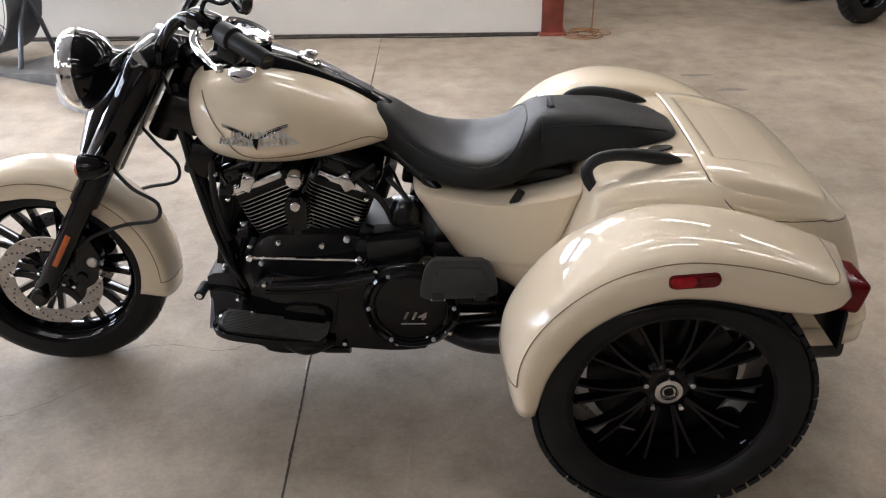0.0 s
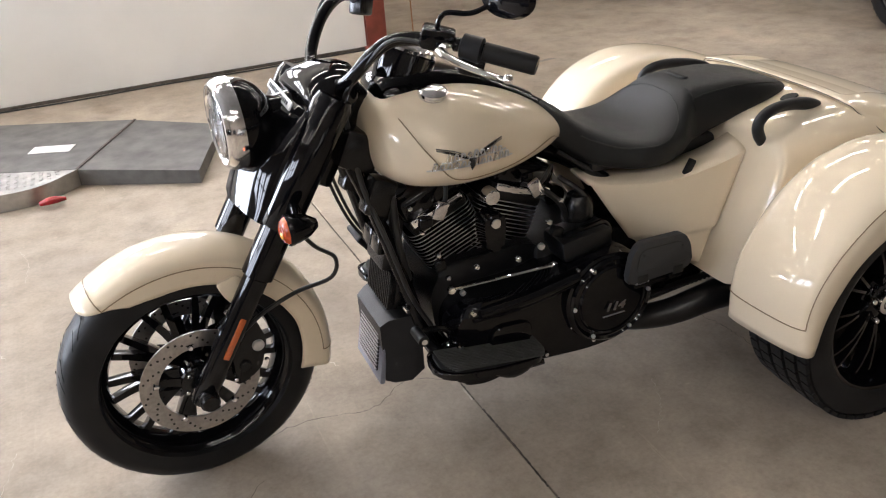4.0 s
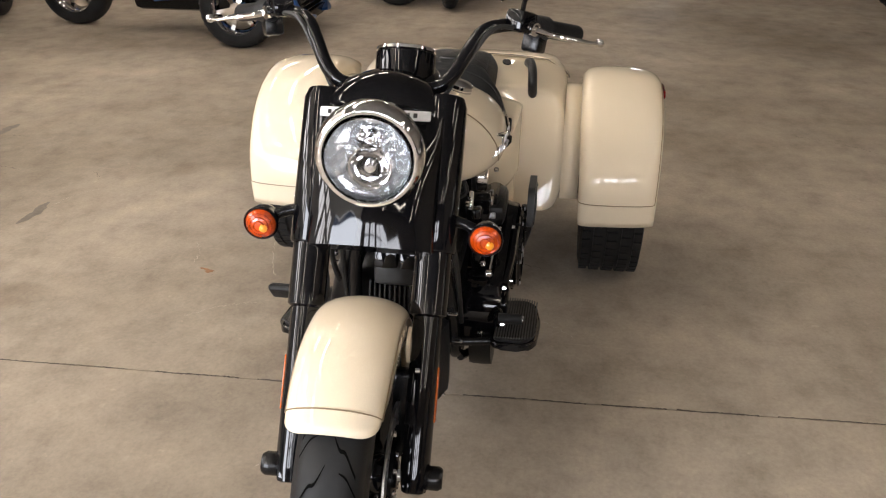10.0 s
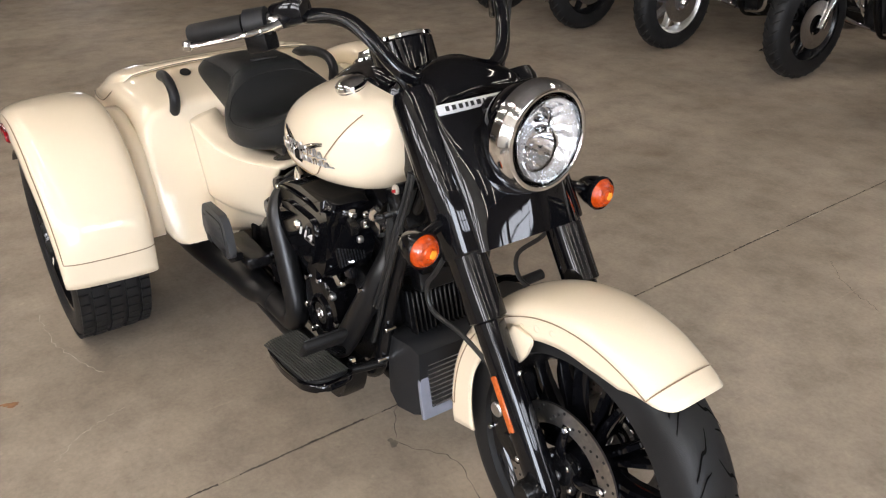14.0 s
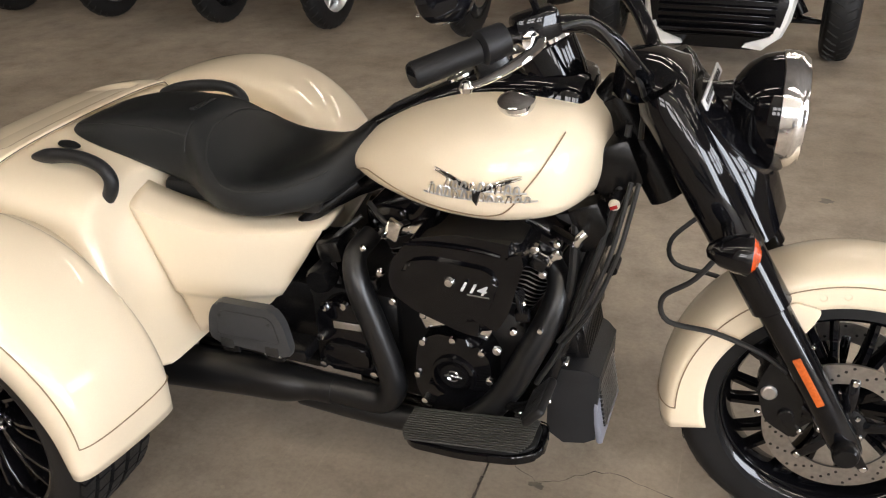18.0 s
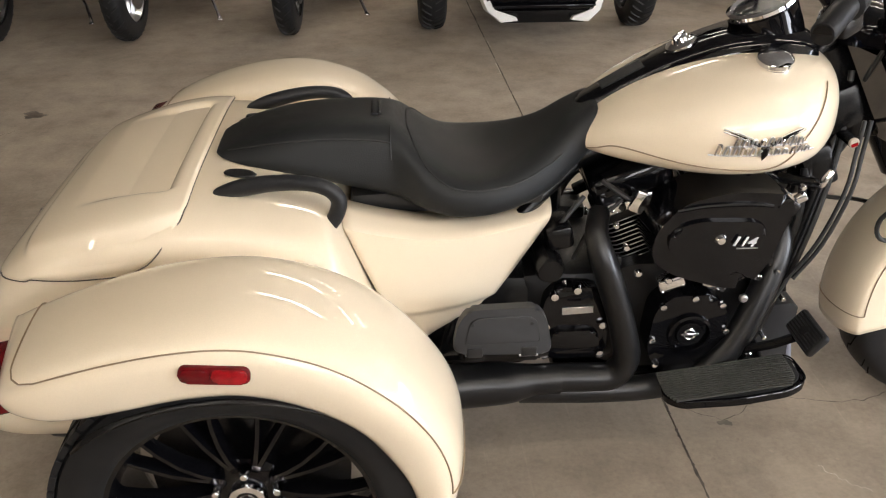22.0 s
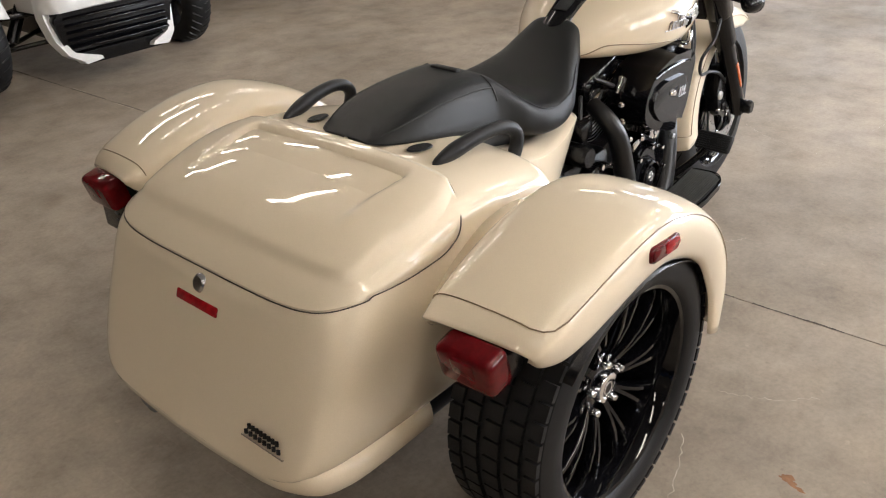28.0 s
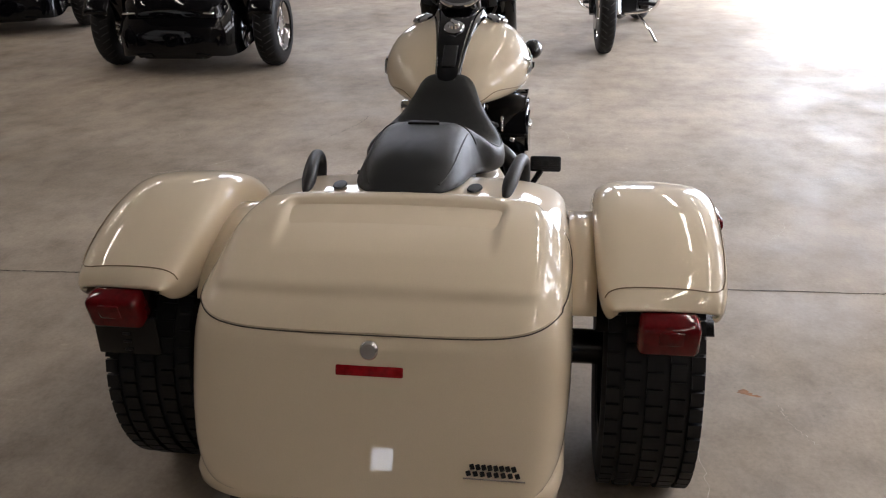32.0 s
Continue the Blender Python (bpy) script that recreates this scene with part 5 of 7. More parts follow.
# rear wheels
for sd in (-1, 1):
    C = Matrix.Translation((1.676, sd * 0.578, 0.33)) @ (Matrix.Identity(4) if sd > 0 else Matrix.Rotation(math.pi, 4, "Z"))
    rw = part("rear_wheel", lathe([(0, -0.09), (0.06, -0.09), (0.074, 0.0), (0.072, 0.02), (0.05, 0.034), (0, 0.034)], n=32), BLACK, trike, "gloss black many-spoked rear wheel", xf=C)
    sh = [(0.243, -0.102), (0.262, -0.110), (0.290, -0.110), (0.313, -0.102), (0.3215, -0.088), (0.323, -0.06), (0.3235, 0.0), (0.323, 0.06), (0.3215, 0.088), (0.313, 0.102), (0.290, 0.110), (0.262, 0.110), (0.243, 0.102), (0.236, 0.09), (0.236, -0.09), (0.243, -0.102)]
    part("tyre", lathe(sh, n=80), RUBBER, rw, "wide black rear tyre", xf=C)
    bm = bmesh.new()
    for k in range(54):
        for r_, (yy, w) in enumerate(((-0.089, 0.028), (-0.048, 0.033), (0.0, 0.036), (0.048, 0.033), (0.089, 0.028))):
            a = 2 * math.pi * (k + 0.5 * (r_ % 2)) / 54
            rr = 0.3265 if abs(yy) < 0.07 else 0.3245
            box((0.031 if r_ in (0, 4) else 0.033, w, 0.011), (rr * math.cos(a), yy, rr * math.sin(a)), (0, 90 - math.degrees(a), 0), bm=bm)
    tagged(part("tread", bm, RUBBER, rw, xf=C), kind="stuff")
    part("rim", lathe([(0.243, 0.098), (0.252, 0.10), (0.251, 0.092), (0.236, 0.086), (0.228, 0.06), (0.22, -0.05), (0.236, -0.09), (0.243, -0.1), (0.232, -0.094), (0.212, -0.05), (0.22, 0.06), (0.232, 0.094), (0.243, 0.098)], n=72), BLACK, rw, xf=C)
    for k in range(10):
        for d in (-0.10, 0.10):
            part("spoke", wheel_spoke(0.055, 0.226, 0.0085, 0.0065, 0.018, 0.012, 2 * math.pi * k / 10 + d * 0.35, 0.018, d * 0.9, 0.03), BLACK, rw, xf=C)
    cap = part("hub_cap", lathe([(0.034, 0.03), (0.036, 0.046), (0.033, 0.053), (0.023, 0.055), (0.022, 0.051), (0, 0.051)], n=32), CHROME, rw, "chrome hub cap with a black centre", xf=C)
    part("cap_centre", lathe([(0, 0.053), (0.02, 0.0525), (0.021, 0.050)], n=24), BLACK, cap, xf=C)
    part("cap_ring", lathe([(0.012, 0.0532), (0.014, 0.0542), (0.016, 0.0532)], n=24), CHROME, cap, xf=C)
    for k in range(5):
        a = 2 * math.pi * (k + 0.25) / 5
        part("wheel_nut", lathe([(0.0, 0.056), (0.006, 0.055), (0.0095, 0.05), (0.0095, 0.02)], (0.058 * math.cos(a), 0, 0.058 * math.sin(a)), n=8), CHROME, rw, xf=C)
    part("brake_disc", lathe([(0.0, -0.03), (0.185, -0.03), (0.185, -0.024), (0.0, -0.024)], n=40), SATIN, rw, xf=C)

# engine: V-twin round the crank
CR = Vector((0.74, 0, 0.36))
engine = part("engine", prism(rounded([(0.58, 0.30), (0.64, 0.22), (0.86, 0.21), (0.96, 0.26), (0.98, 0.42), (0.88, 0.50), (0.62, 0.50), (0.57, 0.42)], 0.04), -0.13, 0.13, 0.015), CRINKLE, trike, "black air-cooled V-twin engine with bright fin edges")
for sgn in (-1, 1):
    M = Matrix.Translation(CR) @ Matrix.Rotation(radians(22.5 * sgn), 4, "Y")
    part("barrel", lathe([(0.062, 0.10), (0.062, 0.30)], axis="z", n=24), SATIN, engine, xf=M)
    for k in range(15):
        z = 0.108 + 0.0116 * k
        w = 0.085 + 0.0014 * min(k, 8)
        o = rounded([(-w, -0.088), (w, -0.088), (w, 0.088), (-w, 0.088)], 0.035, 5)
        R = M @ Matrix.Translation((0, 0, z)) @ Matrix.Rotation(math.pi / 2, 4, "X")
        part("fin", prism(o, -0.0022, 0.0022), SATIN, engine, xf=R)
        part("fin_edge", prism([(a * 1.012, b * 1.012) for a, b in o], -0.0011, 0.0011), ALU, engine, xf=R)
    hd = part("cylinder_head", box((0.17, 0.19, 0.05), (0, 0, 0.295), (0, 0, 0), 0.012), CRINKLE, engine, xf=M)
    rk = part("rocker_cover", box((0.185, 0.215, 0.075), (0, 0, 0.355), (0, 0, 0), 0.022, 3), BLACK, engine, "gloss black rocker cover", xf=M)
    for sd in (-1, 1):
        part("rocker_band", box((0.15, 0.012, 0.022), (0, sd * 0.103, 0.312), (0, 0, 0), 0.004), CHROME, engine, "chrome rocker trim", xf=M)
        part("chrome_lug", box((0.05, 0.03, 0.03), (-0.055 * sgn * -1, sd * 0.11, 0.325), (0, 0, 0), 0.006), CHROME, engine, xf=M)
        for dx in (-0.07, 0.0, 0.07):
            part("bolt", lathe([(0, 0.01), (0.007, 0.009), (0.008, 0)], (dx, sd * 0.112, 0.355), n=8, rot=Matrix.Rotation(0 if sd < 0 else math.pi, 4, "X")), CHROME, engine, xf=M)
        part("spark_plug_lead", tube([(0, sd * 0.10, 0.33), (0.02, sd * 0.15, 0.35), (0.06, sd * 0.12, 0.40)], 0.006, 8, 4), CABLE, engine, xf=M)
    for dy in (0.10, 0.125):
        part("pushrod_tube", rod((0.02 * sgn * -1, dy, 0.06), (0.045 * sgn * -1, dy - 0.01, 0.32), 0.012), BLACK, engine, xf=M)
# left: primary drive
prim = part("primary_cover", prism(rounded([(0.60, 0.25), (0.66, 0.215), (1.0, 0.185), (1.13, 0.20), (1.185, 0.30), (1.17, 0.42), (1.09, 0.49), (0.98, 0.47), (0.80, 0.43), (0.63, 0.43), (0.585, 0.36)], 0.05), -0.25, -0.12, 0.02, seg=3), BLACK, engine, "gloss black primary cover")
part("clutch_dome", lathe([(0, -0.018), (0.09, -0.018), (0.115, -0.012), (0.135, 0.0), (0.14, 0.03)], (1.045, -0.262, 0.345), n=44, rot=Matrix.Rotation(math.pi, 4, "X") @ Matrix.Rotation(math.pi, 4, "X")), BLACK, prim)
lettering("114", 0.04, STEEL, prim, Matrix.Translation((1.05, -0.2845, 0.324)) @ pose(0, 0, 0, 90, 0, 0) @ Matrix(((1.15, 0.2, 0, 0), (0, 0.8, 0, 0), (0, 0, 1, 0), (0, 0, 0, 1))), 0.0012, "displacement_number", "silver number on the cover")
part("number_bar", box((0.07, 0.002, 0.003), (1.05, -0.281, 0.297)), ALU, prim)
rnd = random.Random(8)
for x, z in ((1.15, 0.25), (1.0, 0.215), (1.175, 0.4), (1.08, 0.47), (0.95, 0.45), (0.80, 0.41), (0.64, 0.41), (0.60, 0.32), (0.68, 0.235), (0.85, 0.215), (0.93, 0.28)):
    part("bolt", lathe([(0, -0.01), (0.006, -0.009), (0.0075, 0)], (x, -0.252, z), n=8), CHROME, prim)
part("primary_rib", tube([(0.66, -0.25, 0.40), (0.80, -0.258, 0.41), (0.95, -0.26, 0.435)], 0.016, 10, 4), BLACK, prim)
part("inspection_cover", prism(rounded([(0.68, 0.28), (0.80, 0.27), (0.81, 0.34), (0.69, 0.35)], 0.03), -0.262, -0.245, 0.006), BLACK, prim)
part("starter", tube([(0.93, -0.19, 0.50), (0.94, -0.19, 0.50), (1.07, -0.19, 0.515), (1.085, -0.19, 0.517)], [0.022, 0.032, 0.032, 0.02], 16), BLACK, engine)
part("starter_cap", box((0.16, 0.12, 0.07), (1.0, -0.17, 0.50), (0, -6, 0), 0.02), CRINKLE, engine)
part("oil_dome", lathe([(0.045, 0), (0.045, 0.05), (0.03, 0.075), (0, 0.08)], (1.03, -0.12, 0.53), "z", 20), SATIN, engine)
part("shift_rod", rod((0.60, -0.215, 0.472), (0.90, -0.215, 0.462), 0.0045, 8), CHROME, engine, "bright shift rod")
for x in (0.60, 0.90):
    part("rod_end", disc(0.011, 0.016, (x, -0.215, 0.472 if x < 0.7 else 0.462), n=10, bevel=0.003), CHROME, engine)
sl = part("shift_lever", tube([(0.60, -0.22, 0.33), (0.56, -0.245, 0.385), (0.50, -0.26, 0.405), (0.475, -0.275, 0.41)], 0.009, 8, 4), SATIN, trike, "black gear shift lever")
part("shift_peg", rod((0.478, -0.255, 0.41), (0.478, -0.315, 0.412), 0.014, 14), MATRUB, sl)
part("peg_cap", disc(0.008, 0.004, (0.478, -0.317, 0.412), n=10), CHROME, sl)
horn = part("horn_cover", prism(rounded([(-0.022, -0.055), (0.022, -0.055), (0.03, 0.0), (0.03, 0.035), (0.018, 0.05), (-0.018, 0.05), (-0.03, 0.035), (-0.03, 0.0)], 0.012), -0.03, 0.03, 0.01, seg=3), BLACK, engine, "gloss black horn cover", xf=Matrix.Translation((0.738, -0.172, 0.595)))
part("horn_badge", disc(0.014, 0.006, (0.738, -0.206, 0.622), n=20, bevel=0.002), CHROME, horn)
part("horn_bracket", lathe([(0.0, -0.012), (0.02, -0.008), (0.024, 0.0), (0.024, 0.02)], (0.738, -0.185, 0.69), n=18), CHROME, engine)
SH = Matrix.Translation((0.018, 0, 0))
# right: cam cover, gearbox cover, air cleaner
cam_c = part("cam_cover", prism(rounded([(0.63, 0.30), (0.66, 0.25), (0.78, 0.25), (0.81, 0.31), (0.80, 0.42), (0.76, 0.455), (0.67, 0.455), (0.63, 0.41)], 0.04), 0.12, 0.20, 0.015, seg=3), BLACK, engine, "gloss black cam cover", xf=SH)
part("cover_ring", lathe([(0.042, 0), (0.052, 0.0), (0.05, 0.008), (0.044, 0.01), (0.042, 0.004)], (0.715, 0.20, 0.355), n=32), BLACK, cam_c, xf=SH)
part("cover_badge", lathe([(0, 0.006), (0.03, 0.006), (0.033, 0.0)], (0.715, 0.20, 0.355), n=28), SATIN, cam_c, xf=SH)
part("badge_bar", box((0.04, 0.003, 0.007), (0.715, 0.2075, 0.355), (0, 0, 0), 0.001, 1), CHROME, cam_c, xf=SH)
part("badge_shield", lathe([(0.011, 0.006), (0.013, 0.0085), (0.015, 0.006)], (0.715, 0.20, 0.355), n=20), CHROME, cam_c, xf=SH)
for x, z in ((0.65, 0.43), (0.715, 0.45), (0.785, 0.43), (0.80, 0.34), (0.785, 0.27), (0.715, 0.255), (0.645, 0.275), (0.632, 0.36)):
    part("bolt", lathe([(0, 0.012), (0.0075, 0.01), (0.009, 0)], (x, 0.198, z), n=8), CHROME, cam_c, xf=SH)
for x, z, a in ((0.765, 0.475, 20), (0.665, 0.475, -20)):
    part("tappet_block", box((0.06, 0.05, 0.035), (x, 0.16, z), (0, a, 0), 0.006), CHROME, engine, xf=SH)
gb = part("gearbox", box((0.24, 0.30, 0.25), (1.0, 0.0, 0.37), (0, 0, 0), 0.03), CRINKLE, engine)
gc = part("gearbox_cover", prism(rounded([(0.90, 0.30), (0.92, 0.285), (1.04, 0.285), (1.06, 0.31), (1.05, 0.45), (1.02, 0.48), (0.93, 0.475), (0.905, 0.44)], 0.02), 0.14, 0.185, 0.01), BLACK, engine, "gloss black gearbox cover", xf=SH)
part("gearbox_rib", prism(rounded([(0.92, 0.31), (1.04, 0.31), (1.035, 0.37), (0.925, 0.37)], 0.02), 0.18, 0.20, 0.008), BLACK, gc, xf=SH)
part("data_plate", box((0.07, 0.004, 0.018), (0.975, 0.189, 0.42), (0, 3, 0), 0.001, 1), ALU, gc, xf=SH)
for x, z in ((0.92, 0.46), (1.03, 0.46), (1.045, 0.38), (1.045, 0.30), (0.915, 0.30), (0.915, 0.38), (0.98, 0.475)):
    part("bolt", lathe([(0, 0.014), (0.009, 0.012), (0.011, 0)], (x, 0.184, z), n=8), CHROME, gc, xf=SH)
part("oil_filter", tube([(1.042, 0.06, 0.522), (1.042, 0.176, 0.522), (1.042, 0.188, 0.522)], [0.033, 0.033, 0.027], 20), SATIN, engine, xf=SH)
part("solenoid", box((0.06, 0.09, 0.055), (1.02, 0.12, 0.588), (0, 12, 0), 0.012), SATIN, engine, xf=SH)
ao = rounded([(0.842, 0.60), (0.834, 0.645), (0.785, 0.705), (0.69, 0.729), (0.565, 0.722), (0.552, 0.685), (0.585, 0.555), (0.622, 0.497), (0.675, 0.498), (0.785, 0.533), (0.832, 0.565)], 0.025, 5)
air = part("air_cleaner", prism(ao, 0.11, 0.238, 0.034, seg=6), BLACK, engine, "gloss black teardrop air cleaner cover", xf=SH)
ai = rounded([(0.812, 0.605), (0.805, 0.65), (0.75, 0.668), (0.63, 0.664), (0.60, 0.645), (0.622, 0.565), (0.655, 0.528), (0.76, 0.55)], 0.03, 6)
part("raised_face", prism(ai, 0.22, 0.247, 0.012, seg=3), BLACK, air, xf=SH)
part("crease", tube([(0.80, 0.240, 0.69), (0.74, 0.241, 0.70), (0.65, 0.241, 0.702), (0.60, 0.238, 0.695)], 0.004, 6, 4), BLACK, air, xf=SH)
part("cover_screw", lathe([(0, 0.01), (0.008, 0.009), (0.012, 0.003), (0.013, 0)], (0.702, 0.246, 0.625), n=16), CHROME, air, xf=SH)
lettering("114", 0.04, SILVER, air, Matrix.Translation((0.672, 0.2515, 0.620)) @ pose(0, 0, 0, 90, 0, 180) @ Matrix(((0.95, 0.22, 0, 0), (0, 0.72, 0, 0), (0, 0, 1, 0), (0, 0, 0, 1))), 0.0012, "displacement_number", "silver number on the cover")
part("number_bar", box((0.046, 0.002, 0.0022), (0.642, 0.2485, 0.603)), ALU, air, xf=SH)
part("red_stripe", tube([(0.778, 0.228, 0.696), (0.757, 0.228, 0.7015), (0.735, 0.228, 0.707)], 0.0055, 6), AMBER, air, xf=SH)
# bright strip laid on as the ceiling's reflection along the bevel
part("bevel_highlight", tube([(0.728, 0.228, 0.709), (0.69, 0.228, 0.717), (0.64, 0.228, 0.7155), (0.592, 0.228, 0.7125)], 0.005, 6, 3), ALU, air, xf=SH)
bm = bmesh.new()
for i in range(9):
    for j in range(14):
        box((0.0045, 0.0045, 0.007), (0.0, -0.034 + 0.0085 * i, -0.06 + 0.009 * j), (0, 0, 0), bm=bm)
part("intake_mesh", box((0.008, 0.085, 0.13), (0.588, 0.175, 0.615), (0, 14, 12), 0.004), SATIN, air, xf=SH)
tagged(part("mesh_dots", bm, PLASTIC, air, xf=Matrix.Translation((0.604, 0.175, 0.615)) @ pose(0, 0, 0, 0, 14, 12)), kind="stuff")

# exhaust
ex = part("exhaust", tube([(0.93, 0.12, 0.63), (0.945, 0.175, 0.605), (0.93, 0.205, 0.55), (0.895, 0.21, 0.45), (0.868, 0.21, 0.36), (0.858, 0.21, 0.295), (0.885, 0.21, 0.25), (0.94, 0.21, 0.246), (1.0, 0.21, 0.248), (1.04, 0.212, 0.248)], [0.024, 0.026, 0.029, 0.030, 0.031, 0.032, 0.033, 0.034, 0.0345, 0.0345], 18, 5), PIPE, trike, "satin black two-into-one exhaust", xf=SH)
part("front_header", tube([(0.545, 0.07, 0.615), (0.512, 0.105, 0.58), (0.515, 0.135, 0.525), (0.555, 0.17, 0.425), (0.605, 0.197, 0.323), (0.675, 0.21, 0.245), (0.78, 0.21, 0.213), (0.92, 0.21, 0.207), (1.1, 0.21, 0.215)], [0.024, 0.026, 0.03, 0.031, 0.031, 0.031, 0.03, 0.03, 0.03], 18, 5), PIPE, ex, xf=SH)
part("muffler", tube([(1.012, 0.212, 0.248), (1.014, 0.212, 0.248), (1.07, 0.214, 0.248), (1.10, 0.217, 0.247), (1.14, 0.22, 0.246), (1.25, 0.225, 0.245), (1.6, 0.25, 0.238), (2.1, 0.25, 0.235), (2.12, 0.25, 0.235)], [0.034, 0.0362, 0.0368, 0.042, 0.049, 0.052, 0.055, 0.055, 0.04], 22, 3), PIPE, ex, xf=SH)
part("left_muffler", tube([(1.06, -0.06, 0.18), (1.16, -0.14, 0.17), (1.26, -0.22, 0.20), (1.4, -0.25, 0.235), (1.6, -0.25, 0.235), (2.17, -0.26, 0.232), (2.19, -0.26, 0.232)], [0.035, 0.038, 0.04, 0.045, 0.055, 0.055, 0.04], 18, 4), PIPE, ex, xf=SH)
part("heat_shield_screw", disc(0.006, 0.02, (0.53, 0.175, 0.50), n=8), CHROME, ex, xf=SH)

# oil cooler low in front of the frame
for_rad = part("oil_cooler", loft([[Vector((x, sy * hw, z0 if sz < 0 else z1)) for sy, sz in ((-1, -1), (1, -1), (1, 1), (-1, 1))] for x, hw, z0, z1 in ((0.432, 0.098, 0.170, 0.345), (0.455, 0.106, 0.160, 0.362), (0.50, 0.124, 0.165, 0.372), (0.54, 0.122, 0.19, 0.368))]), PLASTIC, trike, "oil cooler in a black plastic shroud with a painted sheen")
# black front face, coloured with the daylight it reflects
part("shroud_face", box((0.016, 0.205, 0.195), (0.437, 0, 0.258), (0, 10, 0), 0.006, taper=0.96), SHEENRAD, for_rad)
part("core", box((0.012, 0.148, 0.145), (0.4325, 0, 0.265), (0, 10, 0)), CABLE, for_rad)
for k in range(12):
    part("core_fin", box((0.008, 0.148, 0.0025), (0.4275 + 0.0021 * (k - 5.5), 0, 0.2 + 0.0118 * k), (0, 10, 0)), ALU, for_rad)
reg = part("regulator", box((0.05, 0.17, 0.10), (0.515, 0, 0.43), (0, 12, 0), 0.008), SATIN, trike, "black finned voltage regulator")
for k in range(13):
    part("regulator_fin", box((0.03, 0.006, 0.11), (0.487, -0.078 + 0.013 * k, 0.432), (0, 12, 0), 0.0015, 1), SATIN, reg)

# footboards, pedals
for sd in (-1, 1):
    o = rounded([(0.502, 0.232), (0.80, 0.232), (0.815, 0.31), (0.785, 0.342), (0.66, 0.358), (0.545, 0.354), (0.497, 0.325)], 0.03, 6)
    fm = Matrix(((1, 0, 0, 0), (0, 0, sd, 0), (0, 1, 0, 0), (0, 0, 0, 1)))
    fb = part("footboard", prism([(x, y * 1.0) for x, y in o], 0.278, 0.296, 0.006), BLACK, trike, "black footboard with ribbed rubber", xf=Matrix(((1, 0, 0, 0), (0, 0, sd, 0), (0, 1, 0, 0), (0, 0, 0, 1))))
    oi = [((x - 0.665) * 0.92 + 0.665, (y - 0.29) * 0.88 + 0.29) for x, y in o]
    part("rubber_pad", prism(oi, 0.294, 0.303, 0.002), MATRUB, fb, xf=fm)
    for k in range(15):
        y = 0.243 + 0.0072 * k
        t = max(0.0, (y - 0.30) / 0.06)
        # ribs paler than the pad: their sheen is in the colour
        part("rib", box((0.29 - 0.07 * t * t, 0.0035, 0.004), (0.667, sd * y, 0.3045)), RIBSHEEN, fb)
    fb.matrix_basis = Matrix.Translation((0.655, 0, 0.29 - 0.008 + (0.008 if sd < 0 else 0))) @ Matrix.Rotation(radians(8.0), 4, "Y") @ Matrix.Translation((-0.655, 0, -0.29))
    part("board_edge", tube([(x, y, 0.2965) for x, y in [(a[0], sd * a[1]) for a in o + o[:1]]], 0.002, 6), BLACK, fb)
    part("board_bracket", prism(rounded([(0.56, 0.285), (0.80, 0.285), (0.79, 0.20), (0.70, 0.165), (0.62, 0.17), (0.58, 0.22)], 0.03), sd * 0.17, sd * 0.23, 0.01), SATIN, fb)
    part("board_arm", rod((0.55, sd * 0.13, 0.27), (0.57, sd * 0.25, 0.275), 0.013), SATIN, fb)
    for p in ((0.565, 0.262, 0.29), (0.585, 0.20, 0.286)):
        part("bolt", disc(0.011, 0.016, (p[0], sd * p[1], p[2]), n=8, bevel=0.003), CHROME, fb)
    # passenger board, folded up
    po = rounded([(1.068, 0.392), (1.085, 0.482), (1.108, 0.514), (1.25, 0.510), (1.272, 0.475), (1.284, 0.40)], 0.026, 6)
    ps = part("passenger_board", prism(po, sd * 0.288, sd * 0.31, 0.006), BOARD, trike, "folded dark grey passenger footboard")
    face = rounded([(1.097, 0.428), (1.108, 0.480), (1.122, 0.492), (1.232, 0.490), (1.246, 0.478), (1.256, 0.424)], 0.010, 5)
    part("pad_face", prism(face, sd * 0.306, sd * 0.3125, 0.003), BOARD, ps)
    part("pad_outline", tube([(x, sd * 0.311, z) for x, z in face + face[:1]], 0.0016, 6), CABLE, ps)
    for x in (1.118, 1.242):
        part("screw", disc(0.004, 0.003, (x, sd * 0.313, 0.476), n=8), CABLE, ps)
    for x in (1.12, 1.235):
        part("hinge_slot", box((0.034, 0.010, 0.024), (x, sd * 0.3075, 0.402), (0, 0, 0), 0.003), CABLE, ps)
        part("hinge", box((0.045, 0.04, 0.03), (x, sd * 0.283, 0.385), (0, 0, 0), 0.006), SATIN, ps)
        part("hinge_pin", tube([(x - 0.02, sd * 0.306, 0.392), (x + 0.02, sd * 0.306, 0.392)], 0.005, 10), ALU if x < 1.2 else SATIN, ps)
    part("board_mount", box((0.20, 0.07, 0.035), (1.165, sd * 0.23, 0.365), (0, 0, 0), 0.008), SATIN, ps)
    part("mount_arm", tube([(1.16, sd * 0.22, 0.36), (1.2, sd * 0.18, 0.31), (1.3, sd * 0.15, 0.28)], 0.018, 10, 3), SATIN, ps)
bp = part("brake_pedal", tube([(0.62, 0.20, 0.30), (0.565, 0.25, 0.35), (0.53, 0.285, 0.395)], 0.011, 8, 4), SATIN, trike, "black brake pedal with a rubber pad")
part("pedal_pad", box((0.020, 0.115, 0.06), (0.515, 0.302, 0.418), (0, -38, 0), 0.009, 3), MATRUB, bp)
PAD = Matrix.Translation((0.515, 0.302, 0.418)) @ Matrix.Rotation(radians(-38), 4, "Y")
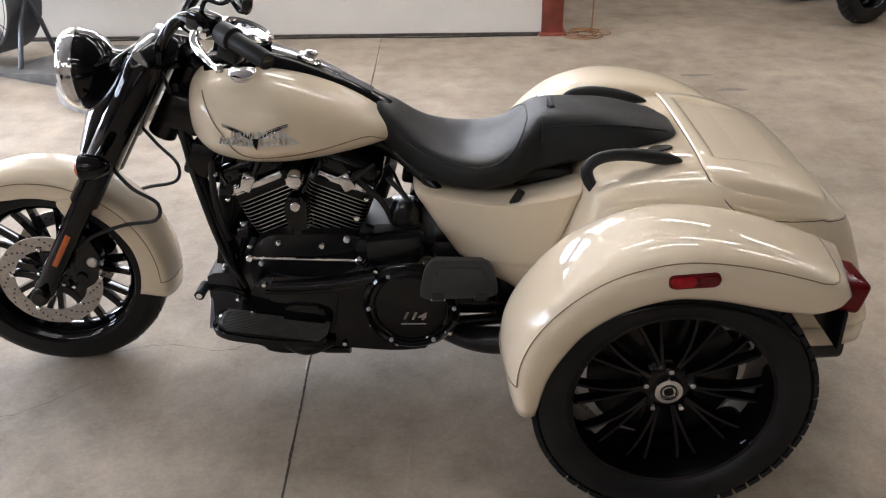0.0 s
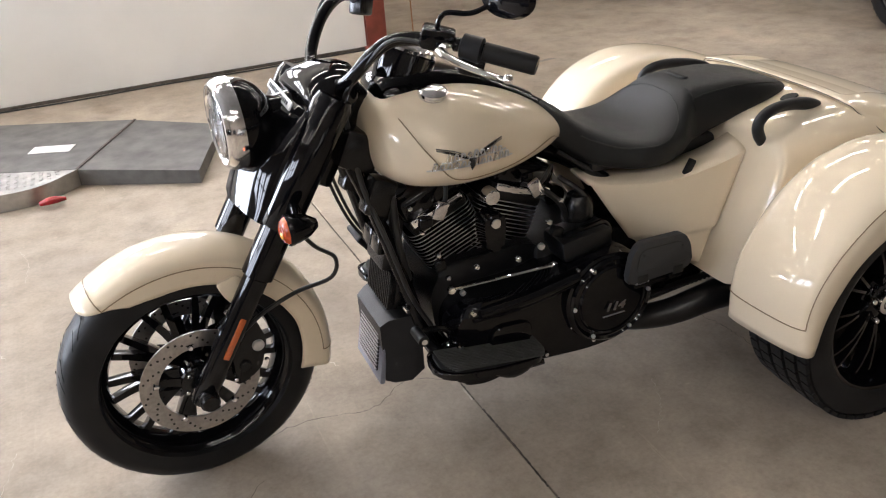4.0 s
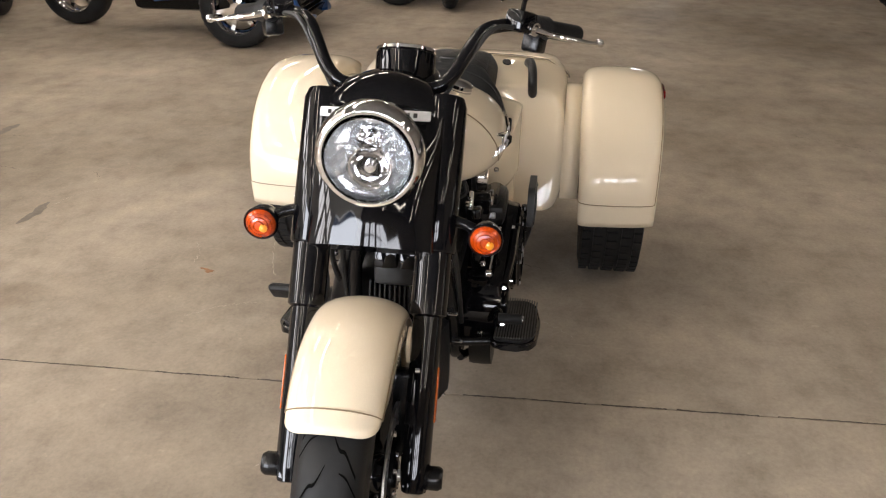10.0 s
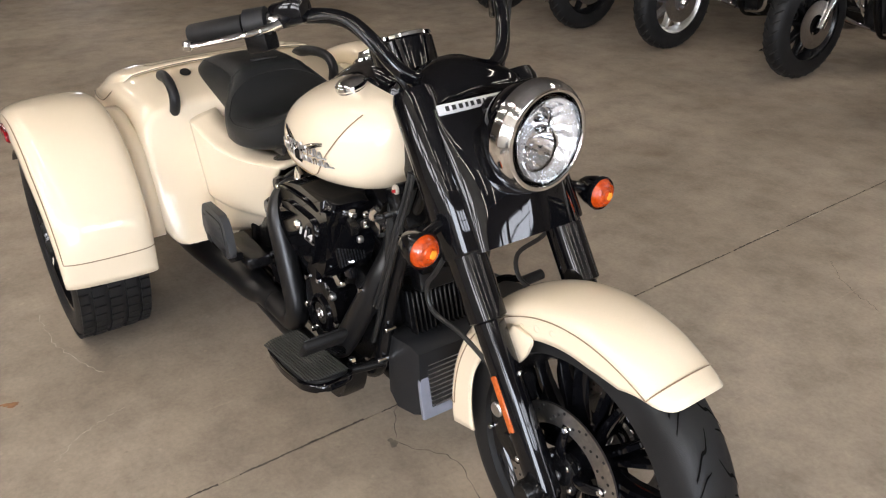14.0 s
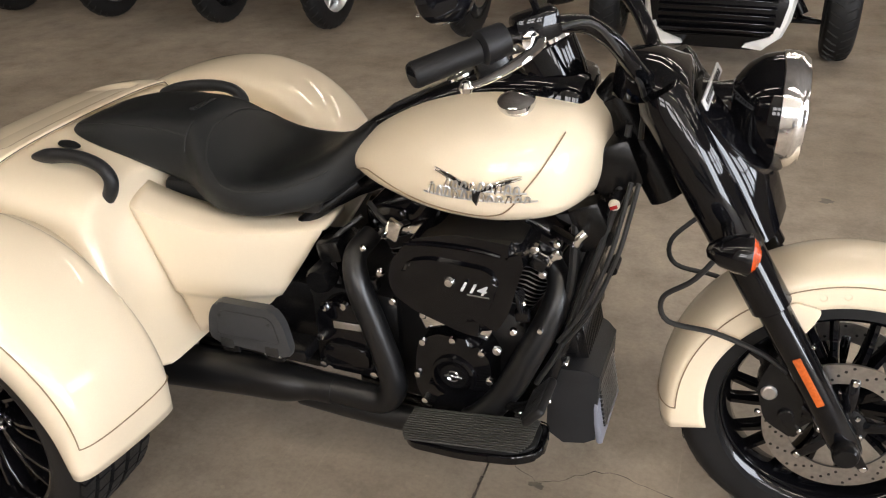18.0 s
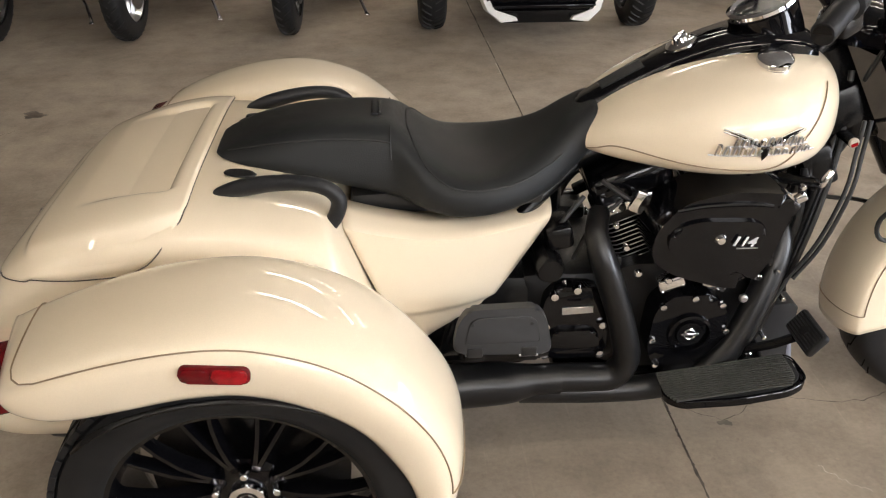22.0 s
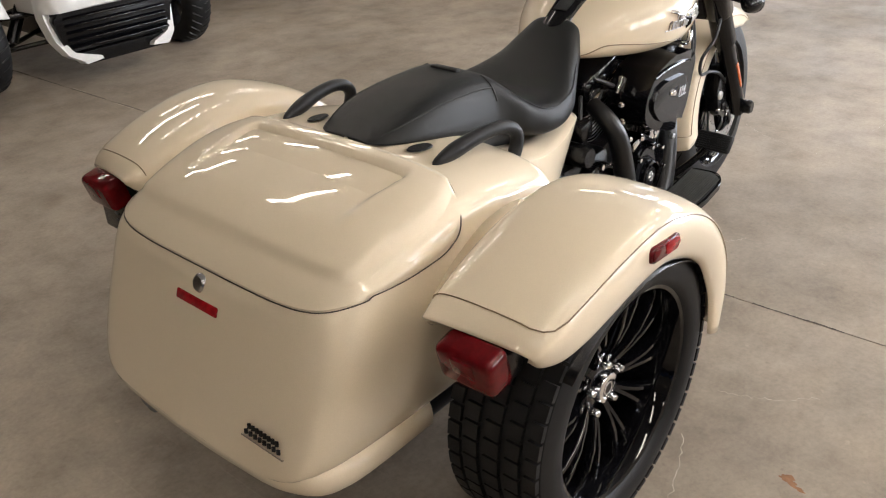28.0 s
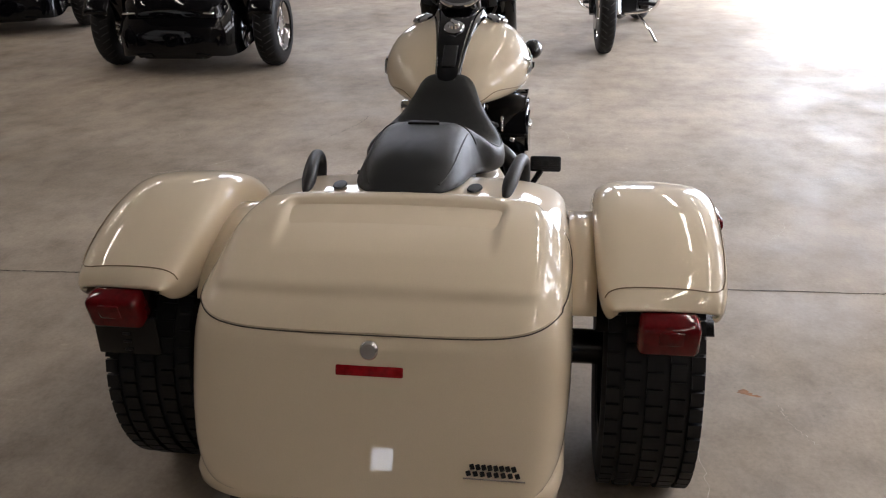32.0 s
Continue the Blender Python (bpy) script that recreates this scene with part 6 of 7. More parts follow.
for k in range(8):
    part("pad_rib", box((0.003, 0.10, 0.003), (0.0102, 0, -0.0245 + 0.007 * k), (0, 0, 0), 0.001, 1), PLASTIC, bp, xf=PAD)
part("pad_emblem", lathe([(0.0, 0.003), (0.011, 0.003), (0.013, 0.0)], (0, 0, 0), "x", 18), MATRUB, bp, xf=PAD @ Matrix.Translation((0.0095, 0, 0)))
belt = part("drive_belt", box((0.36, 0.026, 0.008), (1.32, -0.165, 0.245), (0, -3, 0), 0.002, 1), MATRUB, trike, "black toothed drive belt")
for k in range(22):
    part("belt_tooth", box((0.007, 0.026, 0.006), (1.135 + 0.0155 * k, -0.165, 0.2315 + 0.0008 * k), (0, -3, 0)), MATRUB, belt)
js = part("side_stand", tube([(0.62, -0.14, 0.19), (0.75, -0.2, 0.165), (0.86, -0.22, 0.17)], 0.012, 8, 3), SATIN, trike, "folded black side stand")

# hoses and wiring on the frame
for sd in (-1, 1):
    part("brake_hose", tube([(0.22, sd * 0.15, 0.74), (0.27, sd * 0.15, 0.66), (0.325, sd * 0.13, 0.60), (0.31, sd * 0.125, 0.545), (0.22, sd * 0.12, 0.53), (0.13, sd * 0.12, 0.50), (0.07, sd * 0.118, 0.46)], 0.0055, 8, 5), CABLE, trike, xf=STEER)
    part("wire_loom", tube([(0.42, sd * 0.06, 0.92), (0.43, sd * 0.10, 0.76), (0.47, sd * 0.14, 0.6), (0.51, sd * 0.15, 0.45), (0.56, sd * 0.15, 0.34)], 0.007, 8, 4), CABLE, trike)
    part("coil_box", box((0.07, 0.06, 0.10), (0.47, sd * 0.09, 0.72), (0, 25, 0), 0.012), SATIN, trike)
    part("head_bracket", box((0.10, 0.11, 0.10), (0.44, sd * 0.04, 0.84), (0, 25, 0), 0.015), SATIN, trike)
    for p in ((0.50, 0.145, 0.40), (0.53, 0.155, 0.30)):
        part("bolt", disc(0.006, 0.03, (p[0], sd * (p[1] - 0.012), p[2]), n=8, bevel=0.002), CHROME, trike)
# fittings beside the steering head, right
part("warning_cap", disc(0.011, 0.008, (0.424, 0.142, 0.79), n=20, bevel=0.002), PALE, trike, "pale round cap")
part("cap_mark", box((0.015, 0.003, 0.007), (0.424, 0.1475, 0.787), (0, 25, 0), 0.001, 1), REDLENS, trike)
part("cap_stem", rod((0.424, 0.08, 0.79), (0.424, 0.139, 0.79), 0.012, 10), SATIN, trike)
part("hose_elbow", tube([(0.492, 0.12, 0.70), (0.488, 0.165, 0.705), (0.482, 0.170, 0.722), (0.47, 0.165, 0.735)], 0.0085, 10, 4), CHROME, trike)
part("head_clip", box((0.026, 0.014, 0.02), (0.526, 0.168, 0.677), (0, 30, 0), 0.004), CHROME, trike)
part("head_bolt", disc(0.011, 0.02, (0.566, 0.178, 0.69), n=8, bevel=0.003), CHROME, trike)
part("head_bar", rod((0.566, 0.08, 0.69), (0.486, 0.15, 0.70), 0.012, 10), SATIN, trike)
for dx in (0.0, 0.014):
    part("control_cable", tube([(0.385 + dx, 0.12, 0.83), (0.395 + dx, 0.135, 0.76), (0.41 + dx, 0.155, 0.68), (0.45 + dx, 0.165, 0.56), (0.50 + dx, 0.165, 0.47)], 0.0048, 8, 4), CABLE, trike)
part("tank_mount", box((0.20, 0.16, 0.05), (0.75, 0, 0.73), (0, 0, 0), 0.01), SATIN, trike)
part("intake", tube([(0.74, -0.05, 0.60), (0.74, 0.12, 0.60)], 0.05, 16), SATIN, engine)
part("belly_pan", box((0.45, 0.20, 0.05), (0.80, 0, 0.205), (0, 0, 0), 0.015), SATIN, engine)

# small fittings round the engine
rnd = random.Random(21)
for sd in (-1, 1):
    for p in ((0.60, 0.20, 0.50), (0.63, 0.215, 0.455), (0.585, 0.18, 0.56), (0.87, 0.20, 0.52), (0.90, 0.19, 0.58), (0.93, 0.2, 0.64), (0.55, 0.17, 0.63), (0.525, 0.165, 0.70), (0.68, 0.2, 0.51), (0.80, 0.2, 0.50)):
        part("bolt", disc(rnd.uniform(0.006, 0.010), 0.014, (p[0], sd * p[1], p[2]), n=8, bevel=0.003), rnd.choice((CHROME, ALU, CHROME)), engine)
    for a, b, c in (((0.90, 0.12, 0.66), (0.965, 0.13, 0.60), (1.0, 0.13, 0.52)), ((0.98, 0.1, 0.66), (1.04, 0.14, 0.60), (1.03, 0.14, 0.50))):
        part("hose", tube([(a[0], sd * a[1], a[2]), (b[0], sd * b[1], b[2]), (c[0], sd * c[1], c[2])], rnd.uniform(0.005, 0.009), 8, 6), CABLE, engine)
    for x, z, w in ((0.585, 0.535, 0.03), (0.555, 0.665, 0.035), (0.925, 0.545, 0.035)):
        part("connector", box((w, 0.022, 0.028), (x, sd * 0.185, z), (0, rnd.uniform(-30, 30), 0), 0.005), rnd.choice((BLACK, SATIN)), engine)
    for x in (0.605, 0.875):
        part("chrome_bracket", box((0.035, 0.012, 0.05), (x, sd * 0.165, 0.675), (0, 25 if x < 0.7 else -25, 0), 0.005), CHROME, engine)
# ribs and bands that catch the light on the primary cover
part("cover_ridge", tube([(0.64, -0.252, 0.385), (0.78, -0.262, 0.392), (0.92, -0.264, 0.415), (1.0, -0.262, 0.45)], 0.006, 8, 4), BLACK, prim)
part("cover_ridge", lathe([(0.118, 0.0), (0.124, -0.006), (0.130, 0.0)], (1.045, -0.275, 0.345), n=44), BLACK, prim)
part("derby_step", lathe([(0.098, -0.019), (0.102, -0.022), (0.106, -0.0165)], (1.045, -0.262, 0.345), n=44), BLACK, prim)
part("kick_spring", tube([(0.66, -0.26, 0.235), (0.74, -0.27, 0.215), (0.82, -0.262, 0.225)], [0.01, 0.026, 0.012], 12, 5), SATIN, trike, "black side stand spring housing")
for k in range(6):
    part("bolt", disc(0.006, 0.01, (1.045 + 0.118 * math.cos(k * 1.047), -0.279, 0.345 + 0.118 * math.sin(k * 1.047)), n=8, bevel=0.002), ALU, prim)

# electrics packed between the down tubes
pk = part("electrics_tray", box((0.05, 0.13, 0.24), (0.515, 0, 0.60), (0, 14, 0), 0.012), CRINKLE, trike, "black electrics tray between the down tubes")
for sd in (-1, 1):
    part("relay", box((0.03, 0.05, 0.06), (0.492, sd * 0.035, 0.66), (0, 14, 0), 0.006), SATIN, pk)
    part("relay", box((0.03, 0.06, 0.05), (0.478, sd * 0.032, 0.56), (0, 14, 0), 0.006), BLACK, pk)
    part("tray_bolt", disc(0.007, 0.012, (0.47, sd * 0.105, 0.62), n=8, bevel=0.002), CHROME, pk)
    part("tray_hose", tube([(0.50, sd * 0.11, 0.72), (0.50, sd * 0.125, 0.6), (0.52, sd * 0.12, 0.48)], 0.010, 8, 4), CABLE, pk)


# ---- parked machines and other things ----
def plain_wheel(parent, at, r, w, mat_rim, spokes=5, turn=0.0, tread=True, nm="wheel", rimf=0.66):
    """A tyre on a cast rim whose axle lies along y, turned about z."""
    M = Matrix.Translation(at) @ Matrix.Rotation(radians(turn), 4, "Z")
    rim = r * rimf
    wh = part(nm, lathe([(0, -w * 0.35), (r * 0.16, -w * 0.35), (r * 0.16, w * 0.35), (0, w * 0.35)], n=20), mat_rim, parent, xf=M)
    part("tyre", lathe(tyre_profile(r, w, rim) + [(rim * 0.97, -w * 0.3), (rim * 0.97, w * 0.3), (rim, w * 0.45)], n=48), RUBBER, wh, "black tyre", xf=M)
    part("rim", lathe([(rim, -w * 0.42), (rim * 1.03, -w * 0.38), (rim * 0.9, -w * 0.2), (rim * 0.9, w * 0.2), (rim * 1.03, w * 0.38), (rim, w * 0.42), (rim * 0.93, w * 0.3), (rim * 0.84, 0), (rim * 0.93, -w * 0.3), (rim, -w * 0.42)], n=48), mat_rim, wh, xf=M)
    for k in range(spokes):
        part("spoke", wheel_spoke(r * 0.12, rim * 0.9, r * 0.06, r * 0.05, w * 0.2, w * 0.16, 2 * math.pi * (k + 0.2) / spokes, 0), mat_rim, wh, xf=M)
    if tread:
        # black bars on the tyre's surface paint the dark of its grooves
        bm = bmesh.new()
        for k in range(34):
            for sd in (-1, 1):
                a0 = 2 * math.pi * (k + (0.5 if sd > 0 else 0)) / 34
                pts = []
                for i in range(4):
                    lat = w * (0.06 + 0.11 * i)
                    c = (lat / (w / 2)) ** 1.25
                    rr = rim + (r - rim) * max(0.0, 1 - c * c) ** 0.275 + 0.0008
                    a = a0 + 0.035 * i
                    pts.append((rr * math.cos(a), sd * lat, rr * math.sin(a)))
                tube(pts, 0.0045, 5, bm=bm)
        tagged(part("tread_groove", bm, CABLE, wh, xf=M), kind="stuff")
    return wh


def cruiser(label, paint, rim, steer=12, group="parked motorcycles"):
    """A motorcycle that faces +x, its front tyre touching the floor at the origin."""
    t = thing("motorcycle", label, "motorcycle", group)
    r = 0.325
    plain_wheel(t, (0, 0, r), r, 0.13, rim, 9, steer, nm="front_wheel")
    S = Matrix.Rotation(radians(steer), 4, "Z")
    for sd in (-1, 1):
        part("fork_leg", tube([(0.0, sd * 0.10, r - 0.02), (-0.33, sd * 0.10, 0.92)], 0.027, 12), CHROME if sd > 0 else SATIN, t, xf=S)
        part("brake_disc", lathe([(0.06, -0.002), (0.14, -0.002), (0.14, 0.002), (0.06, 0.002)], (0, sd * 0.075, r), n=32), STEEL, t, xf=S)
    fr = []
    for a in np.linspace(40, 165, 20):
        fr.append([Vector(((r + 0.035 - 0.03 * abs(b) ** 2) * math.cos(radians(a)), 0.075 * b, r + (r + 0.035 - 0.03 * abs(b) ** 2) * math.sin(radians(a)))) for b in np.linspace(-1, 1, 9)])
    part("front_fender", loft(fr, closed=False), paint, t, xf=S, thick=0.005)
    part("headlamp", lathe([(0, -0.08), (0.06, -0.07), (0.09, -0.02), (0.095, 0.02), (0.08, 0.03), (0, 0.035)], (-0.18, 0, 0.95), "x", 24), BLACK, t, xf=S @ Matrix.Translation((-0.18, 0, 0.95)) @ Matrix.Rotation(math.pi, 4, "Y") @ Matrix.Translation((0.18, 0, -0.95)))
    part("handlebar", tube([(-0.60, -0.40, 1.08), (-0.48, -0.3, 1.14), (-0.38, -0.1, 1.05), (-0.38, 0.1, 1.05), (-0.48, 0.3, 1.14), (-0.60, 0.40, 1.08)], 0.014, 8, 4), BLACK, t)
    part("frame", tube([(-0.36, 0, 0.90), (-0.46, 0, 0.6), (-0.55, 0, 0.25), (-0.7, 0, 0.18), (-1.2, 0, 0.2), (-1.4, 0, 0.5)], 0.025, 10, 4), SATIN, t)
    part("engine_case", prism(rounded([(-0.55, 0.2), (-1.1, 0.18), (-1.15, 0.42), (-0.95, 0.5), (-0.6, 0.48)], 0.06), -0.15, 0.15, 0.03), CRINKLE, t)
    for sg in (-1, 1):
        M = Matrix.Translation((-0.78, 0, 0.36)) @ Matrix.Rotation(radians(22 * sg), 4, "Y")
        for k in range(7):
            part("fin", box((0.16, 0.18, 0.008), (0, 0, 0.14 + 0.024 * k), (0, 0, 0), 0.003, 1), ALU if k % 2 else SATIN, t, xf=M)
        part("rocker_cover", box((0.17, 0.2, 0.07), (0, 0, 0.34), (0, 0, 0), 0.02), CHROME, t, xf=M)
    part("exhaust", tube([(-0.60, -0.15, 0.55), (-0.58, -0.2, 0.4), (-0.72, -0.21, 0.24), (-1.2, -0.2, 0.26), (-1.9, -0.2, 0.3)], [0.024, 0.026, 0.03, 0.045, 0.045], 12, 4), CHROME, t)
    part("primary_cover", prism(rounded([(-0.62, 0.24), (-1.12, 0.22), (-1.16, 0.42), (-0.64, 0.40)], 0.08), 0.15, 0.24, 0.02), CHROME if rim is ALU else BLACK, t)
    part("tank", loft([[Vector((x, hw * math.cos(a), z + h * math.sin(a))) for a in np.linspace(0, 2 * math.pi, 20, endpoint=False)] for x, hw, h, z in smooth_path([(-0.42, 0.06, 0.05, 0.86), (-0.5, 0.15, 0.1, 0.86), (-0.65, 0.17, 0.12, 0.85), (-0.85, 0.12, 0.09, 0.82), (-1.0, 0.04, 0.03, 0.8)], 3)]), paint, t)
    part("seat", loft([[Vector((x, hw * math.cos(a), z + h * math.sin(a))) for a in np.linspace(0, 2 * math.pi, 16, endpoint=False)] for x, hw, h, z in smooth_path([(-0.95, 0.08, 0.03, 0.78), (-1.1, 0.15, 0.05, 0.72), (-1.3, 0.16, 0.05, 0.72), (-1.45, 0.12, 0.06, 0.78), (-1.6, 0.08, 0.03, 0.8)], 3)]), LEATHER, t)
    part("rear_fender", loft([[Vector((-1.63 + rr * math.cos(radians(a)), 0.1 * b, r + rr * math.sin(radians(a)))) for b, rr in ((-1, r), (-0.9, r + 0.04), (0, r + 0.06), (0.9, r + 0.04), (1, r))] for a in np.linspace(-5, 130, 16)], closed=False), paint, t, thick=0.006)
    plain_wheel(t, (-1.63, 0, r), r, 0.16, rim, 9, tread=False, nm="rear_wheel")
    part("engine_guard", tube([(-0.40, 0.05, 0.7), (-0.42, 0.3, 0.62), (-0.45, 0.36, 0.45), (-0.5, 0.3, 0.28), (-0.55, 0.06, 0.22)], 0.013, 8, 4), CHROME, t)
    part("engine_guard", tube([(-0.40, -0.05, 0.7), (-0.42, -0.3, 0.62), (-0.45, -0.36, 0.45), (-0.5, -0.3, 0.28), (-0.55, -0.06, 0.22)], 0.013, 8, 4), CHROME, t)
    part("side_stand", tube([(-0.70, 0.14, 0.2), (-0.62, 0.25, 0.1), (-0.53, 0.33, 0.012)], 0.011, 8, 2), CHROME, t, "chrome side stand")
    part("stand_foot", box((0.06, 0.03, 0.012), (-0.51, 0.34, 0.008), (0, 0, 30), 0.003), CHROME, t)
    part("footpeg", rod((-0.62, 0.14, 0.3), (-0.6, 0.32, 0.3), 0.015), MATRUB, t)
    part("footpeg", rod((-0.62, -0.14, 0.3), (-0.6, -0.32, 0.3), 0.015), MATRUB, t)
    return t


# front tyre contact, heading in degrees (0 faces +x)
m_black = cruiser("black cruiser motorcycle on its side stand in a row", BLACK, SATIN, 14)
m_chrome = cruiser("dark touring motorcycle with bright wheels on its side stand", BLACK, ALU, 14)
m_white = cruiser("cream and black motorcycle leaning on its side stand", BLACK, CHROME, 18)
m_black.matrix_basis = pose(2.03, -3.64, 0, 0, 0, 74)
m_chrome.matrix_basis = pose(3.0, -3.57, 0, 0, 0, 74)
m_white.matrix_basis = pose(-3.5, 0.66, 0, 0, 0, -14)
for src, x, y, a in ((m_black, 3.82, -3.52, 74), (m_chrome, 4.72, -3.45, 72), (m_black, 5.6, -3.42, 74), (m_black, 6.5, -3.45, 74), (m_chrome, 7.5, -3.5, 74),
                     (m_chrome, 4.1, 5.15, -165), (m_black, 3.9, 6.05, -165), (m_black, 4.25, 4.35, -165), (m_black, 6.9, 0.78, 165)):
    copy_thing(src, pose(x, y, 0, 0, 0, a))


def roadster(label, paint, rim, dark=False):
    """A three-wheeler with two wheels in front; faces +x, front axle over the origin."""
    t = thing("three_wheeler", label, "three-wheeler", "parked three-wheelers")
    r, half = 0.30, 0.65
    for sd in (-1, 1):
        plain_wheel(t, (0, sd * half, r), r, 0.175, rim, 6, nm="front_wheel", rimf=0.64)
        fr = []
        for a in np.linspace(25, 150, 16):
            fr.append([Vector(((r + 0.05) * math.cos(radians(a)), sd * half + 0.1 * b, r + (r + 0.05 - 0.02 * b * b) * math.sin(radians(a)))) for b in np.linspace(-1, 1, 7)])
        part("front_fender", loft(fr, closed=False), paint, t, thick=0.008)
        for x in (-0.08, 0.08):
            part("control_arm", tube([(x * 2, sd * 0.2, 0.24), (0, sd * (half - 0.1), 0.2)], 0.014, 8), SATIN, t)
            part("control_arm", tube([(x * 2, sd * 0.2, 0.40), (0, sd * (half - 0.1), 0.38)], 0.014, 8), SATIN, t)
        part("damper", tube([(-0.05, sd * 0.25, 0.55), (0, sd * (half - 0.2), 0.24)], 0.035, 10), SATIN, t)
        # bumper corner wing
        part("bumper_wing", loft([[Vector((x, sd * y, z)), Vector((x + 0.05, sd * (y - 0.02), z)), Vector((x + 0.05, sd * (y - w), z + 0.01)), Vector((x - 0.02, sd * (y - w), z))] for x, y, z, w in ((0.28, 0.40, 0.52, 0.07), (0.30, 0.41, 0.40, 0.055), (0.33, 0.39, 0.28, 0.05), (0.38, 0.355, 0.20, 0.06), (0.42, 0.30, 0.165, 0.13), (0.42, 0.28, 0.145, 0.12))]), paint, t, angle=20)
        part("headlamp", box((0.08, 0.20, 0.06), (0.30, sd * 0.25, 0.64), (0, 30, sd * 15), 0.015), MIRROR, t)
    part("grille", prism(rounded([(-0.33, 0.21), (0.33, 0.21), (0.37, 0.40), (0.30, 0.44), (-0.30, 0.44), (-0.37, 0.40)], 0.03), 0, 0.06, 0.01), SATIN, t, xf=Matrix.Translation((0.40, 0, 0)) @ Matrix.Rotation(radians(90), 4, "Z"))
    for k in range(5):
        part("grille_slat", box((0.03, 0.62, 0.012), (0.415 - 0.004 * k, 0, 0.235 + 0.04 * k), (0, 25, 0), 0.003, 1), BLACK, t)
    part("splitter", prism(rounded([(-0.26, 0.13), (0.26, 0.13), (0.31, 0.20), (-0.31, 0.20)], 0.02), 0, 0.09, 0.01), SATIN, t, xf=Matrix.Translation((0.42, 0, 0)) @ Matrix.Rotation(radians(90), 4, "Z"))
    part("red_badge", box((0.006, 0.06, 0.015), (0.43, -0.2, 0.462), (0, 0, 0), 0.002), REDLENS, t)
    part("nose", loft([[Vector((x, y * w, z0 + (z1 - z0) * h)) for y, h in ((-1, 0), (-0.95, 0.5), (-0.7, 0.9), (-0.3, 1.0), (0, 1.04), (0.3, 1.0), (0.7, 0.9), (0.95, 0.5), (1, 0))] for x, w, z0, z1 in smooth_path([(0.44, 0.20, 0.44, 0.49), (0.42, 0.33, 0.43, 0.54), (0.33, 0.40, 0.43, 0.64), (0.15, 0.40, 0.42, 0.76), (-0.15, 0.34, 0.38, 0.88), (-0.5, 0.26, 0.3, 0.92), (-0.9, 0.22, 0.25, 0.80)], 3)]), paint, t, angle=30)
    if dark:
        part("wide_cowl", loft([[Vector((x, y * w, z0 + (z1 - z0) * h)) for y, h in ((-1, 0), (-1, 0.45), (-0.8, 0.85), (-0.4, 1.0), (0.4, 1.0), (0.8, 0.85), (1, 0.45), (1, 0))] for x, w, z0, z1 in smooth_path([(0.46, 0.30, 0.16, 0.34), (0.40, 0.42, 0.15, 0.50), (0.25, 0.48, 0.16, 0.66), (0.0, 0.50, 0.2, 0.78), (-0.3, 0.5, 0.2, 0.86), (-0.9, 0.45, 0.2, 0.8)], 3)]), paint, t, angle=35)
        for sd in (-1, 1):
            part("cowl_wing", box((0.5, 0.16, 0.30), (-0.05, sd * 0.52, 0.52), (0, 12, 0), 0.06, 3), paint, t)
            part("chrome_trim", box((0.02, 0.20, 0.014), (0.42, sd * 0.26, 0.47), (0, 0, sd * -20), 0.004), CHROME, t)
    part("belly", box((1.3, 0.42, 0.3), (-0.45, 0, 0.32), (0, 0, 0), 0.06), SATIN, t)
    part("side_panel", box((0.7, 0.62, 0.26), (-0.75, 0, 0.46), (0, 4, 0), 0.09, 3), paint, t)
    part("seat", box((0.85, 0.34, 0.14), (-1.15, 0, 0.72), (0, -4, 0), 0.06, 3), LEATHER, t)
    part("tail", box((0.6, 0.34, 0.2), (-1.65, 0, 0.70), (0, -10, 0), 0.07, 3), paint, t)
    part("handlebar", tube([(-0.75, -0.38, 1.05), (-0.6, -0.2, 1.02), (-0.6, 0.2, 1.02), (-0.75, 0.38, 1.05)], 0.015, 8, 3), BLACK, t)
    plain_wheel(t, (-1.7, 0, 0.31), 0.31, 0.22, rim, 6, tread=False, nm="rear_wheel", rimf=0.64)
    return t


r_white = roadster("white sports three-wheeler with a black grille", WHITE, SATIN)
r_white.matrix_basis = pose(0.49, -3.72, 0, 0, 0, 90)
r_black = roadster("gloss black three-wheeler with chrome wheels", BLACK, CHROME, True)
r_black.matrix_basis = pose(-2.98, -2.57, 0, 0, 0, 1)
r_blue = roadster("metallic blue three-wheeler with chrome wheels", BLUE, CHROME)
r_blue.matrix_basis = pose(5.62, 2.15, 0, 0, 0, -90)
copy_thing(r_blue, pose(7.6, 1.2, 0, 0, 0, -100))
copy_thing(r_black, pose(-1.45, -4.75, 0, 0, 0, 86))
copy_thing(r_black, pose(-4.5, -5.1, 0, 0, 0, 20))

# low wheel-chock platform with ramps
lift = thing("ramp_platform", "low steel tyre ramp platform with worn grey mats", "ramp platform")


def plate(pts, z_of, name, mat, label="", side=None):
    bm = bmesh.new()
    top = [bm.verts.new((x, y, z_of(x, y))) for x, y in pts]
    low = [bm.verts.new((x, y, 0.002)) for x, y in pts]
    bm.faces.new(top)
    bm.faces.new(low[::-1])
    for i in range(len(pts)):
        j = (i + 1) % len(pts)
        bm.faces.new((top[i], low[i], low[j], top[j]))
    return part(name, bm, mat, lift, label, angle=30)


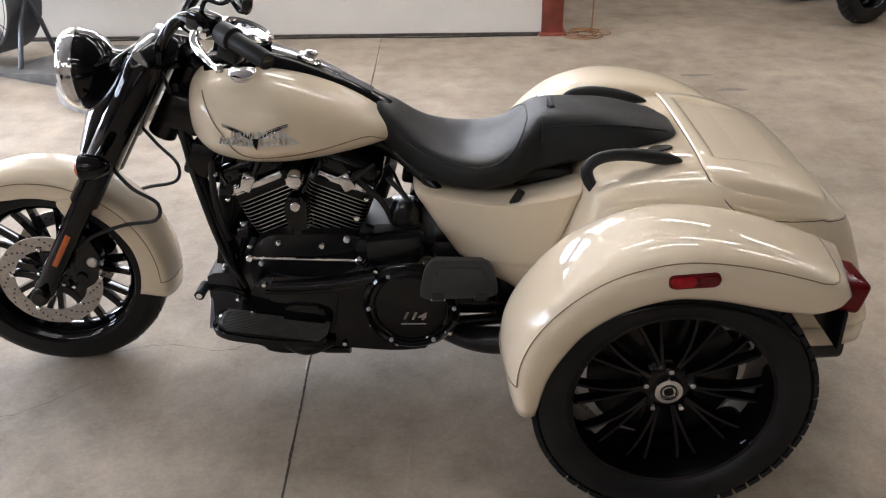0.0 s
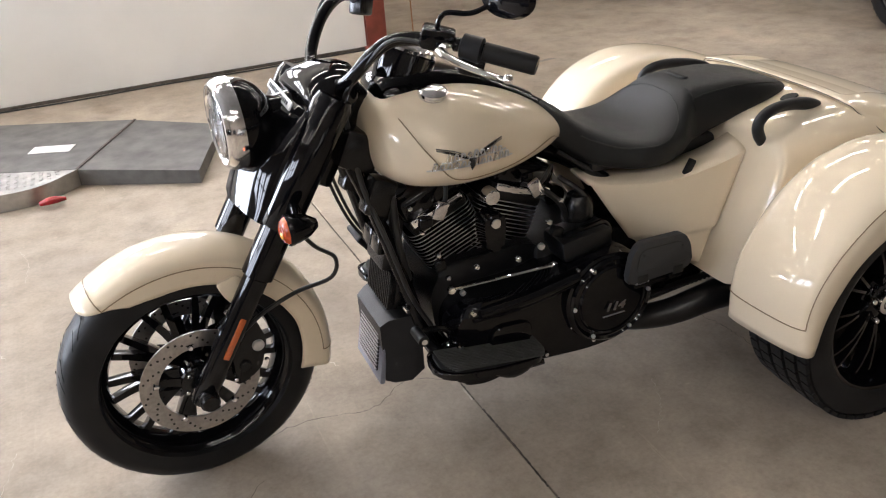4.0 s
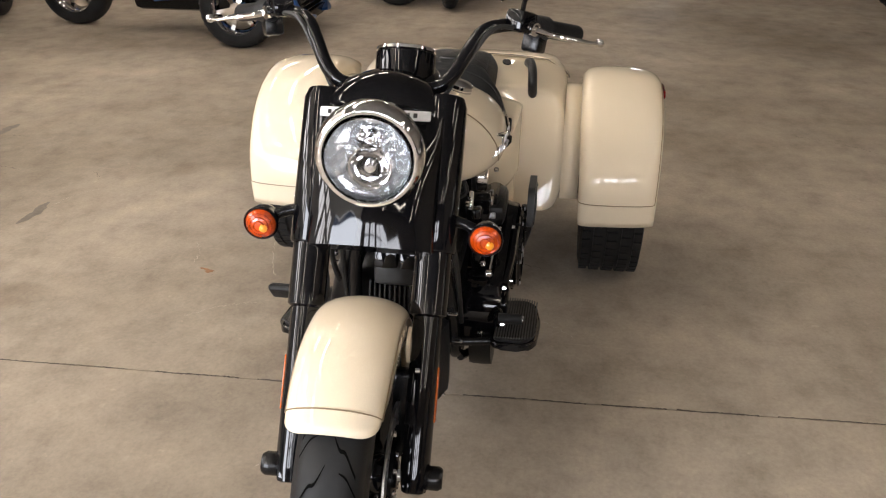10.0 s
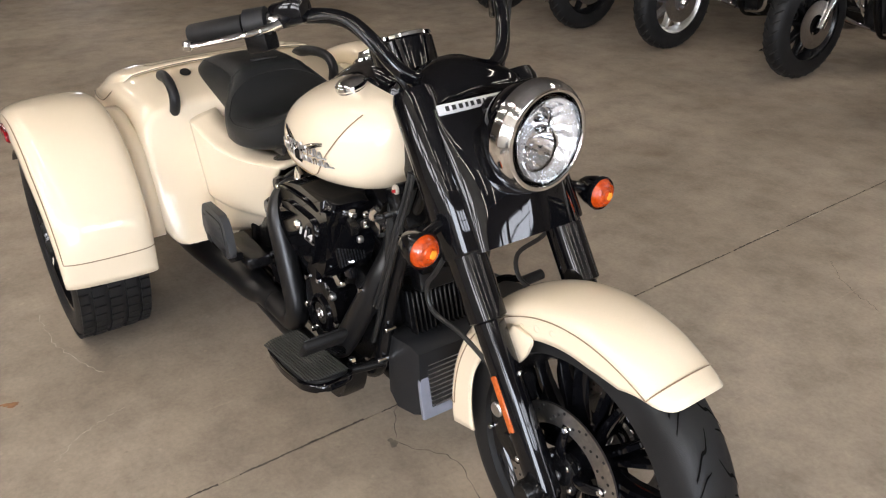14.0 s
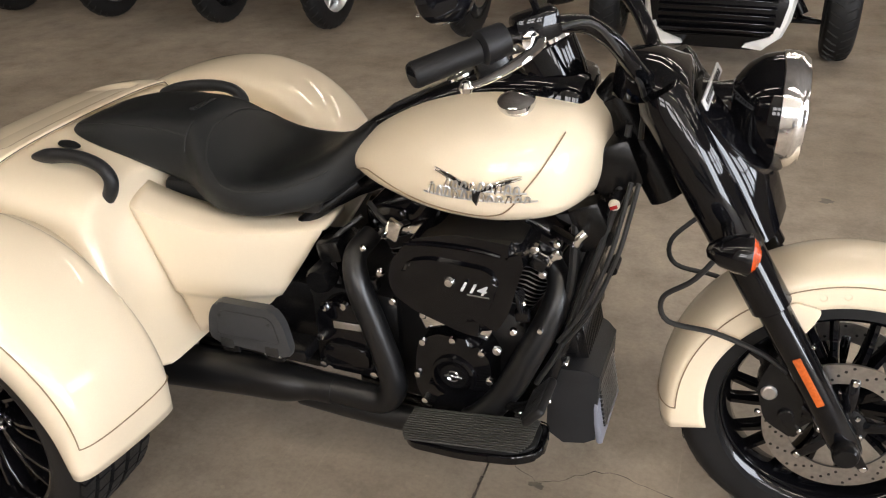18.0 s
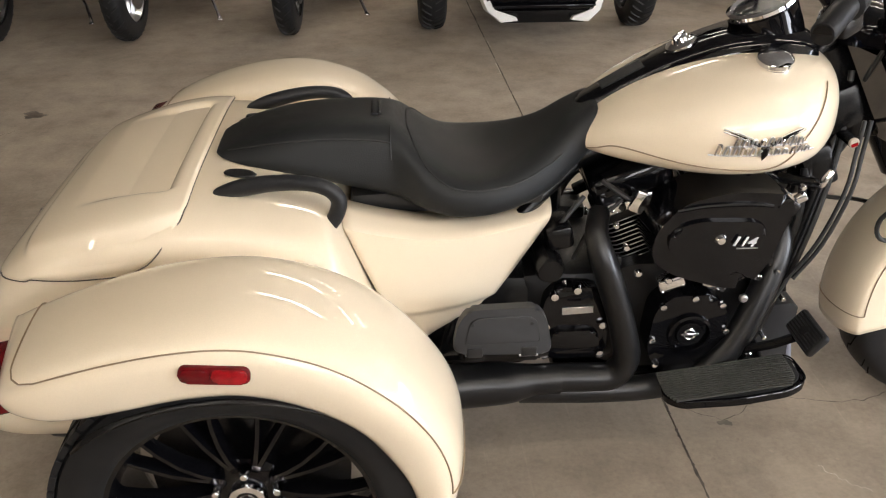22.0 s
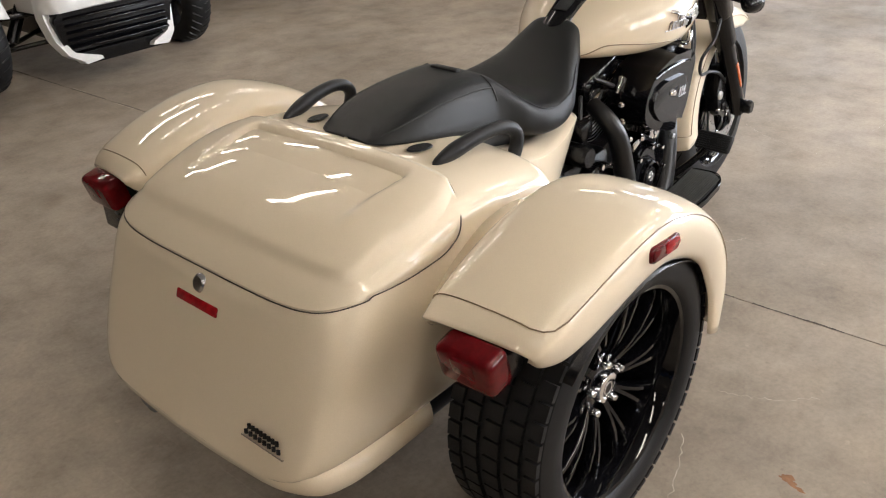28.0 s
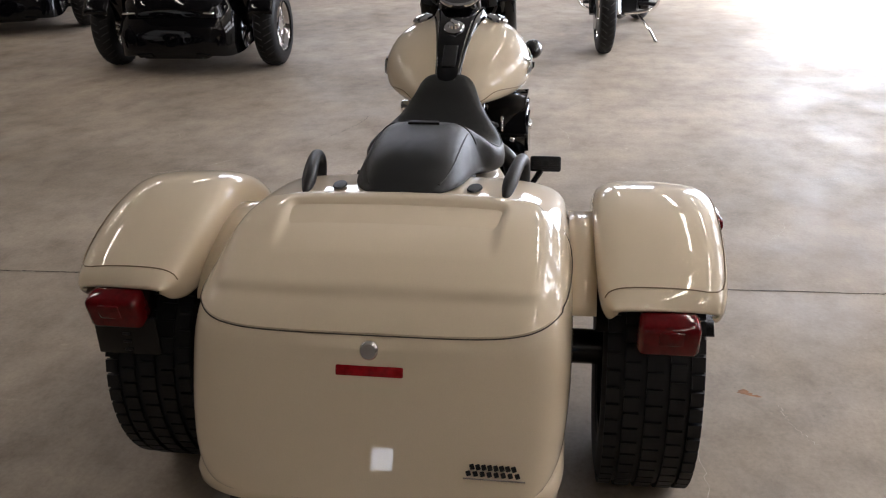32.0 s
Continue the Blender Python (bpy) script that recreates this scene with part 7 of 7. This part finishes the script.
A, B, C_, D = (-1.30, 2.87), (-0.31, 2.41), (0.03, 3.07), (-0.92, 3.55)
plate([A, B, C_, D], lambda x, y: 0.09, "deck", MATGREY, "worn grey deck plate")
curve = [tuple(p) for p in smooth_path([A, (-1.22, 2.60), (-1.02, 2.40), (-0.75, 2.27), (-0.50, 2.27), B], 6)]
plate(curve, lambda x, y: 0.088, "diamond_plate", PLATE, "bright diamond plate apron")
bm = bmesh.new()
rnd = random.Random(3)
for i in range(26):
    for j in range(16):
        f, gq = (i + 0.5) / 26, (j + 0.5) / 16
        x, y = -1.28 + 0.97 * f, 2.26 + 0.6 * gq
        edge_y = float(np.interp(x, [-1.3, -1.22, -1.02, -0.75, -0.50, -0.31], [2.87, 2.62, 2.43, 2.30, 2.30, 2.42]))
        if edge_y + 0.01 < y < 2.87 - 0.4646 * (x + 1.30) - 0.02:
            box((0.022, 0.006, 0.004), (x, y, 0.0895), (0, 0, 35 if (i + j) % 2 else 125), bm=bm)
tagged(part("tread_diamonds", bm, PLATE, lift), kind="stuff")
plate([B, (0.24, 2.10), (0.46, 2.76), C_], lambda x, y: 0.088 if x < 0.1 and (x, y) in (B, C_) else 0.07, "ramp", MATGREY, "grey sloping ramp plate")
plate([A, D, (-1.55, 3.9), (-1.95, 3.2)], lambda x, y: 0.088 if (x, y) in (A, D) else 0.012, "ramp", MATGREY)
part("seam", box((0.75, 0.014, 0.004), (-0.14, 2.74, 0.0915), (0, 0, math.degrees(math.atan2(0.66, 0.34)))), CRACK, lift)
part("seam", box((0.78, 0.014, 0.004), (-1.11, 3.21, 0.0915), (0, 0, math.degrees(math.atan2(0.68, 0.38)))), CRACK, lift)
part("paper_patch", box((0.22, 0.10, 0.003), (-0.42, 2.80, 0.0925), (0, 0, -22)), WHITE, lift)
jk = solo("clamp", tube([(-0.50, 2.22, 0.02), (-0.44, 2.20, 0.035), (-0.38, 2.20, 0.03)], [0.012, 0.02, 0.008], 10, 3), REDLENS, "red clamp handle lying beside the platform", "clamp")

# drum fan by the wall
fan = thing("drum_fan", "large grey steel drum fan beside the white wall", "fan", at=(-2.05, 3.52, 0), turn=-25)
part("drum", lathe([(0.43, -0.14), (0.44, -0.13), (0.44, 0.13), (0.43, 0.14), (0.425, 0.13), (0.425, -0.13), (0.43, -0.14)], (0, 0, 0.50), n=48), FANGREY, fan)
for k in range(9):
    part("grille_ring", lathe([(0.045 * k + 0.05, -0.145), (0.053 + 0.045 * k, -0.142), (0.05 + 0.045 * k, -0.139), (0.047 + 0.045 * k, -0.142), (0.045 * k + 0.05, -0.145)], (0, 0, 0.50), n=40), FANGREY, fan)
for k in range(12):
    a = 2 * math.pi * k / 12
    part("grille_wire", rod((0.03 * math.cos(a), -0.142, 0.5 + 0.03 * math.sin(a)), (0.43 * math.cos(a), -0.142, 0.5 + 0.43 * math.sin(a)), 0.003, 6), FANGREY, fan)
for k in range(3):
    a = 2 * math.pi * k / 3 + 0.4
    part("blade", loft([[Vector((r_ * math.cos(a + d), yy, 0.5 + r_ * math.sin(a + d))) for d, yy in ((-0.35, -0.05), (0.0, 0.0), (0.35, 0.05))] for r_ in (0.06, 0.2, 0.32, 0.40)], closed=False), ALU, fan, thick=0.003)
part("motor", tube([(0, -0.05, 0.5), (0, 0.14, 0.5)], 0.08, 20), SATIN, fan)
for sd in (-1, 1):
    part("foot", tube([(sd * 0.44, -0.2, 0.02), (sd * 0.44, -0.15, 0.05), (sd * 0.44, 0, 0.50), (sd * 0.44, 0.15, 0.05), (sd * 0.44, 0.2, 0.02)], 0.016, 8, 2), FANGREY, fan)

# cords by the column and along the wall
bm = bmesh.new()
pts = []
for k in range(56):
    a = k * 0.5
    pts.append((2.10 + 0.02 * math.sin(k * 0.23) + (0.12 + 0.05 * math.sin(k * 0.37)) * math.cos(a), 4.0 + (0.10 + 0.04 * math.cos(k * 0.29)) * math.sin(a), 0.008 + 0.0006 * k))
cord = solo("extension_cord", tube(pts, 0.004, 6, 2), STAIN, "rust-orange extension cord coiled at the column", "cord")
cord2 = solo("hanging_cord", tube([(2.15, 4.08, 0.02), (2.16, 4.12, 0.4), (2.14, 4.1, 1.2), (2.15, 4.12, 2.6)], 0.005, 6, 4), STAIN, "orange cord hanging beside the column", "cord")
cord3 = solo("wall_cord", tube([(x, 4.03 + 0.012 * math.sin(x * 5), 0.007) for x in np.linspace(-4, 1.75, 60)], 0.005, 6), CABLE, "thin black cord along the wall base", "cord")
carton = solo("carton", box((0.5, 0.35, 0.42), (4.3, 7.4, 0.21), (0, 0, 12), 0.006), TAN, "tan carton on the floor behind the column", "carton")
